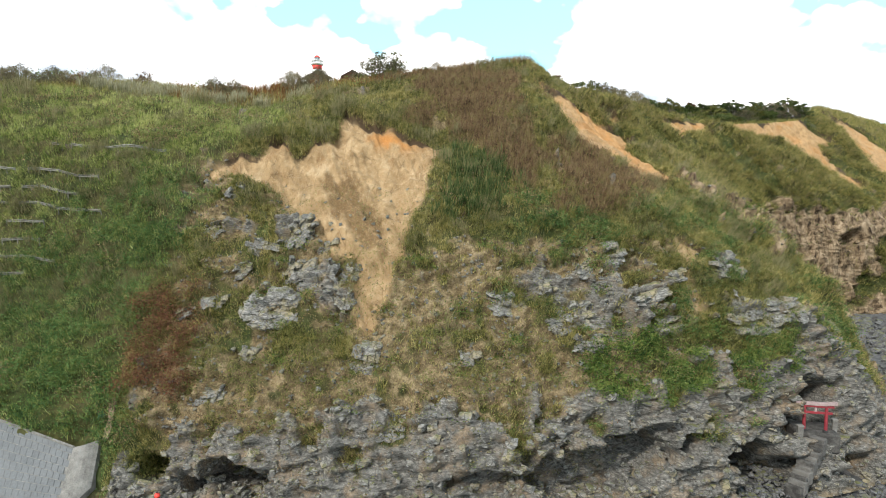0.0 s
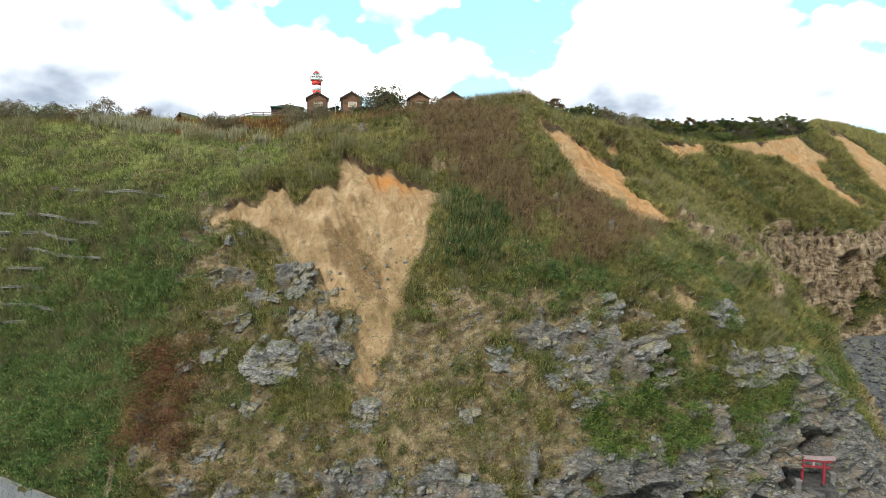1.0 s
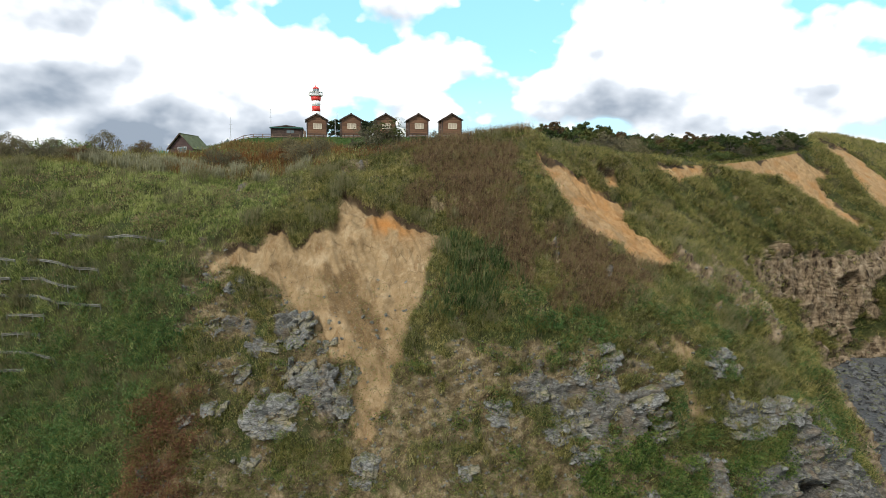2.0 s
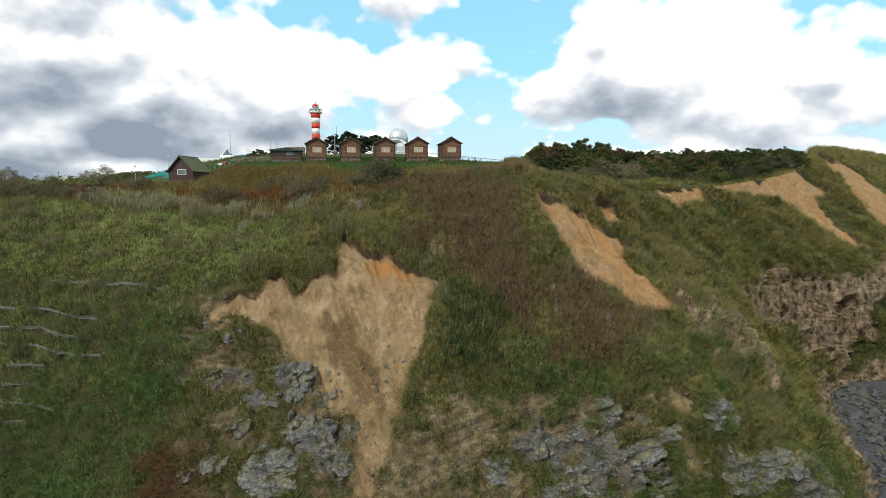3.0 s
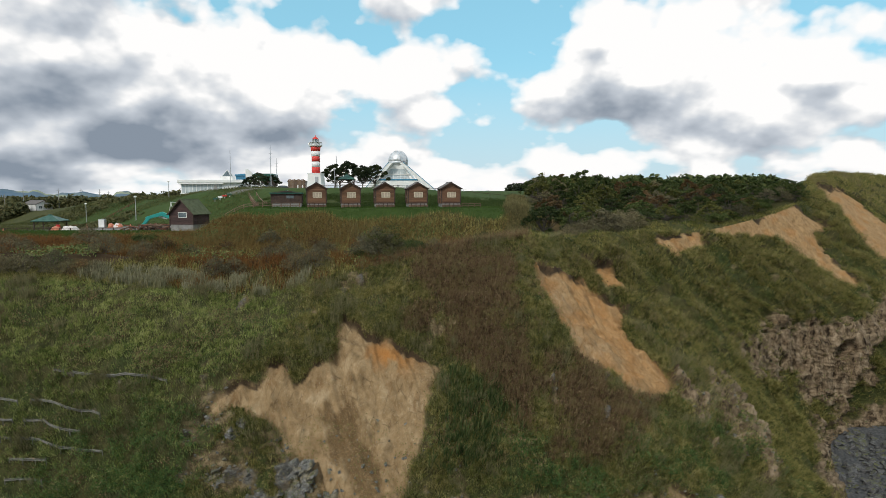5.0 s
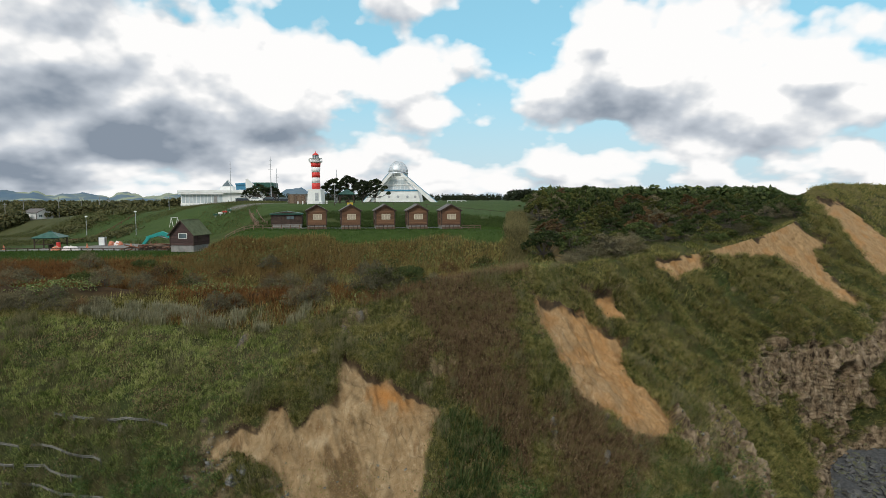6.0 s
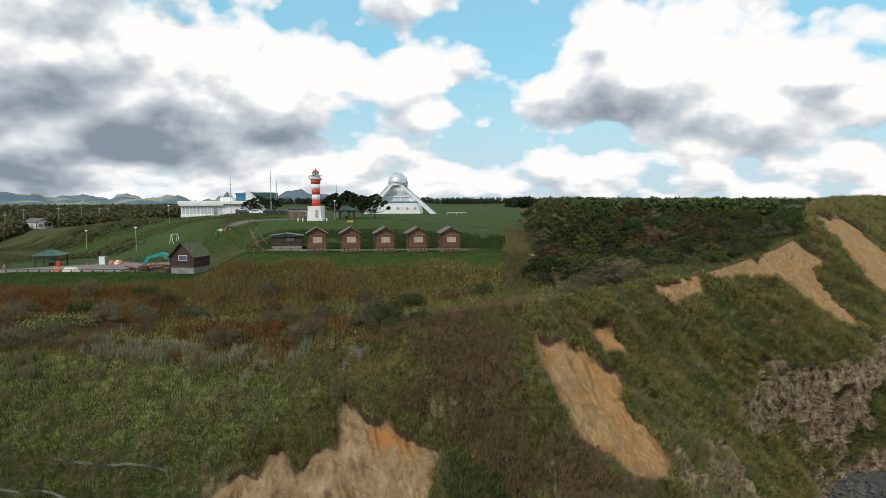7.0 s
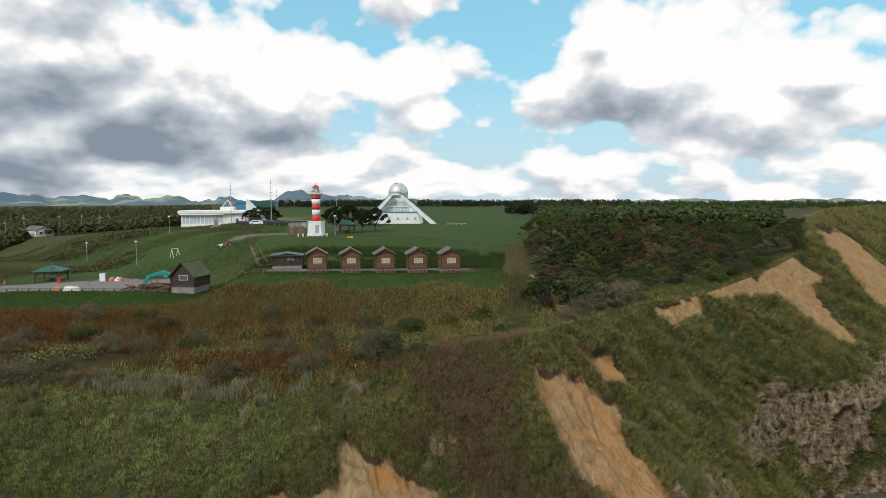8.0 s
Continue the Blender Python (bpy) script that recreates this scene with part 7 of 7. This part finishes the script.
# the yard: digger, timber, tarpaulins
def excavator(m):
    ob = thing("excavator", m, "teal excavator with its long arm lowered over scrap", "excavator")
    for s in (-1, 1):
        track = part("track", prism([(-1.7, 0.35), (-1.4, 0.0), (1.4, 0.0), (1.7, 0.35), (1.4, 0.72), (-1.4, 0.72)], s * 1.05 - 0.25, s * 1.05 + 0.25, 0.06), BLACK, ob)
        for k in range(4):
            part("roller", rod((-1.1 + k * 0.73, s * 1.05 - 0.28, 0.33), (-1.1 + k * 0.73, s * 1.05 + 0.28, 0.33), 0.2, sides=10), STEEL, track)
    part("turntable", lathe([(0.8, 0.7), (0.8, 0.95)], 16), STEEL, ob)
    part("housing", box(-0.4, 2.1, -1.15, 1.15, 0.95, 1.9, 0.12), TEAL, ob)
    cab = part("cab", box(-1.3, -0.1, -1.1, 0.0, 0.95, 2.5, 0.1), TEAL, ob)
    part("cab_glass", box(-1.33, -0.2, -1.13, -0.1, 1.6, 2.35, 0.05), GLASS, cab)
    part("boom", prism([(-0.9, 1.1), (-0.6, 1.6), (-3.2, 2.55), (-5.9, 1.75), (-5.8, 1.35), (-3.3, 2.0)], -0.2, 0.2, 0.04), TEAL, ob)
    part("stick", prism([(-5.6, 1.85), (-5.2, 1.5), (-6.6, 0.1), (-6.9, 0.3)], -0.16, 0.16, 0.03), TEAL, ob)
    part("ram", rod((-2.6, 0.28, 1.5), (-4.9, 0.28, 2.0), 0.09, sides=8), STEEL, ob)
    part("bucket", prism([(-6.3, 0.3), (-7.0, 0.5), (-7.3, -0.1), (-6.9, -0.45), (-6.3, -0.3)], -0.45, 0.45, 0.05), RUSTSTEEL, ob)


excavator(pose(-46.6, 111.0, gz(-46.6, 111.0), 0, 0, -6) @ Matrix.Diagonal((1.18, 1.18, 1.25, 1)))


def lumber_heap(x, y, n, spread, label, seed, mats):
    rng = random.Random(seed)
    ob = thing("scrap_heap", pose(x, y, gz(x, y)), label, "scrap")
    for k in range(n):
        c = Vector((rng.gauss(0, spread), rng.gauss(0, spread * 0.5), rng.uniform(0.05, 0.9)))
        a = rng.uniform(0, math.pi)
        d = Vector((math.cos(a), math.sin(a) * 0.5, rng.uniform(-0.25, 0.25))) * rng.uniform(0.5, 1.5)
        part("beam", rod(c - d, c + d, rng.uniform(0.06, 0.14), sides=5), rng.choice(mats), ob)


lumber_heap(-51.4, 109.6, 90, 1.7, "heap of splintered timber and rusty scrap", 3, [PLANK, RUSTSTEEL, DARKWOOD, LOGWOOD])


def tarp_heap(x, y, w, d, h, mats, label, seed):
    rng = random.Random(seed)
    ob = thing("tarpaulin_heap", pose(x, y, gz(x, y)), label, "tarpaulin")
    for k in range(4):
        bm = bmesh.new()
        bmesh.ops.create_icosphere(bm, subdivisions=3, radius=1.0)
        ox, s = rng.uniform(-0.5, 0.5) * w, rng.uniform(0.45, 0.7)
        for v in bm.verts:
            q = 1 + 0.35 * noise.noise(v.co * 2.2 + Vector((k * 7, 0, 0)))
            v.co = Vector((v.co.x * w / 2 * s * q + ox, v.co.y * d / 2 * q, max(-0.1, v.co.z) * h * q))
        part("sheet", bm, mats[k % len(mats)], ob, smooth=True)


tarp_heap(-66.4, 108.3, 3.2, 1.6, 0.8, [TARP_W, ORANGE, TARP_W], "heap under pale and orange tarpaulins in the yard", 2)
tarp_heap(-64.2, 121.4, 2.0, 1.4, 0.8, [TARP_W, ORANGE], "small heap under a pale orange sheet", 5)
tank = thing("storage_box", pose(-66.6, 121.0, gz(-66.6, 121.0), 0, 0, 8), "upright grey steel storage box in the yard", "box")
part("body", box(-0.6, 0.6, -0.5, 0.5, 0, 1.7, 0.04), STEEL, tank)
part("door", box(-0.5, 0.5, -0.54, -0.5, 0.1, 1.6, 0.02), WHITE, tank)
drum = thing("oil_drum", pose(-76.6, 123, gz(-76.6, 123)), "red steel drum beside the picnic shelter", "drum")
part("body", lathe([(0.38, 0), (0.40, 0.05), (0.38, 0.4), (0.40, 0.45), (0.38, 0.5), (0.38, 1.0), (0.40, 1.05)], 18), REDPAINT, drum)
part("lid", lathe([(0.37, 1.04), (0.37, 1.08)], 18), REDPAINT, drum)
cone = thing("traffic_cone", pose(-90.5, 127, gz(-90.5, 127)), "orange traffic cone in the yard", "cone", "traffic cones")
part("base", box(-0.25, 0.25, -0.25, 0.25, 0, 0.05, 0.01), ORANGE, cone)
part("cone", lathe([(0.2, 0.05), (0.05, 0.85)], 14), ORANGE, cone)
for x, y in ((-66.5, 115.5), (-57.5, 114), (-91.5, 128.5)):
    copy_thing(cone, pose(x, y, gz(x, y)))
for k, (x, y) in enumerate(((-56.2, 116.5), (-55.2, 116.8), (-54.2, 117.1))):
    trestle = thing("trestle", pose(x, y, gz(x, y), 0, 0, 20), "pale timber trestle in the yard", "trestle", "trestles in the yard")
    part("leg", rod((-0.3, 0, 0), (0.1, 0, 0.95), 0.05, sides=6), PLANK, trestle)
    part("leg", rod((0.3, 0, 0), (-0.1, 0, 0.95), 0.05, sides=6), PLANK, trestle)
    part("bar", rod((0, -0.5, 0.9), (0, 0.5, 0.9), 0.05, sides=6), PLANK, trestle)

# play things, steps and stone on the bank
swing = thing("swing_frame", pose(-61.5, 141.9, gz(-61.5, 141.9), 0, 0, 65) @ Matrix.Diagonal((0.8, 0.9, 0.9, 1)), "pale steel swing frame on the grass bank", "swing")
for s in (-1, 1):
    part("leg", rod((s * 1.1, -0.7, -0.1), (s * 1.1, 0, 2.3), 0.06, sides=8), WHITE, swing)
    part("leg", rod((s * 1.1, 0.7, -0.1), (s * 1.1, 0, 2.3), 0.06, sides=8), WHITE, swing)
part("crossbar", rod((-1.2, 0, 2.3), (1.2, 0, 2.3), 0.06, sides=8), WHITE, swing)
for s, mat in ((-1.6, GREENROOF), (-0.5, WHITE), (0.5, REDPAINT), (1.6, GREENROOF)):
    rider = thing("spring_rider", pose(-48.7 + s, 137.4, gz(-48.7 + s, 137.4)), "small painted spring rider on the grass", "play equipment", "spring riders")
    part("spring", lathe([(0.16, -0.1), (0.16, 0.35)], 10), STEEL, rider)
    part("seat", box(-0.5, 0.5, -0.16, 0.16, 0.35, 0.72, 0.08), mat, rider)
    part("handle", rod((0.2, -0.25, 0.85), (0.2, 0.25, 0.85), 0.04, sides=6), STEEL, rider)
stone = thing("stone_monument", pose(-73.5, 200.5, gz(-73.5, 200.5)), "grey stone monument on a low plinth", "monument")
part("plinth", box(-1.5, 1.5, -0.8, 0.8, -0.5, 0.5, 0.05), CONCRETE, stone)
part("slab", prism([(-0.6, 0.5), (0.6, 0.5), (0.5, 2.6), (0.2, 3.0), (-0.45, 2.8)], -0.25, 0.25, 0.05), CONCRETE, stone)
steps = thing("timber_steps", pose(-32.4, 112.0, gz(-32.4, 112.0)), "brown timber steps climbing the grass bank", "steps")
inv = steps.matrix_basis.inverted()
for k in range(16):
    x, y = -32.4 - k * 0.5, 112.0 + k * 1.25
    p = inv @ Vector((x, y, gz(x, y)))
    part("tread", box(p.x - 0.7, p.x + 0.7, p.y - 0.2, p.y + 0.2, p.z - 0.15, p.z + 0.10, 0.01), PLANK, steps)
    if k % 3 == 0:
        for s in (-0.8, 0.8):
            part("rail_post", box(p.x + s - 0.06, p.x + s + 0.06, p.y - 0.06, p.y + 0.06, p.z - 0.2, p.z + 1.0), PLANK, steps)
for s in (-0.8, 0.8):
    for k in range(0, 15, 3):
        a = inv @ Vector((-32.4 - k * 0.5 + s, 112.0 + k * 1.25, gz(-32.4 - k * 0.5, 112.0 + k * 1.25) + 0.95))
        b = inv @ Vector((-32.4 - (k + 3) * 0.5 + s, 112.0 + (k + 3) * 1.25, gz(-32.4 - (k + 3) * 0.5, 112.0 + (k + 3) * 1.25) + 0.95))
        part("handrail", rod(a, b, 0.06, sides=6), PLANK, steps)
crate = thing("yellow_crate", pose(-19.5, 132.5, gz(-19.5, 132.5)), "yellow plastic crate on the lawn edge", "crate")
part("body", box(-0.6, 0.6, -0.3, 0.3, 0, 0.45, 0.04), coat("yellow_plastic", (0.45, 0.30, 0.03), (0.62, 0.45, 0.06), 0.5, 2.0), crate)
part("lid", box(-0.63, 0.63, -0.33, 0.33, 0.45, 0.52, 0.02), coat("yellow_lid", (0.50, 0.34, 0.04), (0.66, 0.5, 0.08), 0.5, 2.0), crate)
track_fence = post_fence([(-92, 147), (-91, 153), (-90, 165), (-88.4, 178)], 0.7, 3.0, "faded orange-brown timber rail beside the valley path", RUSTSTEEL, (0.95, 0.5), 0.08)

# ---- at the cliff foot: shrine gate, steps, sea wall; wattle rows on the slope ----
OLDSTONE = coat("worn_stone", (0.075, 0.072, 0.066), (0.19, 0.182, 0.168), 0.85, 2.0, grain=12, bump=0.4)
STAIRSTONE = coat("stair_stone", (0.030, 0.028, 0.026), (0.115, 0.109, 0.100), 0.9, 2.2, grain=12, bump=0.6, vary=0.4)
GATE_RED = coat("gate_red", (0.13, 0.014, 0.020), (0.23, 0.028, 0.034), 0.6, 3.0, grain=20)
GATE_TOP = coat("gate_top", (0.17, 0.12, 0.115), (0.31, 0.235, 0.225), 0.7, 3.0, grain=20)
gate = thing("torii_gate", pose(23.45, 37.4, 6.3, 0, 0, -14) @ Matrix.Diagonal((0.86, 1, 1, 1)), "weathered red wooden shrine gate before a cave", "torii")
for s in (-1, 1):
    part("pillar", lathe([(0.12, -0.2), (0.11, 1.62)], 12), GATE_RED, gate).location = (s * 0.72, 0, 0)
    part("footing", lathe([(0.19, -0.2), (0.19, 0.12), (0.15, 0.16)], 12), BLACK, gate).location = (s * 0.72, 0, 0)
part("tie_beam", box(-1.12, 1.12, -0.06, 0.06, 1.16, 1.30, 0.01), GATE_RED, gate)
part("strut", box(-0.08, 0.08, -0.05, 0.05, 1.30, 1.60), GATE_TOP, gate)
part("lintel", box(-1.2, 1.2, -0.10, 0.10, 1.58, 1.72, 0.015), GATE_RED, gate)
part("top_beam", prism([(-1.36, 1.80), (-0.6, 1.72), (0.6, 1.72), (1.36, 1.80), (1.38, 1.98), (0.6, 1.88), (-0.6, 1.88), (-1.38, 1.98)], -0.16, 0.16, 0.012), GATE_TOP, gate, "faded pinkish top beam")
landing = thing("stone_landing", pose(23.7, 37.7, 6.3, 0, 0, -14), "rough stone landing under the shrine gate", "landing")
part("slab", box(-1.3, 1.2, -0.75, 1.5, -1.2, 0.0, 0.08), STAIRSTONE, landing)
post = thing("stone_post", pose(22.35, 37.1, 5.9, 0, 0, -8), "worn grey stone post beside the gate", "post", "stone posts by the gate")
part("shaft", box(-0.16, 0.16, -0.16, 0.16, -0.4, 0.85, 0.03), OLDSTONE, post)
part("cap", box(-0.2, 0.2, -0.2, 0.2, 0.85, 0.95, 0.03), OLDSTONE, post)
copy_thing(post, pose(24.95, 37.8, 6.2, 0, 0, -10) @ Matrix.Diagonal((0.9, 0.9, 0.8, 1)))
stair = thing("stone_stairs", pose(23.3, 36.75, 6.2, 0, 0, -56), "steep worn stone stairs down to the beach", "stairs")
for k in range(11):
    part("step", box(-0.46 - 0.04 * (k % 3), 0.46 + 0.05 * (k % 2), -0.30 - k * 0.25, 0.2 - k * 0.25, -0.75 - k * 0.24, -k * 0.24 + 0.03 * (k % 2), 0.04), STAIRSTONE, stair)
block = thing("stone_block", pose(22.6, 34.7, 2.75, 0, 0, -30), "flat worn stone slab at the stair foot", "stone")
part("slab", box(-0.9, 0.9, -0.7, 0.7, -0.6, 0.32, 0.06), OLDSTONE, block)

# sea wall: sloped block apron with a curved end
def wall_material():
    n = Nodes("block_apron", 0.9, 0.0, 0.2)
    fine = n.noise(8, 5, 0.6)
    c = n.ramp(n.math("ADD", n.math("MULTIPLY", n.noise(0.6, 4), 0.5), n.math("MULTIPLY", fine, 0.5)), [(0.3, (0.075, 0.079, 0.082)), (0.7, (0.130, 0.136, 0.140))])
    n.color(n.mix(n.math("MULTIPLY", n.each(), 0.3), c, (0.14, 0.145, 0.15)))
    n.bump(fine, 0.3, 0.02)
    return n.mat


APRON = wall_material()
apron = tagged(new("sea_wall"), "sloping grey concrete block sea wall with a curved end", "sea wall")
A0, A1, B0, B1 = Vector((-30.5, 36.6, 8.55)), Vector((-21.5, 34.45, 6.5)), Vector((-29.6, 32.4, 3.0)), Vector((-21.3, 31.9, 3.2))
apron.location = B1
inv_b = Matrix.Translation(-B1)
outw = (A1 - A0).cross(B0 - A0).normalized()
outw = outw if outw.y < 0 else -outw


def slab_piece(a, b, c, d, thick):
    bm = bmesh.new()
    vs = [bm.verts.new(p) for p in (a, b, c, d)] + [bm.verts.new(p - outw * thick) for p in (a, b, c, d)]
    bm.faces.new(vs[:4])
    bm.faces.new(vs[4:][::-1])
    for i in range(4):
        j = (i + 1) % 4
        bm.faces.new((vs[j], vs[i], vs[i + 4], vs[j + 4]))
    bmesh.ops.transform(bm, matrix=inv_b, verts=bm.verts)
    return bm


def on_apron(s, t, lift=0.0):
    return A0.lerp(A1, s).lerp(B0.lerp(B1, s), t) + outw * lift


part("backing", slab_piece(on_apron(0, 0), on_apron(1, 0), on_apron(1, 1), on_apron(0, 1), 1.2), OLDSTONE, apron)
ROWS_N, COLS_N = 11, 22
for r in range(ROWS_N):
    for c in range(COLS_N):
        off = 0.5 if r % 2 else 0.0
        s0, s1 = max(0.0, (c - off) / COLS_N + 0.001), min(1.0, (c + 1 - off) / COLS_N - 0.001)
        t0, t1 = r / ROWS_N + 0.003, (r + 1) / ROWS_N - 0.003
        part("block", slab_piece(on_apron(s0, t0, 0.03), on_apron(s1, t0, 0.03), on_apron(s1, t1, 0.03), on_apron(s0, t1, 0.03), 0.05), APRON, apron)
bm = bmesh.new()
n_seg = 7
ring = []
for k in range(n_seg + 1):
    a = k / n_seg
    top = A1.lerp(Vector((-20.25, 35.0, 6.75)), a) + Vector((0, -0.25 * math.sin(a * 3.1), 0))
    low = B1.lerp(Vector((-19.95, 33.4, 4.6)), a ** 0.8) + Vector((0, -0.35 * math.sin(a * 3.1), 0))
    ring.append([bm.verts.new(p + d - B1) for p, d in ((top, outw * 0.08), (low, outw * 0.08), (low, -outw * 0.4), (top, -outw * 0.4))])
for a, b in zip(ring, ring[1:]):
    for i in range(4):
        j = (i + 1) % 4
        bm.faces.new((a[i], a[j], b[j], b[i]))
bm.faces.new(ring[0][::-1])
bm.faces.new(ring[-1])
part("wing", bm, OLDSTONE, apron, "smooth curved end of the wall")
part("coping", rod(A0 + outw * 0.02 - B1, A1 + outw * 0.02 - B1, 0.09, sides=6), OLDSTONE, apron)

# timber edging down the slope edge, with green netting
edging = thing("timber_edging", pose(-20.0, 35.6, 7.0), "weathered timber boards staked at the slope edge", "edging")
pts = [on_slope(x, z)[0] + Vector((0.0, -0.25, 0.1)) for x, z in ((-20.05, 6.7), (-20.1, 7.6), (-20.1, 8.5), (-20.0, 9.4))]
for a, b in zip(pts, pts[1:]):
    d = Vector((-20.0, 35.6, 7.0))
    part("board", slab_piece(a, a + Vector((0.34, 0, 0)), b + Vector((0.34, 0, 0)), b, 0.12), PLANK, edging).location = B1 - d
netting = thing("netting", pose(-20.6, 35.4, 7.9), "crumpled green netting snagged on the grass", "netting")
bm = bmesh.new()
bmesh.ops.create_icosphere(bm, subdivisions=3, radius=0.4)
for v in bm.verts:
    q = 1 + 0.6 * noise.noise(v.co * 6)
    v.co = Vector((v.co.x * 0.8 * q, v.co.y * 0.35 * q, v.co.z * 1.2 * q))
p, _ = on_slope(-20.7, 7.9)
netting.location = p
bmesh.ops.scale(bm, vec=(0.7, 0.7, 0.7), verts=bm.verts)
part("mesh_sheet", bm, GREENROOF, netting)
float_ball = thing("fishing_float", Matrix.Translation(on_slope(-16.0, 4.2)[0] + Vector((0, -0.5, 0.2))), "small red fishing float among the stones", "float")
bm = bmesh.new()
bmesh.ops.create_uvsphere(bm, u_segments=16, v_segments=10, radius=0.16)
part("ball", bm, REDPAINT, float_ball, smooth=True)
part("eye", lathe([(0.05, 0.14), (0.05, 0.22)], 8), BLACK, float_ball)

# rows of wattle staked along the slope: start x, end x, start height, end height
WATTLES = ((-30.5, -21.3, 24.9, 24.5), (-35.0, -25.5, 23.3, 22.4), (-35.0, -27.0, 22.0, 21.2), (-35.0, -24.9, 20.8, 19.8), (-34.0, -29.4, 19.3, 18.9), (-34.0, -29.4, 17.9, 17.6), (-33.0, -27.6, 16.7, 16.3), (-32.5, -29.8, 15.5, 15.3))
WATTLE_WOOD = coat("wattle_wood", (0.085, 0.082, 0.071), (0.20, 0.192, 0.170), 0.9, 4.0, grain=20, vary=0.3)
for x0, x1, z0, z1 in WATTLES:
    p0, _ = on_slope(x0, z0)
    row = thing("wattle_fence", Matrix.Translation(p0), "low grey wattle row staked across the grass slope", "fence", "wattle rows on the slope")
    n = int((x1 - x0) / 0.8)
    last = None
    for k in range(n + 1):
        x, z = x0 + (x1 - x0) * k / n, z0 + (z1 - z0) * k / n + 0.12 * math.sin(k * 0.9 + x0)
        p, nr = on_slope(x, z)
        p = p + nr * 0.05 - p0
        part("stake", rod(p - Vector((0, 0, 0.3)), p + Vector((0, -0.05, 0.34)), 0.035, 0.028, 6), WATTLE_WOOD, row)
        if last is not None and (k * 7 + int(x0 * 3)) % 11 != 0:
            for lift in (0.14, 0.25):
                part("rail", rod(last + Vector((0, -0.06, lift)), p + Vector((0, -0.06, lift)), 0.045, sides=6), WATTLE_WOOD, row)
        last = p
